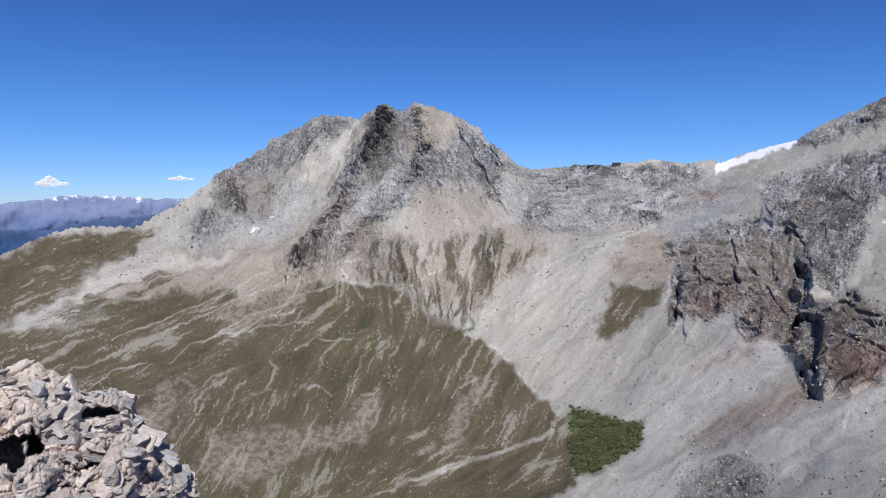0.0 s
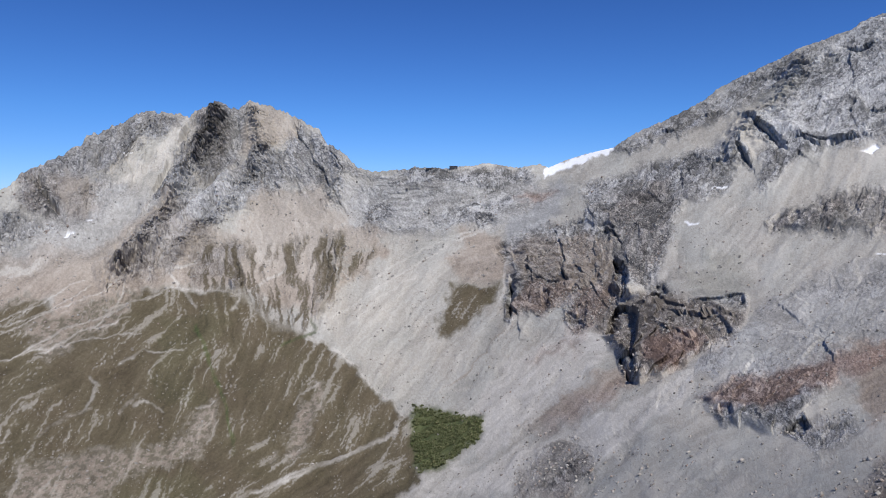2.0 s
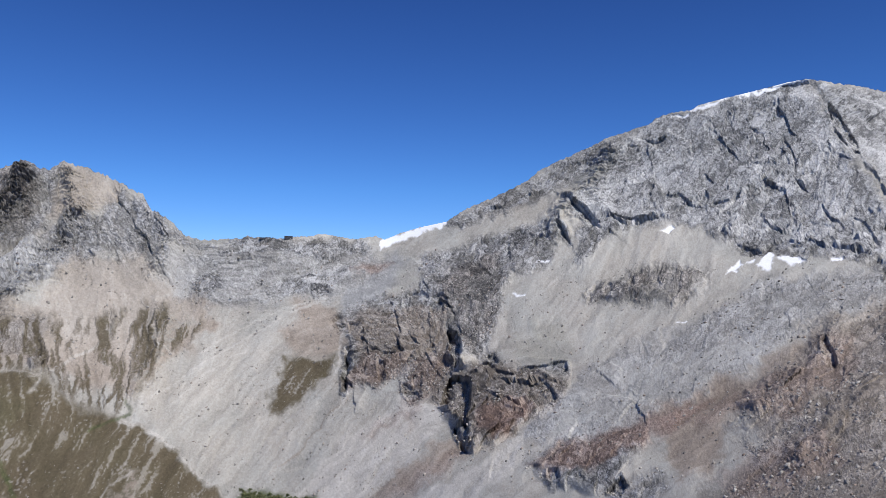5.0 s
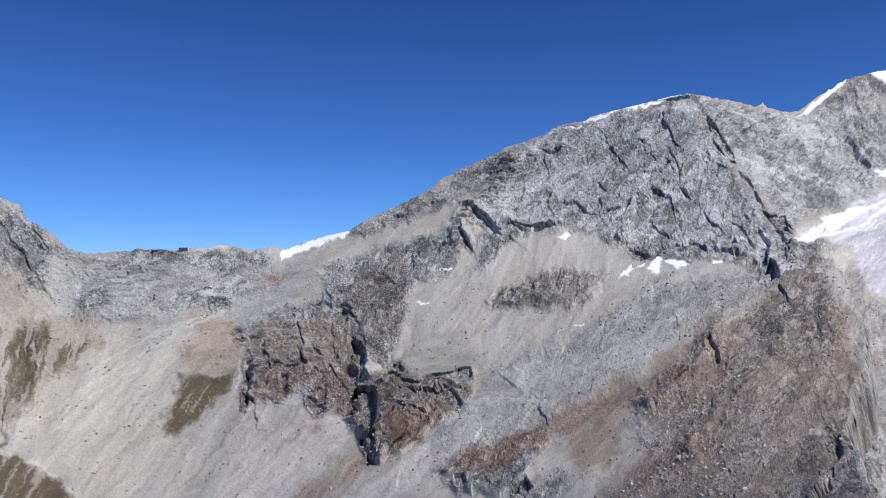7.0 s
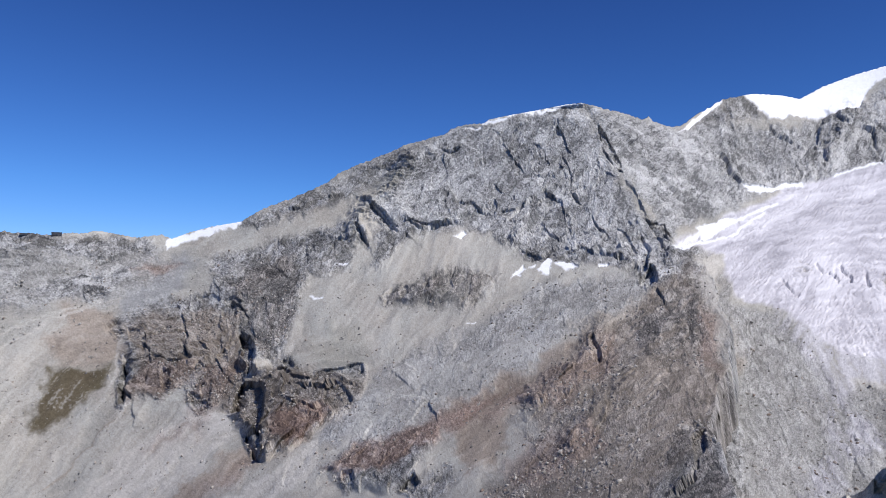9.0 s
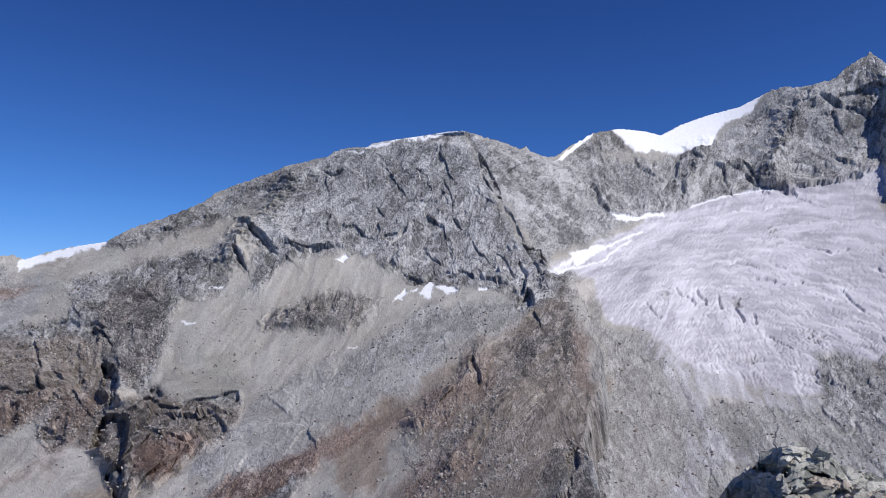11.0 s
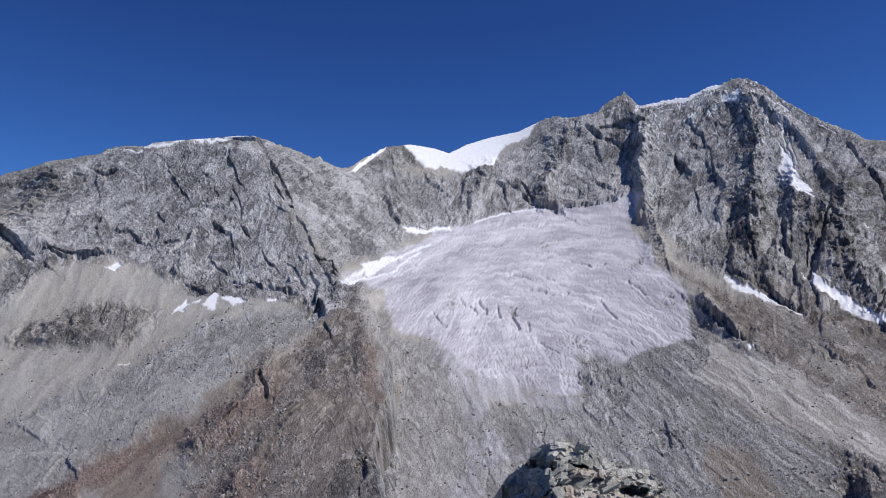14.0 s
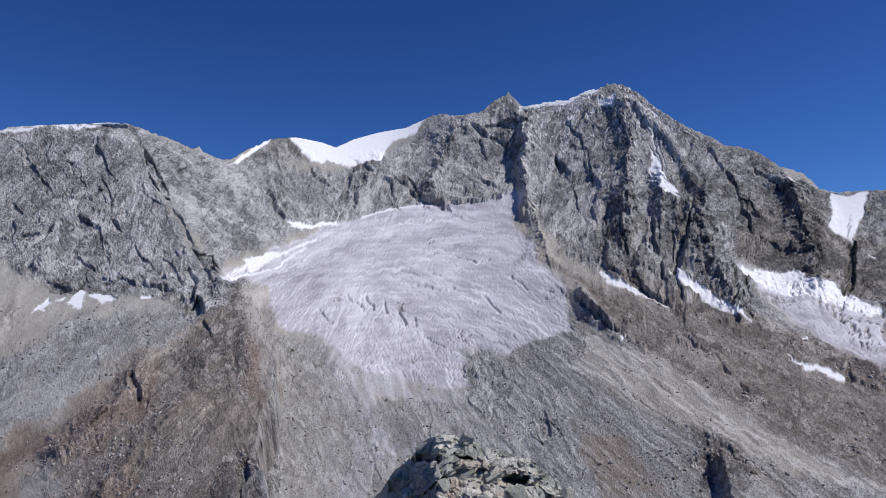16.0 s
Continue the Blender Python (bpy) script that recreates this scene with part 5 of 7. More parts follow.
def sheet(sky_line, heights, reach, az0, az1, columns, rows, low, edge=None, seed=0):
    """The land between two bearings, from the foot of the summit out to the skyline and down behind it."""
    sx, sy = np.array(sky_line).T
    u = np.linspace(0, 1, columns)
    below = np.array([-72, -60, -50, -42, -36, -31.5])
    v = np.linspace(0, 1, rows)
    az_mid = az0 + (az1 - az0) * u
    top = np.interp(az_mid, sx, sy)
    p1 = np.stack([az_mid * 1.7, az_mid * 0, az_mid * 0], 1)
    p2 = np.stack([az_mid * 5, az_mid * 0 + 3, az_mid * 0], 1)
    snowy = sum(smooth(az_mid, a_, a_ + 0.8) * smooth(-az_mid, -b_ - 0.8, -b_) for a_, b_ in ((21.4, 26.8), (46.0, 54.6), (66.5, 78.5)))
    top = top + (1 - 0.85 * snowy) * (0.16 + 0.14 * smooth(-az_mid, -8, -4)) * (ridged(p1, 1.0, 4, seed + 50) - 0.4) + 0.05 * perlin(p2, seed + 60)
    el = np.empty((rows + len(below), columns))
    el[:len(below)] = below[:, None]
    el[len(below):] = low + (top - low)[None, :] * v[:, None]
    az = np.broadcast_to(az_mid, el.shape).copy()
    if edge:
        ee, ea = np.array(edge).T
        for _ in range(4):
            limit = np.interp(el, ee, ea) + 0.45 * fbm(np.stack([el, el * 0, el * 0 + 7], -1), 2.2, 4, 17)
            az = az_mid[None, :] + (limit - az1) * smooth(az_mid, az1 - 24, az1 + 1e-6)[None, :]
            top2 = np.interp(az[-1], az_mid, top)
            el[len(below):] = low + (top2 - low)[None, :] * v[:, None]
    knots = np.array(sorted(reach))
    table = np.log(np.array([reach[k] for k in knots], float))
    flat_el = np.clip(el, heights[0], heights[-1])
    # distance: cubic in height at each knot bearing, then cubic in bearing
    vals = np.stack([cubic(flat_el.ravel(), heights, table[k][:, None])[:, 0].reshape(el.shape) for k in range(len(knots))], -1)
    k = np.clip(np.searchsorted(knots, az) - 1, 0, len(knots) - 2)
    h = (knots[k + 1] - knots[k]).astype(float)
    w = np.clip((az - knots[k]) / h, 0, 1)
    slope = np.gradient(vals, knots.astype(float), axis=-1)

    def at(arr, idx):
        return np.take_along_axis(arr, idx[..., None], -1)[..., 0]
    d = ((2 * w ** 3 - 3 * w ** 2 + 1) * at(vals, k) + (w ** 3 - 2 * w ** 2 + w) * h * at(slope, k)
         + (-2 * w ** 3 + 3 * w ** 2) * at(vals, k + 1) + (w ** 3 - w ** 2) * h * at(slope, k + 1))
    d = np.exp(d)
    for j, e_ in enumerate(below):
        d[j] = d[len(below)] * (0.02 + 0.98 * ((j + 0.3) / len(below)) ** 2.2)
        d[j] = np.maximum(d[j], 2.2 + j)
    return az, el, d


def to_xyz(az, el, d):
    a_, e_ = np.radians(az), np.radians(el)
    return np.stack([np.sin(a_) * np.cos(e_) * d, np.cos(a_) * np.cos(e_) * d, np.sin(e_) * d], -1)


def normals_of(p):
    du = np.gradient(p, axis=1)
    dv = np.gradient(p, axis=0)
    n = np.cross(du, dv)
    return n / (np.linalg.norm(n, axis=-1, keepdims=True) + 1e-9)


KINDS = ("rubble", "redsoil", "fingers", "fan", "light", "half", "moss", "brown")
NAMES = ("grass", "rock", "red", "ice", "snow", "streak", "tan", "dark", "pale", "green", "icedirt", "fleck")


def dress(az, el, d, seed, grain_way):
    """Covers, crags and relief: returns the points and the cover values. grain_way: how the beds of the rock run."""
    base = to_xyz(az, el, d)
    wp = np.stack([az, el, az * 0 + seed], -1)
    wx = 0.5 * fbm(wp, 1.6, 5, seed + 11, 0.65)
    wy = 0.5 * fbm(wp, 1.6, 5, seed + 31, 0.65)
    broad = 1.3 * fbm(wp, 5.0, 3, seed + 41, 0.6)
    far = {n: np.zeros(az.shape, np.float32) for n in NAMES + KINDS}
    for kind, poly in COVERS:
        xs, ys = [q[0] for q in poly], [q[1] for q in poly]
        cut = (az > min(xs) - 2.2) & (az < max(xs) + 2.2) & (el > min(ys) - 2.2) & (el < max(ys) + 2.2)
        if not cut.any():
            continue
        small = 0.6 if kind == "snow" else 0.6 if kind == "ice" else 1.0
        wide = 0.0 if kind in ("snow", "ice", "green") else 0.35 if kind in ("rock", "red") else 0.8
        sd = inside(az[cut] + wx[cut] * small + wide * broad[cut], el[cut] + wy[cut] * small - 0.5 * wide * broad[cut], poly)
        soft = {"snow": 0.08, "ice": 0.22, "rock": 0.5, "grass": 0.35, "tan": 0.6, "red": 0.6, "dark": 0.7, "pale": 0.4, "brown": 0.8}.get(kind, 0.5)
        far[kind][cut] = np.maximum(far[kind][cut], smooth(sd, -soft, soft))
    mottle = smooth(perlin2(az * 1.9, el * 2.8, seed + 85) + 0.7 * perlin2(az * 5, el * 7, seed + 86) + 0.3 * wx, -0.25, 0.2)
    for kind in ("tan", "pale", "red", "dark"):
        far[kind] *= 1 - 0.7 * (1 - mottle) * smooth(far[kind], 0.65, 0.3)
    for kind, width, path in STRIPS:
        xs, ys = [q[0] for q in path], [q[1] for q in path]
        cut = (az > min(xs) - 1) & (az < max(xs) + 1) & (el > min(ys) - 1) & (el < max(ys) + 1)
        if not cut.any():
            continue
        ax, ay = az[cut] + wx[cut] * 0.45, el[cut] + wy[cut] * 0.45
        best = np.full(ax.shape, 99.0)
        for (x0, y0), (x1, y1) in zip(path, path[1:]):
            u = np.clip(((ax - x0) * (x1 - x0) + (ay - y0) * (y1 - y0)) / ((x1 - x0) ** 2 + (y1 - y0) ** 2 + 1e-9), 0, 1)
            best = np.minimum(best, np.hypot(ax - x0 - u * (x1 - x0), ay - y0 - u * (y1 - y0)))
        best = best * (1 + 0.6 * wx[cut])
        far[kind][cut] = np.maximum(far[kind][cut], smooth(-best, -width, -0.1 * width) * (0.9 if kind == "snow" else np.clip(0.65 + 0.8 * wy[cut], 0.25, 0.9)))
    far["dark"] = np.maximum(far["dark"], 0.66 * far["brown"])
    far["tan"] = np.maximum(far["tan"], 0.88 * far["brown"])
    far["red"] = np.maximum(far["red"], 0.52 * far["redsoil"])
    far["tan"] *= 1 - 0.75 * far["grass"] * (1 - mottle)
    far["rock"] = np.maximum(far["rock"], 0.5 * far["rubble"])
    far["light"] = np.maximum(far["light"], 0.5 * far["rubble"])
    bared = np.clip(far["pale"] + far["tan"] * 0.9, 0, 1)
    far["grass"] *= 1 - 0.8 * bared
    lift = np.zeros(az.shape)
    slow_x, slow_y = fbm(wp, 1.7, 2, seed + 21), fbm(wp, 1.7, 2, seed + 23)
    for high, width, poly in CRAGS:
        xs, ys = [q[0] for q in poly], [q[1] for q in poly]
        cut = (az > min(xs) - 2) & (az < max(xs) + 2) & (el > min(ys) - 2) & (el < max(ys) + 2)
        if not cut.any():
            continue
        sd = inside(az[cut] + 0.45 * slow_x[cut], el[cut] + 0.45 * slow_y[cut], poly)
        fade = 1 - 0.85 * smooth(az[cut], min(xs) + 0.25 * (max(xs) - min(xs)), max(xs))
        lift[cut] = np.maximum(lift[cut], high * smooth(sd, 0, width) * fade)
    for deep, poly in HOLLOWS:
        xs, ys = [q[0] for q in poly], [q[1] for q in poly]
        cut = (az > min(xs) - 1) & (az < max(xs) + 1) & (el > min(ys) - 1) & (el < max(ys) + 1)
        if cut.any():
            sd = inside(az[cut] + 0.3 * wx[cut], el[cut] + 0.3 * wy[cut], poly)
            lift[cut] -= deep * smooth(sd, -0.06, 0.1)
            far["rock"][cut] = np.maximum(far["rock"][cut], smooth(sd, -0.35, -0.1))
    cleft = np.zeros(az.shape)
    broken_up = np.clip(0.6 + 0.9 * fbm(wp, 1.6, 2, seed + 27), 0.15, 1.3)
    for high, width, path in CLEFTS:
        xs, ys = [q[0] for q in path], [q[1] for q in path]
        cut = (az > min(xs) - 2) & (az < max(xs) + 2) & (el > min(ys) - 2) & (el < max(ys) + 2)
        if not cut.any():
            continue
        ax, ay = az[cut] + wx[cut] * 0.5, el[cut] + wy[cut] * 0.5
        best = np.full(ax.shape, 99.0)
        for (x0, y0), (x1, y1) in zip(path, path[1:]):
            u = np.clip(((ax - x0) * (x1 - x0) + (ay - y0) * (y1 - y0)) / ((x1 - x0) ** 2 + (y1 - y0) ** 2 + 1e-9), 0, 1)
            best = np.minimum(best, np.hypot(ax - x0 - u * (x1 - x0), ay - y0 - u * (y1 - y0)))
        if high > 0:
            cleft[cut] += high * smooth(np.clip(1 - best / width, 0, 1) * (1 + 0.8 * wy[cut]), 0, 1)
        elif far["ice"][cut].mean() > 0.5:
            cleft[cut] += 0.7 * high * np.clip(1 - best / (0.6 * width), 0, 1)
        else:
            # a step: the slab above the line stands proud and thins out upwards
            (x0, y0), (x1, y1) = path[0], path[-1]
            nx, ny = -(y1 - y0), x1 - x0
            if ny < 0 and abs(ny) > 0.35 * abs(nx) or abs(ny) <= 0.35 * abs(nx) and nx < 0:
                nx, ny = -nx, -ny
            side = np.full(ax.shape, -1.0)
            near_ = np.full(ax.shape, 99.0)
            for (x0, y0), (x1, y1) in zip(path, path[1:]):
                u = np.clip(((ax - x0) * (x1 - x0) + (ay - y0) * (y1 - y0)) / ((x1 - x0) ** 2 + (y1 - y0) ** 2 + 1e-9), 0, 1)
                gap = np.hypot(ax - x0 - u * (x1 - x0), ay - y0 - u * (y1 - y0))
                here = (ax - x0 - u * (x1 - x0)) * nx + (ay - y0 - u * (y1 - y0)) * ny
                side = np.where(gap < near_, here, side)
                near_ = np.minimum(near_, gap)
            ends = np.minimum(np.hypot(ax - path[0][0], ay - path[0][1]), np.hypot(ax - path[-1][0], ay - path[-1][1]))
            taper = smooth(ends, 0.0, 0.6)
            cleft[cut] += 0.8 * high * broken_up[cut] * taper * smooth(-near_, -0.45 * width, -0.2 * width)
            cleft[cut] += -0.8 * high * broken_up[cut] * taper * np.where(side > 0, smooth(near_, 0, 0.5 * width) * np.exp(-near_ / (3.5 * width)), 0)
    # bedding: ledges round the crags
    lift = lift + rise(az + 0.8 * wx, el + 0.8 * wy)
    ledge = base[..., 2] / 9.0 + 1.2 * perlin(base / 45.0, seed + 25)
    lift = lift * (1 + 0.3 * (ledge - np.floor(ledge) - 0.5) + 0.10 * perlin(base / 14.0, seed + 26))
    rock = np.clip(far["rock"] + 0.3 * far["dark"] + 0.4 * far["brown"], 0, 1)
    ice, calm = far["ice"], np.clip(far["ice"] + far["snow"], 0, 1)
    hard = rock * (1 - calm)
    reach = np.clip(d / 1500, 0.02, 1.4)
    near = smooth(d, 40, 400)
    n = normals_of(base)
    coarse = ridged(base * (1, 1, 0.7), 190.0, 4, seed + 3) - 0.45
    massif = smooth(el, -8, -3) * smooth(-az, -10, -5)
    rolling = base + n * (coarse * (2.5 + 5 * massif + 8 * hard) * (1 - 0.8 * calm) * reach * near)[..., None]
    ax, ay = az + 0.5 * wx, el + 0.5 * wy
    holds = nearness(ax, ay)
    fine_run = grained(ax, ay, holds, 0.42, 9.0, 3, seed + 100, 0.75)
    thin = smooth(-np.abs(fine_run), -0.16, -0.02)
    wide_run = grained(ax, ay, holds, 2.2, 3.0, 3, seed + 130, 0.6)
    # broken rock: faces at three sizes, drawn out along the grain
    cut = hard > 0.03
    angle = np.radians(np.array([g[2] for g in GRAINS]))[holds[:, cut].argmax(0)]
    cu, cv = ax[cut] * np.cos(angle) + ay[cut] * np.sin(angle), -ax[cut] * np.sin(angle) + ay[cut] * np.cos(angle)
    hewn, tones = np.zeros(az.shape), np.full(az.shape, 0.5)
    tone_sum = 0
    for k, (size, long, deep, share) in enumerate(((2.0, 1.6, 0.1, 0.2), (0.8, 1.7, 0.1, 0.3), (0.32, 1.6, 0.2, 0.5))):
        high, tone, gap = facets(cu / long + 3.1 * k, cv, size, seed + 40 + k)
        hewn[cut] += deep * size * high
        # gaps between faces are darkened in the tone to stand for crack shade
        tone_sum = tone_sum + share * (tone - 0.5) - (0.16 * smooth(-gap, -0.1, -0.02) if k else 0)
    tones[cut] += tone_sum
    where = smooth(perlin(base / 120.0, seed + 64), -0.25, 0.3)
    heap = np.clip(far["rubble"] + far["brown"], 0, 1)
    move = near * (hewn - 0.016 * thin * where) * hard * d * 0.0175 * (0.55 + 0.45 * where)
    move += (0.0003 * fine_run * (0.25 + hard) + 0.0022 * wide_run * (1 - 0.5 * hard)) * d * (1 - calm) * near
    # the ice: bands across the flow, and crevasses
    ring = np.hypot((az - 79) * 0.55, el + 10)
    turn = np.degrees(np.arctan2(el + 10, (az - 79) * 0.55))
    bands = perlin(np.stack([turn / 9.0 + 0.6 * wx, ring / 0.34 + 2.2 * wy, az * 0], -1), seed + 75) + 0.6 * perlin(np.stack([turn / 4.0, ring / 0.15 + wx, az * 0], -1), seed + 76)
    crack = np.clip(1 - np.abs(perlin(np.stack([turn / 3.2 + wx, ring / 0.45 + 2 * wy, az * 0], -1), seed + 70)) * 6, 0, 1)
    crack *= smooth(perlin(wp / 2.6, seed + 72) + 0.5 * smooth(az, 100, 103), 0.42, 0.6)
    move += ice * (0.35 * bands + 0.4 * fine_run - 1.2 * thin - 4.0 * crack)
    # slabs scoured by old ice on the near slope
    slab, st = np.zeros(az.shape), 0.5
    if seed == 5:
        slab = smooth(-el, -3.0, 1.0) * smooth(az, 78, 88) * (1 - calm)
        la, lc = az * 0.83 - el * 0.56, az * 0.56 + el * 0.83
        scour = (perlin(np.stack([la / 2.6 + wx, lc / 0.30 + wy, az * 0], -1), seed + 77)
                 + 0.7 * perlin(np.stack([la / 1.3, lc / 0.13 + wy, az * 0], -1), seed + 78))
        move += slab * scour * 0.0008 * d
        st = np.clip(0.47 + 0.16 * scour + 0.24 * fine_run - 0.2 * thin + 0.1 * wide_run, 0, 1)
        far["rock"] = np.maximum(far["rock"], 0.75 * slab * (1 - 0.6 * far["pale"]))
        far["dark"] = np.maximum(far["dark"], 0.5 * slab * smooth(-scour, 0.62, 0.85))
    move += cleft
    toward = -base / np.linalg.norm(base, axis=-1, keepdims=True)
    hold = np.ones(az.shape)
    hold[-14:] = np.linspace(1, 0.1, 14)[:, None]
    p = base + (rolling - base) * hold[..., None] + n * (move * hold)[..., None] + toward * (lift * hold)[..., None] * 0.9
    p[..., 2] += 0.25 * lift * hold
    st = np.clip(0.5 + 0.14 * fine_run + 0.17 * wide_run, 0, 1) * (1 - slab) + slab * st
    # tone contrast is lowered on the massif to stand for distance haze
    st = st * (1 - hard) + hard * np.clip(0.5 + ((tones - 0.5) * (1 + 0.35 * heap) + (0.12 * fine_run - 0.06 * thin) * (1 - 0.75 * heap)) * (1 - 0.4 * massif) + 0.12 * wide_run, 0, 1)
    # crevasse shade goes into the ice tone, besides the carved relief
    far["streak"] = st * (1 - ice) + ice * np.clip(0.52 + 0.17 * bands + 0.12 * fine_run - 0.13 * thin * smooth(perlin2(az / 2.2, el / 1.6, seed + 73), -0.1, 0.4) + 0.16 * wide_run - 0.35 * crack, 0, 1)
    # runnels of pale stones between tongues of turf
    tongue = smooth(0.8 * grained(ax, ay, holds, 1.1, 4.0, 3, seed + 160) + 0.5 * fine_run, -0.15, 0.25)
    far["grass"] = np.maximum(far["grass"] * (1 - 0.7 * far["fingers"]), 0.9 * far["fingers"] * tongue)
    far["pale"] = np.maximum(far["pale"], 0.12 * far["fingers"] * (1 - tongue))
    far["dark"] = np.maximum(far["dark"], 0.5 * far["fingers"] * tongue)
    # pale stones and bare flecks in the turf
    spots = perlin2(az * 5.8, el * 5.8, seed + 80)
    fl = spots * 0.8 + perlin2(az * 0.58, el * 0.58, seed + 81) * 0.5
    far["fleck"] = smooth(fl, 0.58, 0.7) * (0.2 * far["grass"] + 0.1 * (1 - rock) * (1 - calm))
    bare = smooth(0.55 * wide_run + 0.6 * fine_run + 0.25 * spots, 0.36, 0.5)
    far["grass"] = far["grass"] * (1 - 0.38 * bare)
    patch = smooth(0.6 * wide_run + 0.6 * fine_run + 0.2 * spots, -0.15, 0.25)
    loose = smooth(-0.7 * wide_run + 0.6 * fine_run + 0.25 * spots, 0.22, 0.6)
    far["rock"] = np.clip(far["rock"] * (0.7 + 0.3 * patch) + (0.05 + 0.25 * massif) * (1 - far["grass"]) * loose, 0, 1) * (1 - calm)
    far["dark"] = far["dark"] * (0.55 + 0.45 * patch)
    far["tan"] = far["tan"] * (1 - 0.4 * massif)
    far["rock"] *= 1 - 0.75 * far["fan"] * (1 - smooth(lift, 4, 16))
    far["pale"] = np.maximum(far["pale"], 0.1 * far["fan"])
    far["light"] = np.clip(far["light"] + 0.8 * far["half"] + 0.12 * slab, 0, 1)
    far["green"] = np.maximum(far["green"], 0.15 * far["moss"])
    dusted = smooth(el, 12, 15) * smooth(az, 83, 88) * smooth(-az, -101, -98)
    far["snow"] = np.maximum(far["snow"], 0.8 * dusted * smooth(spots + 0.7 * fine_run + 0.4 * tones, 0.62, 0.85))
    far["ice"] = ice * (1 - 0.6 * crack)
    far["icedirt"] *= smooth(fine_run + 0.8 * wide_run, -1.1, 0.4)
    far["reach"] = d / 1500.0
    return p, far


def land_piece(name, p, n, cover, faces):
    """One object from the chosen quads of a sheet."""
    cols = p.shape[1]
    r, c = np.nonzero(faces)
    quads = np.stack([r * cols + c, r * cols + c + 1, (r + 1) * cols + c + 1, (r + 1) * cols + c], 1)
    used, index = np.unique(quads, return_inverse=True)
    me = bpy.data.meshes.new(name)
    me.vertices.add(len(used))
    me.vertices.foreach_set("co", p.reshape(-1, 3)[used].astype(np.float32).ravel())
    me.loops.add(quads.size)
    me.loops.foreach_set("vertex_index", index.astype(np.int32).ravel())
    me.polygons.add(len(quads))
    me.polygons.foreach_set("loop_start", np.arange(0, quads.size, 4, dtype=np.int32))
    me.polygons.foreach_set("use_smooth", np.ones(len(quads), bool))
    me.update(calc_edges=True)
    for layer, names in (("cover_a", NAMES[0:3]), ("cover_b", NAMES[3:6]), ("cover_c", NAMES[6:9]), ("cover_d", NAMES[9:12])):
        at = me.attributes.new(layer, "FLOAT_COLOR", "POINT")
        vals = np.ones((len(used), 4), np.float32)
        vals[:, 3] = cover["reach" if layer == "cover_b" else "light"].ravel()[used]
        for k, nm in enumerate(names):
            vals[:, k] = cover[nm].ravel()[used]
        at.data.foreach_set("color", vals.ravel())
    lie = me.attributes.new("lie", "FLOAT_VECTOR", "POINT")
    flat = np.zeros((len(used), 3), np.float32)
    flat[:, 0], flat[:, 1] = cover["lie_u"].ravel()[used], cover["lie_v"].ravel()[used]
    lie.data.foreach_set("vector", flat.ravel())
    me.normals_split_custom_set_from_vertices(n.reshape(-1, 3)[used].astype(np.float32))
    me.materials.append(GROUND)
    return new(name, me)


def closed_sheet(az, el, d, seed, grain_way, skirt=False):
    """Dressed points with the far side behind the skyline, and the steep fall past the edge."""
    p, cover = dress(az, el, d, seed, grain_way)
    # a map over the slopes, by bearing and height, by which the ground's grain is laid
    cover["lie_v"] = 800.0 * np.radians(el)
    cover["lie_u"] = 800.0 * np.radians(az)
    last = p[-1]
    out = last.copy()
    out[:, 2] = 0
    out /= np.linalg.norm(out, axis=1, keepdims=True)
    behind = []
    for k, (go, down) in enumerate(((6, 4), (25, 22), (70, 65), (160, 150), (330, 320), (600, 560))):
        q = last + out * go
        q[:, 2] -= down * (0.75 + 0.5 * (k > 1) * perlin(q / 140.0, seed + 90))
        behind.append(q)
    p = np.concatenate([p, np.array(behind)])
    cover = {k_: np.concatenate([v_, np.repeat(v_[-1:], 6, 0)]) for k_, v_ in cover.items()}
    if skirt:
        last = p[:, -1]
        side = np.stack([last[:, 1], -last[:, 0], last[:, 0] * 0], 1)
        side /= np.linalg.norm(side, axis=1, keepdims=True)
        far = np.hypot(last[:, 0], last[:, 1])[:, None]
        more = []
        for go, down in ((0.001, 0.002), (0.002, 0.006), (0.004, 0.014), (0.006, 0.03), (0.009, 0.055), (0.013, 0.09), (0.017, 0.13), (0.02, 0.18), (0.024, 0.26)):
            q = last + side * go * far
            q[:, 2] -= down * far[:, 0]
            more.append(q)
        p = np.concatenate([p, np.stack(more, 1)], 1)
        p[:, -8:] += (fbm(p[:, -8:], 12.0, 5, seed + 95) * np.minimum(far, 300) * 0.014)[..., None] * (0.8, 0.8, 1.0)
        fade = {"pale": 0.3, "rock": 0.4, "tan": 0.5}
        cover = {k_: np.concatenate([v_, np.repeat(v_[:, -1:], 9, 1) * fade.get(k_, 1.0)], 1) for k_, v_ in cover.items()}
        q = p[:, -9:]
        cover["streak"][:, -9:] = np.clip(0.48 + 0.5 * fbm(q, 9.0, 4, seed + 96, 0.7), 0, 1)
        cover["rock"][:, -9:] = np.maximum(cover["rock"][:, -9:], smooth(fbm(q, 25.0, 3, seed + 97), -0.3, 0.3))
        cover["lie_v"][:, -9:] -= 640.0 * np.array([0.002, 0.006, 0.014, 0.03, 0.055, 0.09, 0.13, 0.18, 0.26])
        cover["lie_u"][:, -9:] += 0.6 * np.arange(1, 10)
    return p, normals_of(p), cover


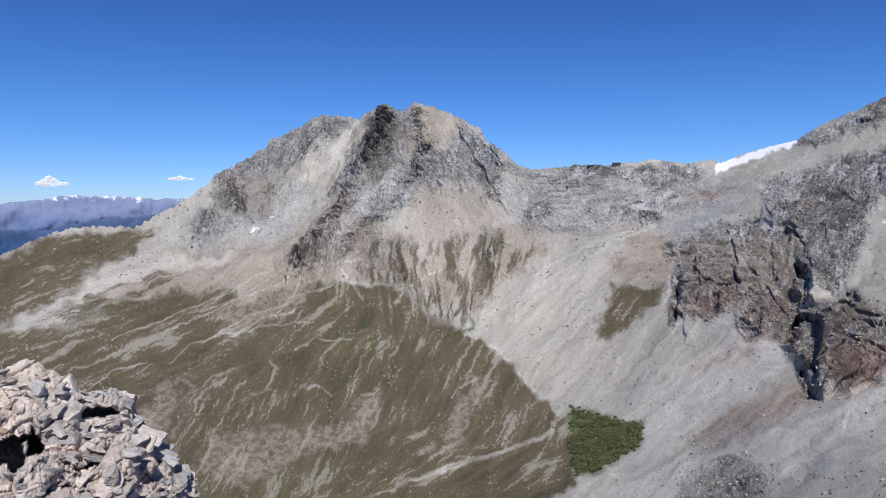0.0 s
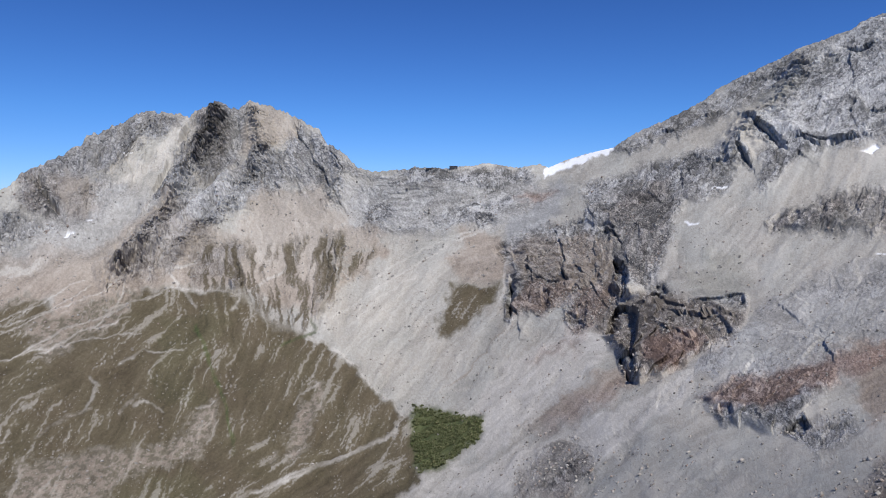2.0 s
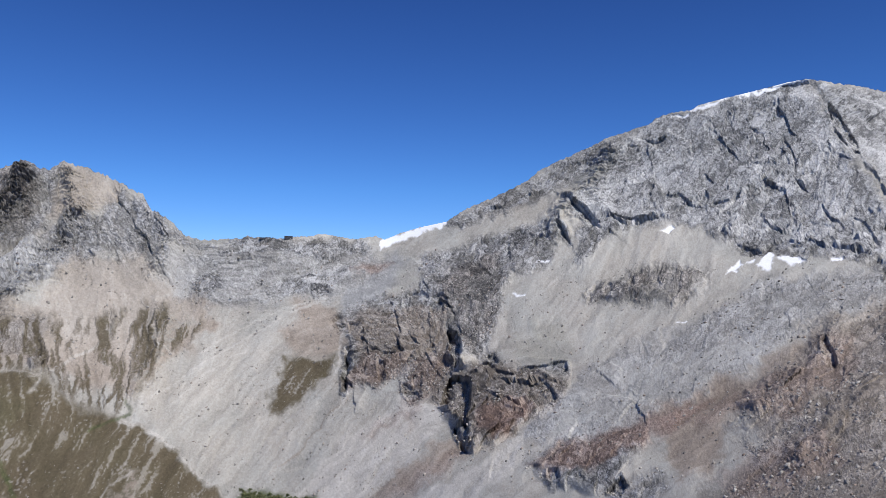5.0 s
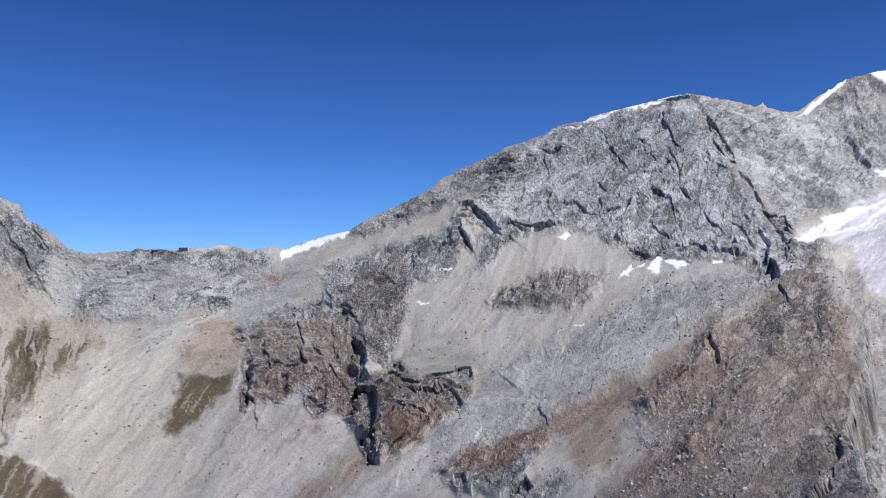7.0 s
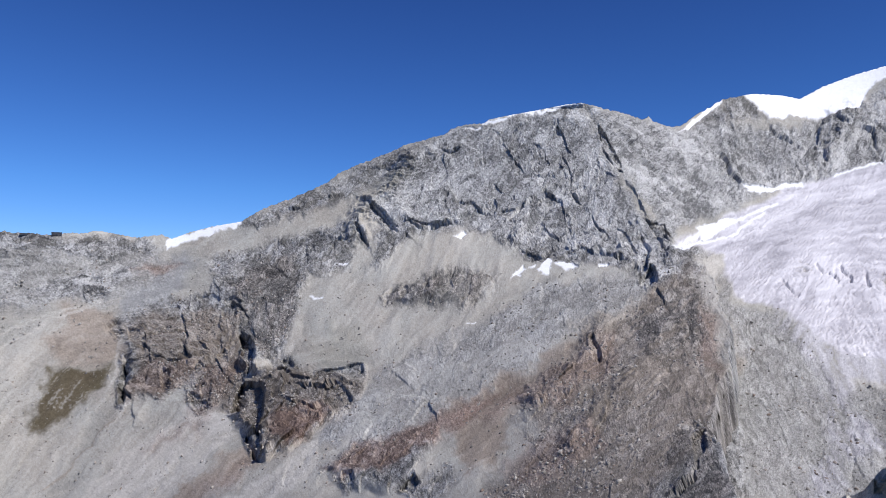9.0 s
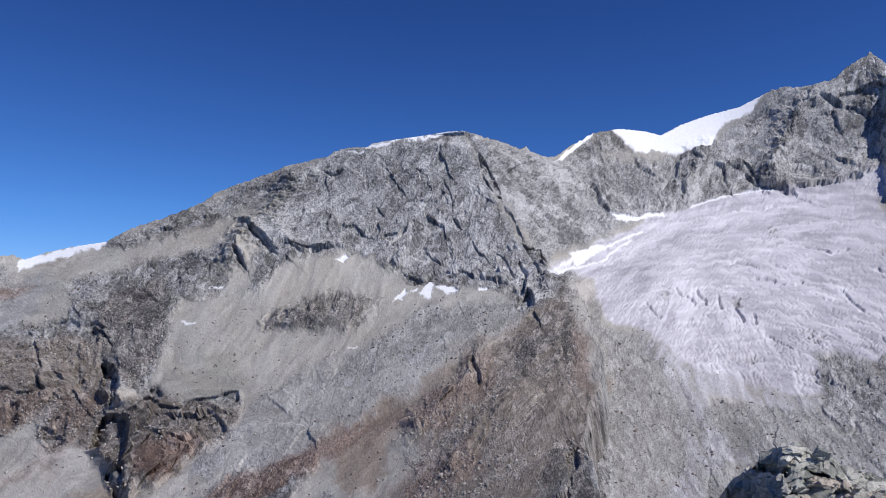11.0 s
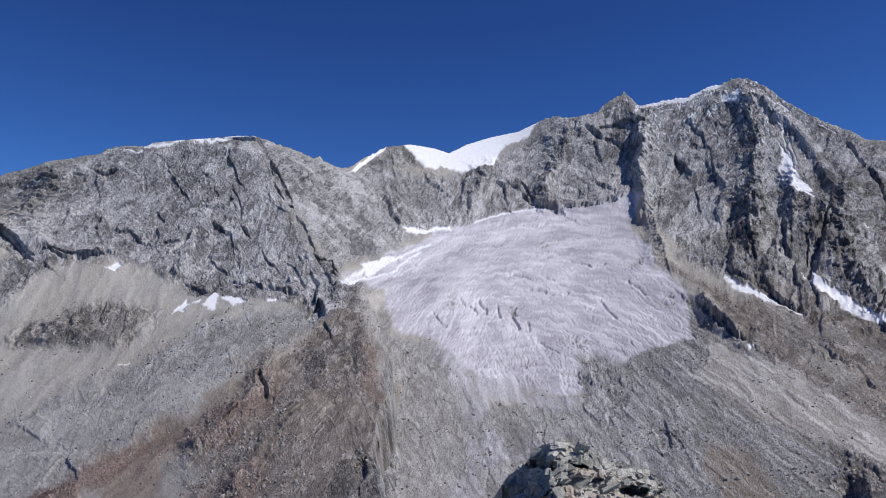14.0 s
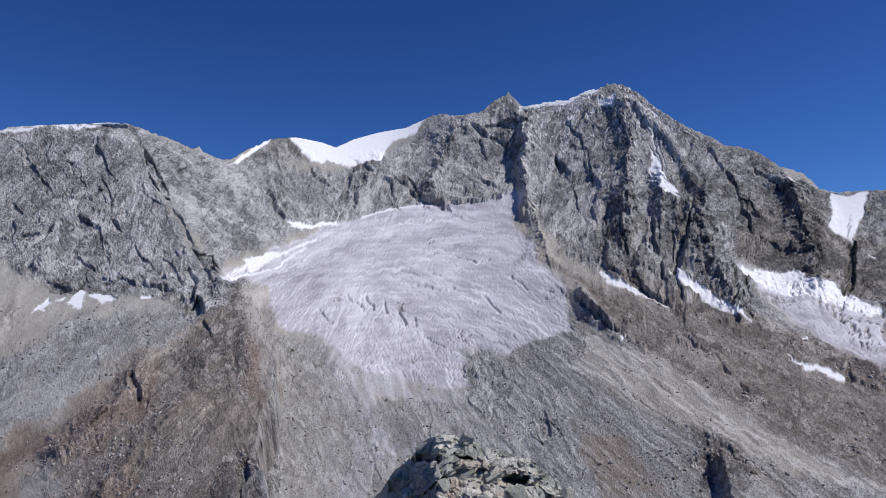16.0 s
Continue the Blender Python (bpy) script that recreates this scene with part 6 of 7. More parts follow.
def middles(az, el, rows, cols):
    """Bearing and height of each quad's middle."""
    ca = np.full((rows - 1, cols - 1), 999.0)
    ce = ca.copy()
    r, c = az.shape
    ca[:r - 1, :c - 1] = (az[:-1, :-1] + az[1:, 1:]) / 2
    ce[:r - 1, :c - 1] = (el[:-1, :-1] + el[1:, 1:]) / 2
    for m_ in (ca, ce):
        m_[r - 1:, :c - 1] = m_[r - 2, :c - 1]
        m_[:, c - 1:] = m_[:, c - 2:c - 1]
    return ca, ce


# the large bodies of land: name, label, category, outline
LEFT_LAND = [
    ("mountain", "grey-brown rocky mountain massif with scree gullies", "mountain",
     [(-25, -3), (-18, -4), (-10, -5.5), (-2, -4), (6, -2), (7.3, 1), (7.3, 12), (-25, 12)]),
    ("rocky_ridge", "low grey rock ridge closing the head of the valley", "ridge",
     [(7.3, 1), (6, -2), (14, -1.5), (20, -0.5), (22.5, 2), (22, 8), (7.3, 8)]),
    ("mountain", "pale grey slabby rock peak with dark cracks", "mountain",
     [(27, 4), (35, 3.5), (44, 3.5), (50, 2), (56, 1), (62, 0), (70, 2), (70, 20), (26, 20), (24, 6)]),
    ("moraine_ridge", "brown rubble ridge of stones and red earth", "ridge",
     [(45, -10), (52, -4.5), (58, -0.5), (62, 2), (72, 2), (72, -80), (48, -80), (44, -18)]),
]
RIGHT_LAND = [
    ("mountain", "jagged grey rock summit streaked with fresh snow", "mountain",
     [(54, 20), (54, 3), (60, 3), (66, 6), (74, 8.5), (86, 10), (90, 5), (98, 1.5), (104, 0), (113, 3), (130, 3), (130, 30), (54, 30)]),
]


def pieces(side_name, side_label, category, az, el, p, n, cover, lands):
    """Cuts one sheet of land into its bodies, its crags, its snow and its ice, each an object."""
    rows, cols = p.shape[:2]
    ca, ce = middles(az, el, rows, cols)
    which = np.zeros(ca.shape, int)
    info = [(side_name, side_label, category, "structure", None)]

    def add(mask, *entry):
        if mask.sum() < 12:
            return
        which[mask] = len(info)
        info.append(entry)

    def banded(mask, step, name, home):
        """Every other bed of the rock is a part of its own."""
        beds = np.floor((ce + 0.1 * ca) / step).astype(int)
        for k in np.unique(beds[mask]):
            bed = mask & (beds == k)
            run = np.flatnonzero(bed.any(0))
            for cols_ in np.split(run, np.flatnonzero(np.diff(run) > 1) + 1) if k % 2 else ():
                part_ = np.zeros(bed.shape, bool)
                part_[:, cols_] = bed[:, cols_]
                add(part_, name, "", "", "", home)
    body = np.full(ca.shape, -1)
    for k, (nm, lb, ct, poly) in enumerate(lands):
        mask = inside(ca, ce, poly) > 0
        body[mask] = len(info)
        add(mask, nm, lb, ct, "", None)
        if nm == "rocky_ridge":
            banded(mask, 1.0, "rock_band", len(info) - 1)
        if nm == "moraine_ridge":
            add(mask & (inside(ca, ce, [(53, -4.8), (58, -1.0), (63, 1.0), (63, -6), (58, -9), (50, -11)]) > 0), "upper_flank", "brown rubble flank", "", "", len(info) - 1)
            add(mask & (ca > 64) & (ca < 72), "crest", "pale stony crest", "", "", len(info) - 2)
    turf = cover["grass"][:-1, :-1] > 0.45
    add(turf & (which == 0) & (ca < 12), "meadow", "brown alpine turf with pale runnels of stones", "meadow", "structure", None)
    for high, width, poly in CRAGS:
        mask = inside(ca, ce, poly) > 0
        home = int(np.median(body[mask])) if mask.any() else -1
        if home > 0:
            add(mask, "buttress", "dark rock buttress", "", "", home)
        else:
            add(mask, "crag", "dark broken rock crag standing out of the scree", "crag", "", None)
            banded(mask, 0.9, "rock_ledge", len(info) - 1)
    snow, ice = cover["snow"][:-1, :-1] > 0.5, cover["ice"][:-1, :-1] > 0.4
    for kind, poly in COVERS:
        if kind == "ice":
            add((inside(ca, ce, poly) > -0.8) & ice, "glacier", "pale crevassed glacier below a rock wall", "glacier", "", None)
            home = len(info) - 1
            add((inside(ca, ce, poly) > -0.8) & ice & (ca > 70) & (ca < 83) & (ce < 0.5) & (ce > -2.2), "crevasse_field", "ice broken by crevasses", "", "", home)
            add((inside(ca, ce, poly) > -0.8) & ice & (ca < 90) & (ce <= -2.2), "ice_tongue", "grey dirty ice", "", "", home)
    for kind, poly in COVERS:
        if kind == "snow":
            mask = (inside(ca, ce, poly) > -0.4) & snow
            home = int(np.median(body[mask])) if mask.any() else -1
            if home > 0 and np.median(ce[mask]) > 8:
                add(mask, "snow_cap", "white snow", "", "", home)
            else:
                add(mask, "snow_patch", "small white patch of old snow among rocks", "snow", "", None)
    made = []
    for k, (nm, lb, ct, kd, home) in enumerate(info):
        mask = which == k
        if not mask.any():
            made.append(None)
            continue
        ob = land_piece(nm, p, n, cover, mask)
        if home:
            ob.parent = made[home]
            if lb:
                tagged(ob, lb)
        else:
            tagged(ob, lb, ct, "old snow" if nm == "snow_patch" else "", kd)
        made.append(ob)


def build_land():
    """Both sheets of land; returns the points, bearings, heights and covers of each, for what stands on them."""
    az, el, d = sheet(SKY_LEFT + SKY_MIDDLE, HEIGHTS_LEFT, REACH_LEFT, -44.0, 66.5, 1560, 470, -25.6, EDGE, 1)
    p, n, cover = closed_sheet(az, el, d, 1, (0.5, -0.6, 0.55), True)
    pieces("ground", "valley sides of grey scree fans and broken rock", "ground", az, el, p, n, cover, LEFT_LAND)
    left = (p[:az.shape[0], :az.shape[1]], az, el, d, cover, n)
    az, el, d = sheet(SKY_RIGHT + SKY_SUMMIT, HEIGHTS_RIGHT, REACH_RIGHT, 54.0, 124.0, 1000, 440, -20.0, None, 5)
    p, n, cover = closed_sheet(az, el, d, 5, (0.1, -0.8, 0.5))
    pieces("slope", "bare ice-worn rock slope strewn with grey and tan rubble", "slope", az, el, p, n, cover, RIGHT_LAND)
    return left, (p[:az.shape[0], :az.shape[1]], az, el, d, cover, n)


LEFT, RIGHT = build_land()


# ---------------------------------------------------------------- wide ground, distance
def plain_material(name, stops, scale, rough=0.95, relief=0.0, scale2=None):
    m, t, b = nodes_of(name, rough)
    pos = t.nodes.new("ShaderNodeTexCoord").outputs["Object"]
    one = noise_node(t, pos, scale, 8, 0.7)
    two = noise_node(t, pos, scale2 or scale * 7, 8, 0.75)
    both = maths(t, "ADD", maths(t, "MULTIPLY", one, 0.55), maths(t, "MULTIPLY", two, 0.45))
    t.links.new(ramp(t, both, stops), b.inputs["Base Color"])
    if relief:
        bump(t, b, both, 0.8, relief)
    return m


def grid_mesh(name, p, material, wrap=False, smooth_faces=True):
    """A mesh from a grid of points (rows, columns, 3)."""
    rows, cols = p.shape[:2]
    r, c = np.mgrid[0:rows - 1, 0:cols if wrap else cols - 1]
    c2 = (c + 1) % cols
    quads = np.stack([r * cols + c, r * cols + c2, (r + 1) * cols + c2, (r + 1) * cols + c], -1).reshape(-1, 4)
    me = bpy.data.meshes.new(name)
    me.from_pydata(p.reshape(-1, 3).tolist(), [], quads.tolist())
    if smooth_faces:
        me.polygons.foreach_set("use_smooth", np.ones(len(quads), bool))
    me.materials.append(material)
    me.update()
    return new(name, me)


def wide_ground():
    az = np.radians(np.arange(0, 360, 1.5))
    r = np.array([14, 30, 60, 120, 250, 450, 700, 1000, 1500, 2200, 3000, 4000, 4950.0])
    z = np.maximum(-22 - 0.92 * (r - 14), -640)
    p = np.stack([np.sin(az)[None, :] * r[:, None], np.cos(az)[None, :] * r[:, None], np.repeat(z[:, None], len(az), 1)], -1)
    p[..., 2] += fbm(p, 500.0, 4, 200) * np.minimum(r * 0.06, 60)[:, None]
    ob = grid_mesh("ground", p, plain_material("far_valley", [(0.35, (0.05, 0.07, 0.05)), (0.65, (0.13, 0.13, 0.09))], 0.01), True)
    tagged(ob, "wide valley floor far below, hazy turf and woods", "ground", kind="structure")


def far_range():
    """Distant ranges beyond the valley, their distance haze painted in as blue colour."""
    line_far = [(-52, -0.6), (-34.8, -0.8), (-32.9, -0.4), (-30.8, -0.2), (-28.8, 0.2), (-27.6, 0.2), (-25.7, 0.1), (-23.7, 0.1), (-22.5, -0.1), (-20.9, 0.0), (-18.4, -0.4), (-10, -1)]
    line_low = [(-52, -2.0), (-33, -2.2), (-30, -2.3), (-27, -1.6), (-24, -1.4), (-21, -1.0), (-10, -1.5)]
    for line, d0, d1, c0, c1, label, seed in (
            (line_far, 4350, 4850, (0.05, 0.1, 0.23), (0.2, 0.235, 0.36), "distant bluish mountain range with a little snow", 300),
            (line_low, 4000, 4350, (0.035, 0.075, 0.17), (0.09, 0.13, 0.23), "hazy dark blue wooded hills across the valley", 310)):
        az = np.linspace(-52, -10, 380)
        x, y = np.array(line).T
        top = np.interp(az, x, y) + 0.22 * (ridged(np.stack([az * 1.3, az * 0, az * 0], 1), 1.0, 5, seed) - 0.45)
        v = np.linspace(0, 1, 44)
        el = -8.5 + (top[None, :] + 8.5) * v[:, None]
        a2 = np.broadcast_to(az, el.shape)
        d = d0 + (d1 - d0) * v[:, None] ** 0.8 + 0 * el
        p = to_xyz(a2, el, d)
        d = d + (ridged(p * (1, 1, 1.4), 420.0, 6, seed + 5) - 0.4) * -110 * np.minimum(1, (1 - v[:, None]) * 6 + 0.15)
        p = to_xyz(a2, el, d)
        lo = p[-1:].copy()
        lo[..., 2] -= 120
        p = np.concatenate([p, lo * (1.02, 1.02, 1)])
        m, t, b = nodes_of("painted_haze_blue", 1.0)
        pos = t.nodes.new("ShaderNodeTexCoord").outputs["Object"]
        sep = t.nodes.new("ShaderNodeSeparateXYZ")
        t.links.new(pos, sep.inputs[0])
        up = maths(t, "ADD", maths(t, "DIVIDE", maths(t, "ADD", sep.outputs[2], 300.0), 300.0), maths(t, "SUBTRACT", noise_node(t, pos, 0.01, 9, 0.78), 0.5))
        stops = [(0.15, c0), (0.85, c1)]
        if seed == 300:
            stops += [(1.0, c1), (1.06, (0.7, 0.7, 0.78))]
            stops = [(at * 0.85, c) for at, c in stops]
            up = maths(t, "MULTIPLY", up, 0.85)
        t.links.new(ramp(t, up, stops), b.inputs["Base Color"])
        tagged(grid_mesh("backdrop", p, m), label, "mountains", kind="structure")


def clouds():
    m, t, b = nodes_of("cloud_white", 1.0)
    b.inputs["Base Color"].default_value = (0.9, 0.86, 0.88, 1)
    # a faint glow is added in place of sunlight scattered within the cloud
    b.inputs["Emission Color"].default_value, b.inputs["Emission Strength"].default_value = (0.86, 0.86, 0.96, 1), 0.6
    thin, veil = t.nodes.new("ShaderNodeBsdfTransparent"), node(t, "ShaderNodeMixShader", Fac=0.86)
    t.links.new(b.outputs[0], veil.inputs[1])
    t.links.new(thin.outputs[0], veil.inputs[2])
    t.links.new(veil.outputs[0], t.nodes["Material Output"].inputs["Surface"])
    rng = random.Random(7)
    for az0, el0, wide, high, count in ((-29.6, 1.0, 1.35, 0.85, 240), (-20.8, 1.5, 1.2, 0.32, 120)):
        bm = bmesh.new()
        for k in range(count):
            u = rng.uniform(-0.75, 0.75)
            hump = max(0.3, (1 - u * u) * (0.65 + 0.35 * math.sin(5 * u + 2.4)))
            az_, el_ = az0 + u * wide, el0 + rng.uniform(-0.15, 0.75) * high * hump
            r = rng.uniform(4, 11) * (0.45 + 0.6 * hump)
            x, y, z = to_xyz(np.array(az_), np.array(el_), np.array(4880 + rng.uniform(-15, 15)))
            bmesh.ops.create_icosphere(bm, subdivisions=2, radius=r, matrix=Matrix.Translation((x, y, z)) @ Matrix.Diagonal((1.5, 1.5, 0.75, 1)))
        for vert in bm.verts:
            vert.co += noise.noise_vector(vert.co / 9.0) * 3.5
        me = bpy.data.meshes.new("cloud")
        bm.to_mesh(me)
        bm.free()
        me.polygons.foreach_set("use_smooth", np.ones(len(me.polygons), bool))
        me.materials.append(m)
        tagged(new("cloud", me), "small flat white cloud over the far range", "cloud", "clouds")


wide_ground()
far_range()
clouds()


# ---------------------------------------------------------------- hut on the ridge
def part(name, bm, material, parent, label=""):
    me = bpy.data.meshes.new(name)
    bm.to_mesh(me)
    bm.free()
    me.materials.append(material)
    ob = new(name, me)
    ob.parent = parent
    return tagged(ob, label)


def box(bm, x0, x1, y0, y1, z0, z1):
    return bmesh.ops.create_cube(bm, size=1.0, matrix=Matrix.Translation(((x0 + x1) / 2, (y0 + y1) / 2, (z0 + z1) / 2)) @ Matrix.Diagonal((x1 - x0, y1 - y0, z1 - z0, 1)))


def one_box(*sizes):
    bm = bmesh.new()
    box(bm, *sizes)
    return bm


def land_at(side, az_, el_):
    """The place on the land seen in that direction from the summit."""
    p, az, el = side[0], side[1], side[2]
    k = np.argmin((az - az_) ** 2 + (el - el_) ** 2)
    return Vector(p.reshape(-1, 3)[k])


def hut():
    wood = plain_material("dark_boards", [(0.35, (0.03, 0.032, 0.04)), (0.65, (0.08, 0.08, 0.09))], 0.4)
    sheet_metal = plain_material("roof_metal", [(0.35, (0.05, 0.055, 0.07)), (0.65, (0.1, 0.105, 0.12))], 0.3, 0.5)
    glass = plain_material("window_glass", [(0.3, (0.02, 0.03, 0.04)), (0.7, (0.05, 0.06, 0.08))], 0.5, 0.1)
    root = tagged(new("mountain_hut"), "dark low mountain hut with a flat roof on the ridge", "hut")
    foot = land_at(LEFT, 14.15, 2.75)
    root.matrix_world = pose(foot.x, foot.y, foot.z - 1.5, 0, 0, -14)
    part("wall", one_box(-10, 10, -4, 4, -1, 5.6), wood, root)
    part("roof", one_box(-10.6, 10.6, -4.6, 4.6, 5.6, 6.2), sheet_metal, root, "dark sheet metal roof")
    for x in (-8, -4.5, 4.5, 8):
        part("window", one_box(x - 0.7, x + 0.7, -4.12, -3.9, 2.2, 3.6), glass, root)
    part("door", one_box(-0.6, 0.6, -4.1, -3.9, -0.2, 2.2), glass, root)
    shed = tagged(new("shed"), "small dark flat-roofed shed on the ridge", "shed")
    foot = land_at(LEFT, 12.3, 2.7)
    shed.matrix_world = pose(foot.x, foot.y, foot.z - 1.8, 0, 0, -10)
    part("wall", one_box(-14, 14, -3, 3, -1, 2.6), wood, shed)
    part("roof", one_box(-14.4, 14.4, -3.4, 3.4, 2.6, 3.0), sheet_metal, shed)


hut()


# ---------------------------------------------------------------- loose stones, scrub
def rock_shapes(count, seed, flat=0.6, points=13):
    """Angular stones of about unit size: vertices and triangles."""
    made = []
    rng = random.Random(seed)
    for _ in range(count):
        bm = bmesh.new()
        for _ in range(points):
            v = Vector((rng.gauss(0, 1), rng.gauss(0, 1), rng.gauss(0, 1))).normalized() * rng.uniform(0.75, 1.0)
            bm.verts.new((v.x, v.y * rng.uniform(0.7, 1), v.z * flat))
        out = bmesh.ops.convex_hull(bm, input=bm.verts)
        bmesh.ops.delete(bm, geom=list({g for g in out["geom_interior"] + out["geom_unused"] if isinstance(g, bmesh.types.BMVert)}), context="VERTS")
        bmesh.ops.triangulate(bm, faces=bm.faces)
        bm.verts.index_update()
        made.append((np.array([v.co[:] for v in bm.verts]), np.array([[v.index for v in f.verts] for f in bm.faces])))
        bm.free()
    return made


def strewn(name, places, sizes, shapes, material, seed, upright=False):
    """Many small stones or leaf clumps in one mesh."""
    rng = np.random.default_rng(seed)
    verts, faces, start = [], [], 0
    pick = rng.integers(0, len(shapes), len(places))
    turn = rng.uniform(0, 6.283, (len(places), 3)) * ((0.1, 0.1, 1) if upright else (1, 1, 1))
    for k in range(len(places)):
        v, f = shapes[pick[k]]
        m = np.array(Euler(turn[k]).to_matrix())
        verts.append(v @ m.T * sizes[k] + places[k])
        faces.append(f + start)
        start += len(v)
    verts, faces = np.concatenate(verts), np.concatenate(faces)
    me = bpy.data.meshes.new(name)
    me.vertices.add(len(verts))
    me.vertices.foreach_set("co", verts.astype(np.float32).ravel())
    me.loops.add(faces.size)
    me.loops.foreach_set("vertex_index", faces.astype(np.int32).ravel())
    me.polygons.add(len(faces))
    me.polygons.foreach_set("loop_start", np.arange(0, faces.size, 3, dtype=np.int32))
    me.update(calc_edges=True)
    me.materials.append(material)
    return new(name, me)


def stone_material(name, tones, island=True, scale=3.0, relief=0.05, lichen=0.0):
    m, t, b = nodes_of(name, 0.9)
    pos = t.nodes.new("ShaderNodeTexCoord").outputs["Object"]
    if island is None:
        vo = node(t, "ShaderNodeTexVoronoi", Scale=2.4)
        t.links.new(pos, vo.inputs["Vector"])
        part_ = t.nodes.new("ShaderNodeSeparateColor")
        t.links.new(vo.outputs["Color"], part_.inputs[0])
        pick = part_.outputs[0]
    elif island:
        pick = t.nodes.new("ShaderNodeNewGeometry").outputs["Random Per Island"]
    else:
        pick = t.nodes.new("ShaderNodeObjectInfo").outputs["Random"]
    tone = ramp(t, pick, tones)
    fine = noise_node(t, pos, scale, 9, 0.72)
    speck = noise_node(t, pos, scale * 6, 6, 0.7)
    both = maths(t, "ADD", maths(t, "MULTIPLY", fine, 0.6), maths(t, "MULTIPLY", speck, 0.4))
    col = mix(t, 1.0, tone, ramp(t, both, [(0.34, (0.35, 0.34, 0.33)), (0.5, (0.95, 0.94, 0.93)), (0.66, (1.4, 1.38, 1.35))]), "MULTIPLY")
    if lichen:
        spots = noise_node(t, pos, scale * 0.7, 6, 0.7)
        col = mix(t, ramp(t, spots, [(0.55, (0, 0, 0)), (0.68, (lichen, lichen, lichen))]), col, (0.12, 0.12, 0.06))
    t.links.new(col, b.inputs["Base Color"])
    bump(t, b, both, 0.9, relief)
    return m


GREYS = [(0.0, (0.17, 0.16, 0.15)), (0.4, (0.3, 0.285, 0.265)), (0.7, (0.4, 0.38, 0.355)), (1.0, (0.24, 0.19, 0.16))]


def scatter_on(side, weight, count, seed, low, high):
    p, az, el, d = side[0], side[1], side[2], side[3]
    rng = np.random.default_rng(seed)
    w = (weight * d ** 0.4).ravel()
    k = rng.choice(w.size, count, p=w / w.sum())
    size = low * (high / low) ** (rng.random(count) ** 2.6)
    shift = rng.normal(0, 1, (count, 3)) * (d.ravel()[k] * 0.0008)[:, None] * (1, 1, 0)
    return p.reshape(-1, 3)[k] + shift, size


def loose_stones():
    shapes = rock_shapes(10, 21, 0.65, 9)
    mat = stone_material("rubble", GREYS, True, 0.6, 0.2)
    for side, name, label, seed, count in ((LEFT, "boulder_field", "grey and brown boulders strewn over scree and moraine", 31, 20000),
                                           (RIGHT, "rubble", "loose grey rubble on ice-worn slabs and moraine", 32, 9000)):
        p, az, el, d, cover, n = side
        cov = {k: v[:az.shape[0], :az.shape[1]] for k, v in cover.items()}
        w = (1 - cov["ice"]) * (1 - cov["snow"]) * (1 - 0.9 * cov["grass"]) * smooth(-el, -4, 2) * smooth(d, 60, 120) * (0.2 + cov["dark"] + 0.5 * cov["rock"])
        w *= smooth(fbm(p, 60.0, 3, seed), -0.2, 0.3) * (el > -27.5)
        places, size = scatter_on(side, w, count, seed, 0.3, 2.0)
        size = size * (0.5 + np.linalg.norm(places, axis=1) / 700)
        tagged(strewn(name, places, size, shapes, mat, seed), label, "stones", kind="stuff")
    # pale stones on the turf
    p, az, el, d, cover, n = LEFT
    cov = {k: v[:az.shape[0], :az.shape[1]] for k, v in cover.items()}
    w = cov["grass"] * smooth(fbm(p, 130.0, 4, 77), 0.0, 0.35) * (el > -27.5)
    places, size = scatter_on(LEFT, w, 4000, 33, 0.4, 1.5)
    pale = stone_material("pale_stones", [(0.0, (0.32, 0.3, 0.27)), (1.0, (0.55, 0.52, 0.47))], True, 0.6, 0.2)
    tagged(strewn("stones", places, size, shapes, pale, 33), "pale stones scattered over the brown turf", "stones", kind="stuff")


def scrub():
    """The dark green alder scrub in the valley: low crowns, each of many leaf clumps."""
    leaf = stone_material("alder_leaves", [(0.0, (0.08, 0.1, 0.042)), (0.6, (0.13, 0.145, 0.066)), (1.0, (0.21, 0.21, 0.11))], True, 1.2, 0.3)
    p, az, el, d = LEFT[:4]
    spot = [q for kind, q in COVERS if kind == "green"][0]
    w = smooth(inside(az, el, spot), -0.15, 0.5) * smooth(fbm(p, 25.0, 3, 91), -0.55, 0.1)
    places, size = scatter_on(LEFT, w, 1500, 41, 1.6, 3.4)
    rng = np.random.default_rng(42)
    shapes = []
    for k in range(6):
        vs, fs = [], []
        for j in range(22):
            c = rng.normal(0, 1, 3)
            c = c / np.linalg.norm(c) * rng.uniform(0.5, 1.0) * (1, 1, 0.75) + (0, 0, 0.45)
            tri = rng.normal(0, 0.3, (4, 3)) + c
            vs.append(tri)
            fs.append(np.array([[0, 1, 2], [0, 2, 3], [0, 3, 1], [1, 3, 2]]) + 4 * j)
        shapes.append((np.concatenate(vs), np.concatenate(fs)))
    tagged(strewn("alder_scrub", places, size, shapes, leaf, 43, True), "dense dark green alder scrub beside the stream", "shrubs", kind="stuff")


loose_stones()
scrub()


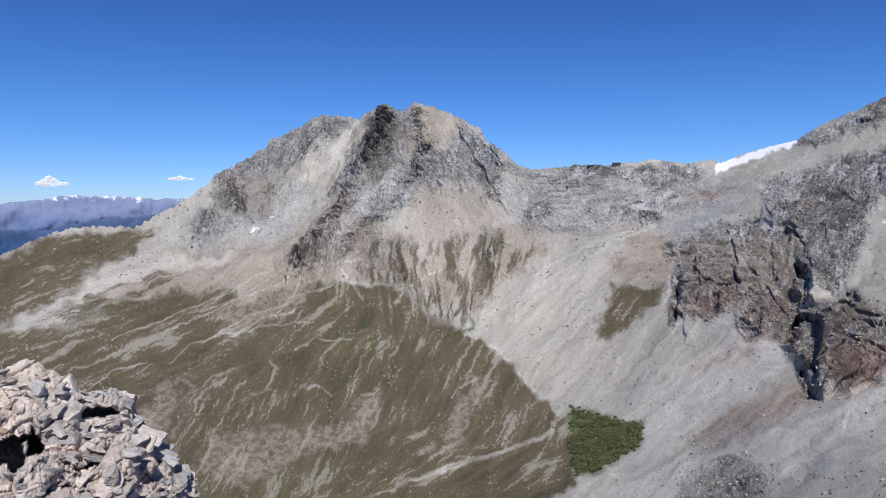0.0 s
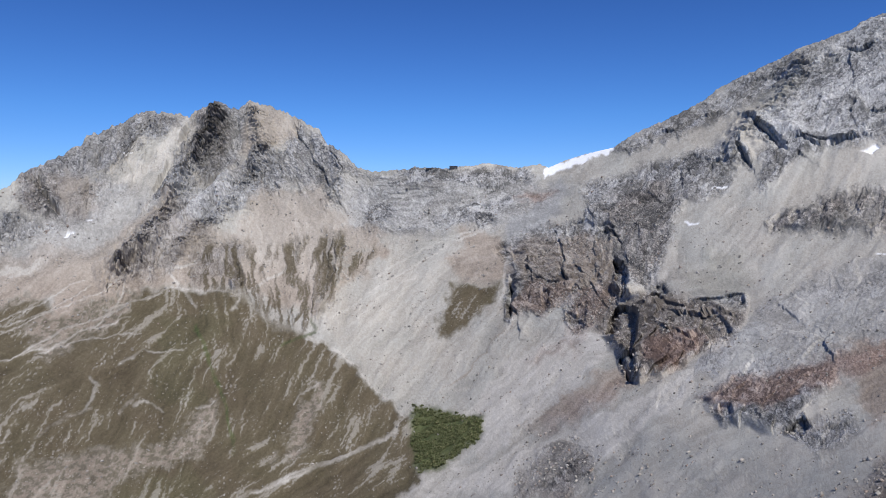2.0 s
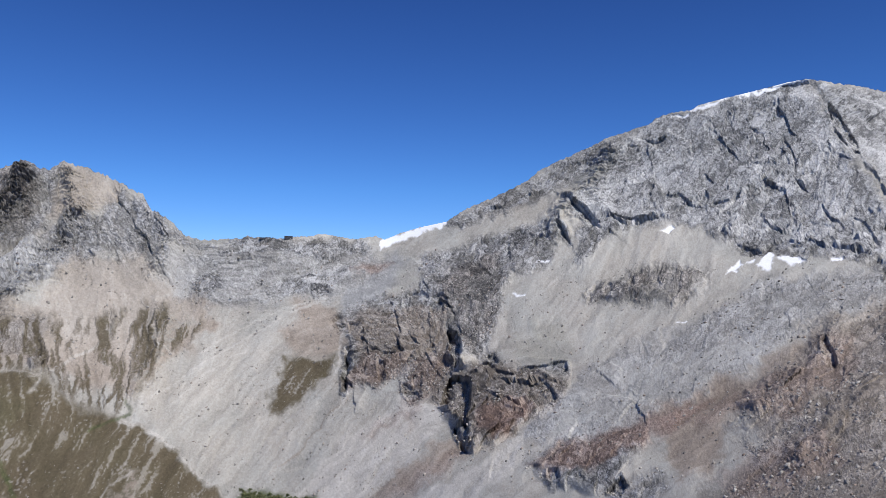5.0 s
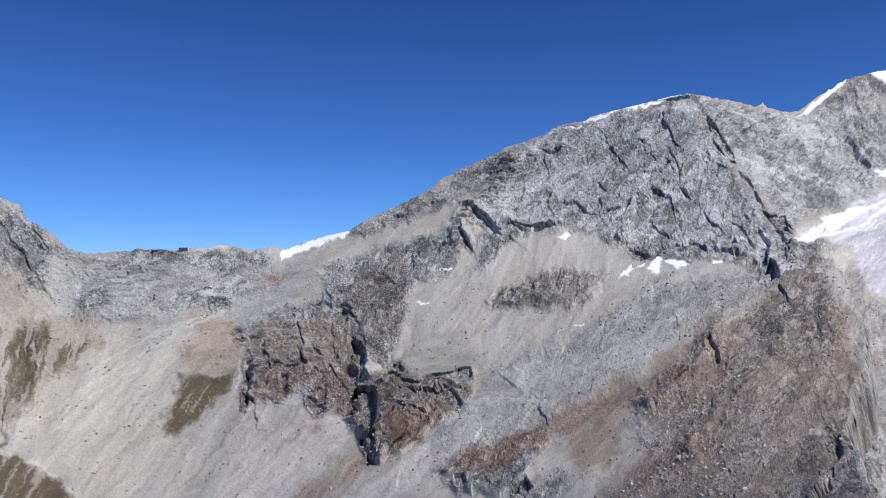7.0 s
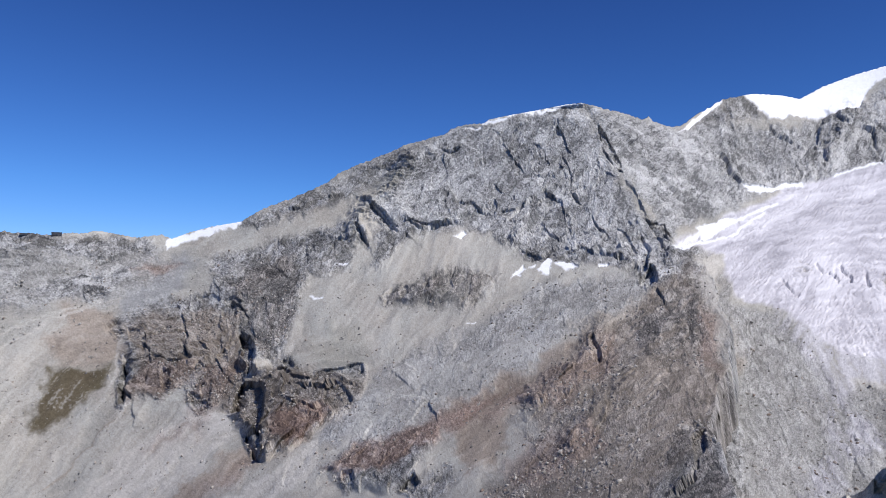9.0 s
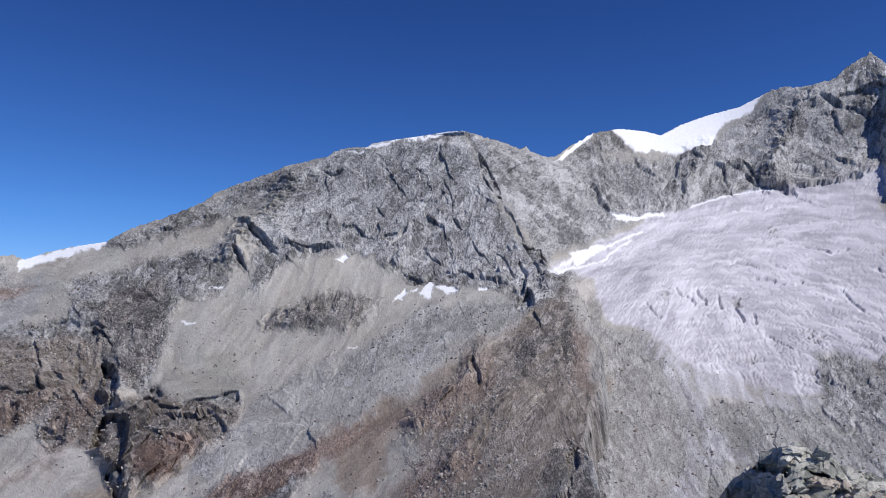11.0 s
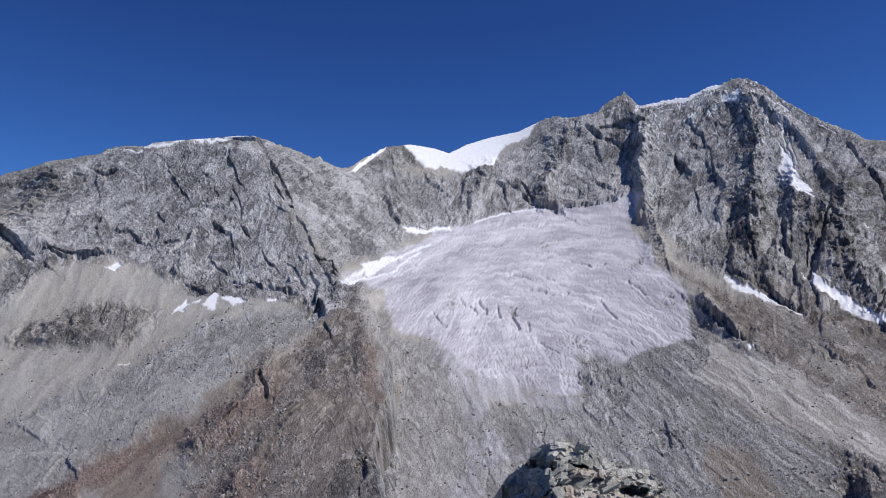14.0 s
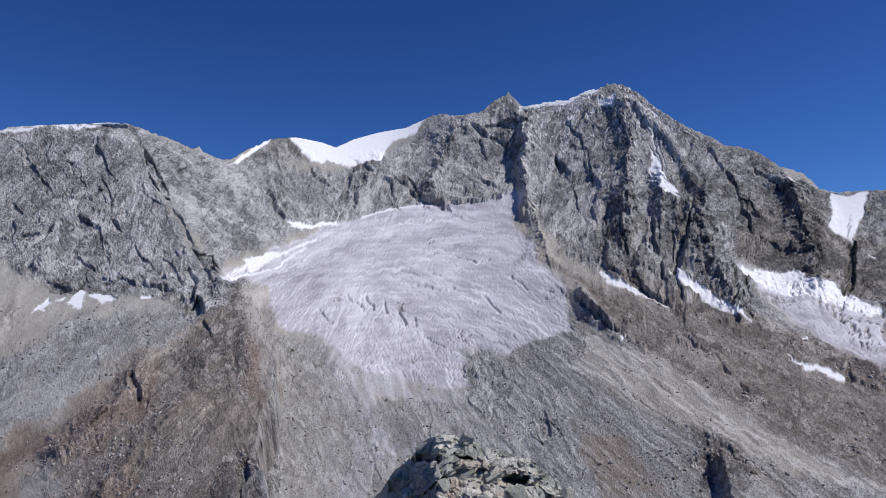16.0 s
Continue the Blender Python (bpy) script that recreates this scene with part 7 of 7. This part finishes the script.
# ---------------------------------------------------------------- summit rocks close by
def summit_ground():
    mat = plain_material("summit_rubble", [(0.35, (0.1, 0.095, 0.09)), (0.65, (0.3, 0.28, 0.26))], 1.5, 0.95, 0.08)
    az = np.radians(np.arange(0, 360, 5))
    r = np.array([0.02, 0.5, 0.9, 1.3, 2.0, 3.2, 5.0, 9.0, 16.0, 26.0])
    z = np.array([-1.6, -1.6, -1.62, -1.8, -2.7, -4.6, -7.4, -13.0, -22, -36])
    p = np.stack([np.sin(az)[None, :] * r[:, None], np.cos(az)[None, :] * r[:, None], np.repeat(z[:, None], len(az), 1)], -1)
    p[..., 2] += fbm(p, 1.6, 4, 400) * np.minimum(r * 0.12, 0.7)[:, None]
    tagged(grid_mesh("summit_ground", p, mat, True, False), "rubble-covered rocky top where one stands", "ground", kind="structure")


STONE_LEFT = stone_material("pinkish_gneiss", [(0.0, (0.362, 0.342, 0.321)), (0.25, (0.614, 0.519, 0.461)), (0.5, (0.726, 0.641, 0.572)), (0.7, (0.461, 0.463, 0.447)),
                                               (0.95, (0.559, 0.498, 0.461)), (0.975, (0.642, 0.427, 0.237)), (1.0, (0.628, 0.570, 0.516))], None, 6.0, 0.06)
STONE_RIGHT = stone_material("grey_green_gneiss", [(0.0, (0.276, 0.282, 0.248)), (0.4, (0.469, 0.465, 0.414)), (0.7, (0.593, 0.563, 0.497)), (1.0, (0.414, 0.351, 0.289))], None, 4.5, 0.07, 0.5)


STONE_LEFT_LOOSE = stone_material("pinkish_gneiss_blocks", [(0.0, (0.368, 0.347, 0.326)), (0.25, (0.623, 0.528, 0.468)), (0.5, (0.737, 0.651, 0.581)), (0.7, (0.468, 0.470, 0.454)),
                                                            (0.965, (0.566, 0.505, 0.468)), (0.98, (0.651, 0.433, 0.242)), (1.0, (0.638, 0.577, 0.523))], False, 2.4, 0.03)
STONE_RIGHT_LOOSE = stone_material("grey_green_gneiss_blocks", [(0.0, (0.275, 0.281, 0.248)), (0.4, (0.468, 0.463, 0.413)), (0.7, (0.688, 0.659, 0.578)), (1.0, (0.454, 0.393, 0.317))], False, 2.6, 0.04, 0.6)


def broken(seed, flat, rounds=2):
    """A rough broken block: a cut box with chipped, uneven faces."""
    rng = random.Random(seed)
    bm = bmesh.new()
    bmesh.ops.create_cube(bm, size=1.7)
    for _ in range(9):
        way = Vector((rng.gauss(0, 1), rng.gauss(0, 1), rng.gauss(0, 1))).normalized()
        bmesh.ops.bisect_plane(bm, geom=bm.verts[:] + bm.edges[:] + bm.faces[:], plane_co=way * rng.uniform(0.5, 0.85), plane_no=way, clear_outer=True)
        bmesh.ops.holes_fill(bm, edges=bm.edges[:])
    bmesh.ops.triangulate(bm, faces=bm.faces[:])
    for limit in (0.5, 0.4):
        bmesh.ops.subdivide_edges(bm, edges=[e_ for e_ in bm.edges if e_.calc_length() > limit], cuts=1)
        bmesh.ops.triangulate(bm, faces=bm.faces[:])
    for v in bm.verts:
        v.co += noise.noise_vector(v.co * 1.5 + Vector((seed, 0, 0))) * 0.16 + noise.noise_vector(v.co * 4.5 + Vector((0, seed, 0))) * 0.07
        v.co.z *= flat
    bmesh.ops.recalc_face_normals(bm, faces=bm.faces[:])
    me = bpy.data.meshes.new("stone")
    bm.to_mesh(me)
    bm.free()
    return me


def outcrop(name, label, line, d_near, d_top, foot, stone, loose, count, small, large, seed, az_pick, hollows=(), low=-26.0, dip=20.0, lean=0.0):
    """A knob of broken rock: a fractured core, faces at four sizes, with loose angular stones on it, each a part."""
    x, y = np.array(line).T
    az = np.arange(x[0], x[-1] + 0.01, 0.11)
    top = np.interp(az, x, y) + 0.22 * perlin2(az * 1.3, az * 0 + 0.5, seed) + 0.14 * perlin2(az * 3.7, az * 0 + 0.5, seed + 1)
    v = (1 - (1 - np.linspace(0, 1, 190)) ** 1.8)[:, None]
    el = foot + (top[None, :] - foot) * v
    a2 = np.broadcast_to(az, el.shape)
    d = d_near + (d_top - d_near) * v ** 1.4 + lean * np.maximum(0, 79.5 - a2)
    c, s_ = math.cos(radians(dip)), math.sin(radians(dip))
    wob = perlin2(a2 * 0.35, el * 0.35, seed + 2)
    cu, cv = a2 * c + el * s_ + 0.8 * wob, -a2 * s_ + el * c + 0.8 * wob
    out = 0
    for k, (size, long, deep) in enumerate(((6.5, 1.4, 0.22), (2.8, 1.7, 0.42), (1.2, 1.8, 0.5), (0.55, 1.5, 0.55))):
        high, tone, gap = facets(cu / long + 5.3 * k, cv, size, seed + 7 * k)
        out = out + deep * size * (high - 0.5 * smooth(-gap, -0.12, 0.0))
    hold = 0.25 + 0.75 * np.minimum(1, (1 - v) * 9)
    d = d - 0.0175 * d * out * hold
    for ha, he, hw, hh, deep in hollows:
        ragged = 0.55 * perlin2(a2 * 0.9, el * 0.9, seed + 4) + 0.35 * perlin2(a2 * 2.3, el * 2.3, seed + 5)
        d = d + deep * smooth(1 - np.hypot((a2 - ha) / hw, (el - he) / hh) + ragged, 0.15, 0.35)
    p = to_xyz(a2, el - 0.2 * v, d)
    back = [p[-1:] * (1.0 + g, 1.0 + g, 1) - (0, 0, h) for g, h in ((0.05, 0.4), (0.12, 1.6), (0.2, 4.0))]
    core = grid_mesh(name, np.concatenate([p, *back]), stone, False, False)
    tagged(core, label, "rock outcrop")
    rng = random.Random(seed)
    meshes = [broken(seed * 10 + k, rng.choice((0.22, 0.35, 0.5, 0.8))) for k in range(22)]
    for me in meshes:
        me.materials.append(loose)
    placed = 0
    while placed < count:
        az_ = rng.uniform(*az_pick)
        crest = float(np.interp(az_, x, y))
        if crest < low:
            continue
        el_ = low + (crest - low) * rng.random() ** 0.8
        if any(math.hypot((az_ - ha) / hw, (el_ - he) / hh) < 1 for ha, he, hw, hh, deep in hollows):
            continue
        size = small * (large / small) ** (rng.random() ** 1.8)
        col_ = int(np.clip(round((az_ - az[0]) / 0.11), 0, len(az) - 1))
        row_ = int(np.argmin(np.abs(el[:, col_] - el_)))
        if row_ > 180:
            size = min(size, small + 0.3 * (large - small))
        spot = p[row_, col_] * (1 - 0.2 * size / d[row_, col_])
        ob = new("stone", rng.choice(meshes))
        ob.parent = core
        ob.matrix_world = Matrix.LocRotScale(spot, Euler((rng.gauss(0.15, 0.35), rng.gauss(0.2, 0.35), rng.uniform(0, 6.28))), (size, size * rng.uniform(0.5, 1), size * rng.uniform(0.5, 1.1)))
        placed += 1
    return core


summit_ground()
outcrop("rock_outcrop", "sunlit knob of broken pinkish-grey angular stones", [(-62, -10), (-45, -10.5), (-33.3, -11.6), (-31.2, -11.2), (-30.6, -12.1), (-28.8, -12.7), (-28.4, -13.8), (-25.2, -14.2),
        (-24.4, -16.2), (-23.1, -18.2), (-22.2, -18.7), (-21.7, -20.2), (-20.4, -20.9), (-20.2, -24), (-18, -40)], 3.2, 7.5, -55, STONE_LEFT, STONE_LEFT_LOOSE, 640, 0.025, 0.17, 61, (-44, -19.8), [(-33.8, -17.4, 3.8, 1.3, 0.9), (-27.0, -15.6, 1.8, 0.5, 0.5), (-33.5, -22.4, 2.5, 0.7, 0.6)])
outcrop("rock_outcrop", "rugged knob of grey stones with dark clefts and lichen", [(52, -40), (57, -24), (62, -17.6), (66, -16.4), (70, -16.6), (73.5, -14.8), (74.8, -14.1), (76.2, -12.4), (77.8, -11.1),
        (78.3, -10.1), (80.2, -9.5), (81.5, -9.9), (83.2, -10.6), (85.7, -11.1), (87.3, -11.6), (89.3, -13.3), (91, -16), (95, -22), (100, -34)], 4.5, 11.0, -55, STONE_RIGHT, STONE_RIGHT_LOOSE, 360, 0.04, 0.2, 62, (71, 92), [(75.0, -14.2, 1.6, 1.3, 1.0), (78.4, -11.4, 1.5, 0.5, 0.8), (81.8, -11.5, 1.0, 0.3, 0.5), (86.2, -13.2, 1.4, 0.5, 0.6)], -18.0, 24.0, 0.55)
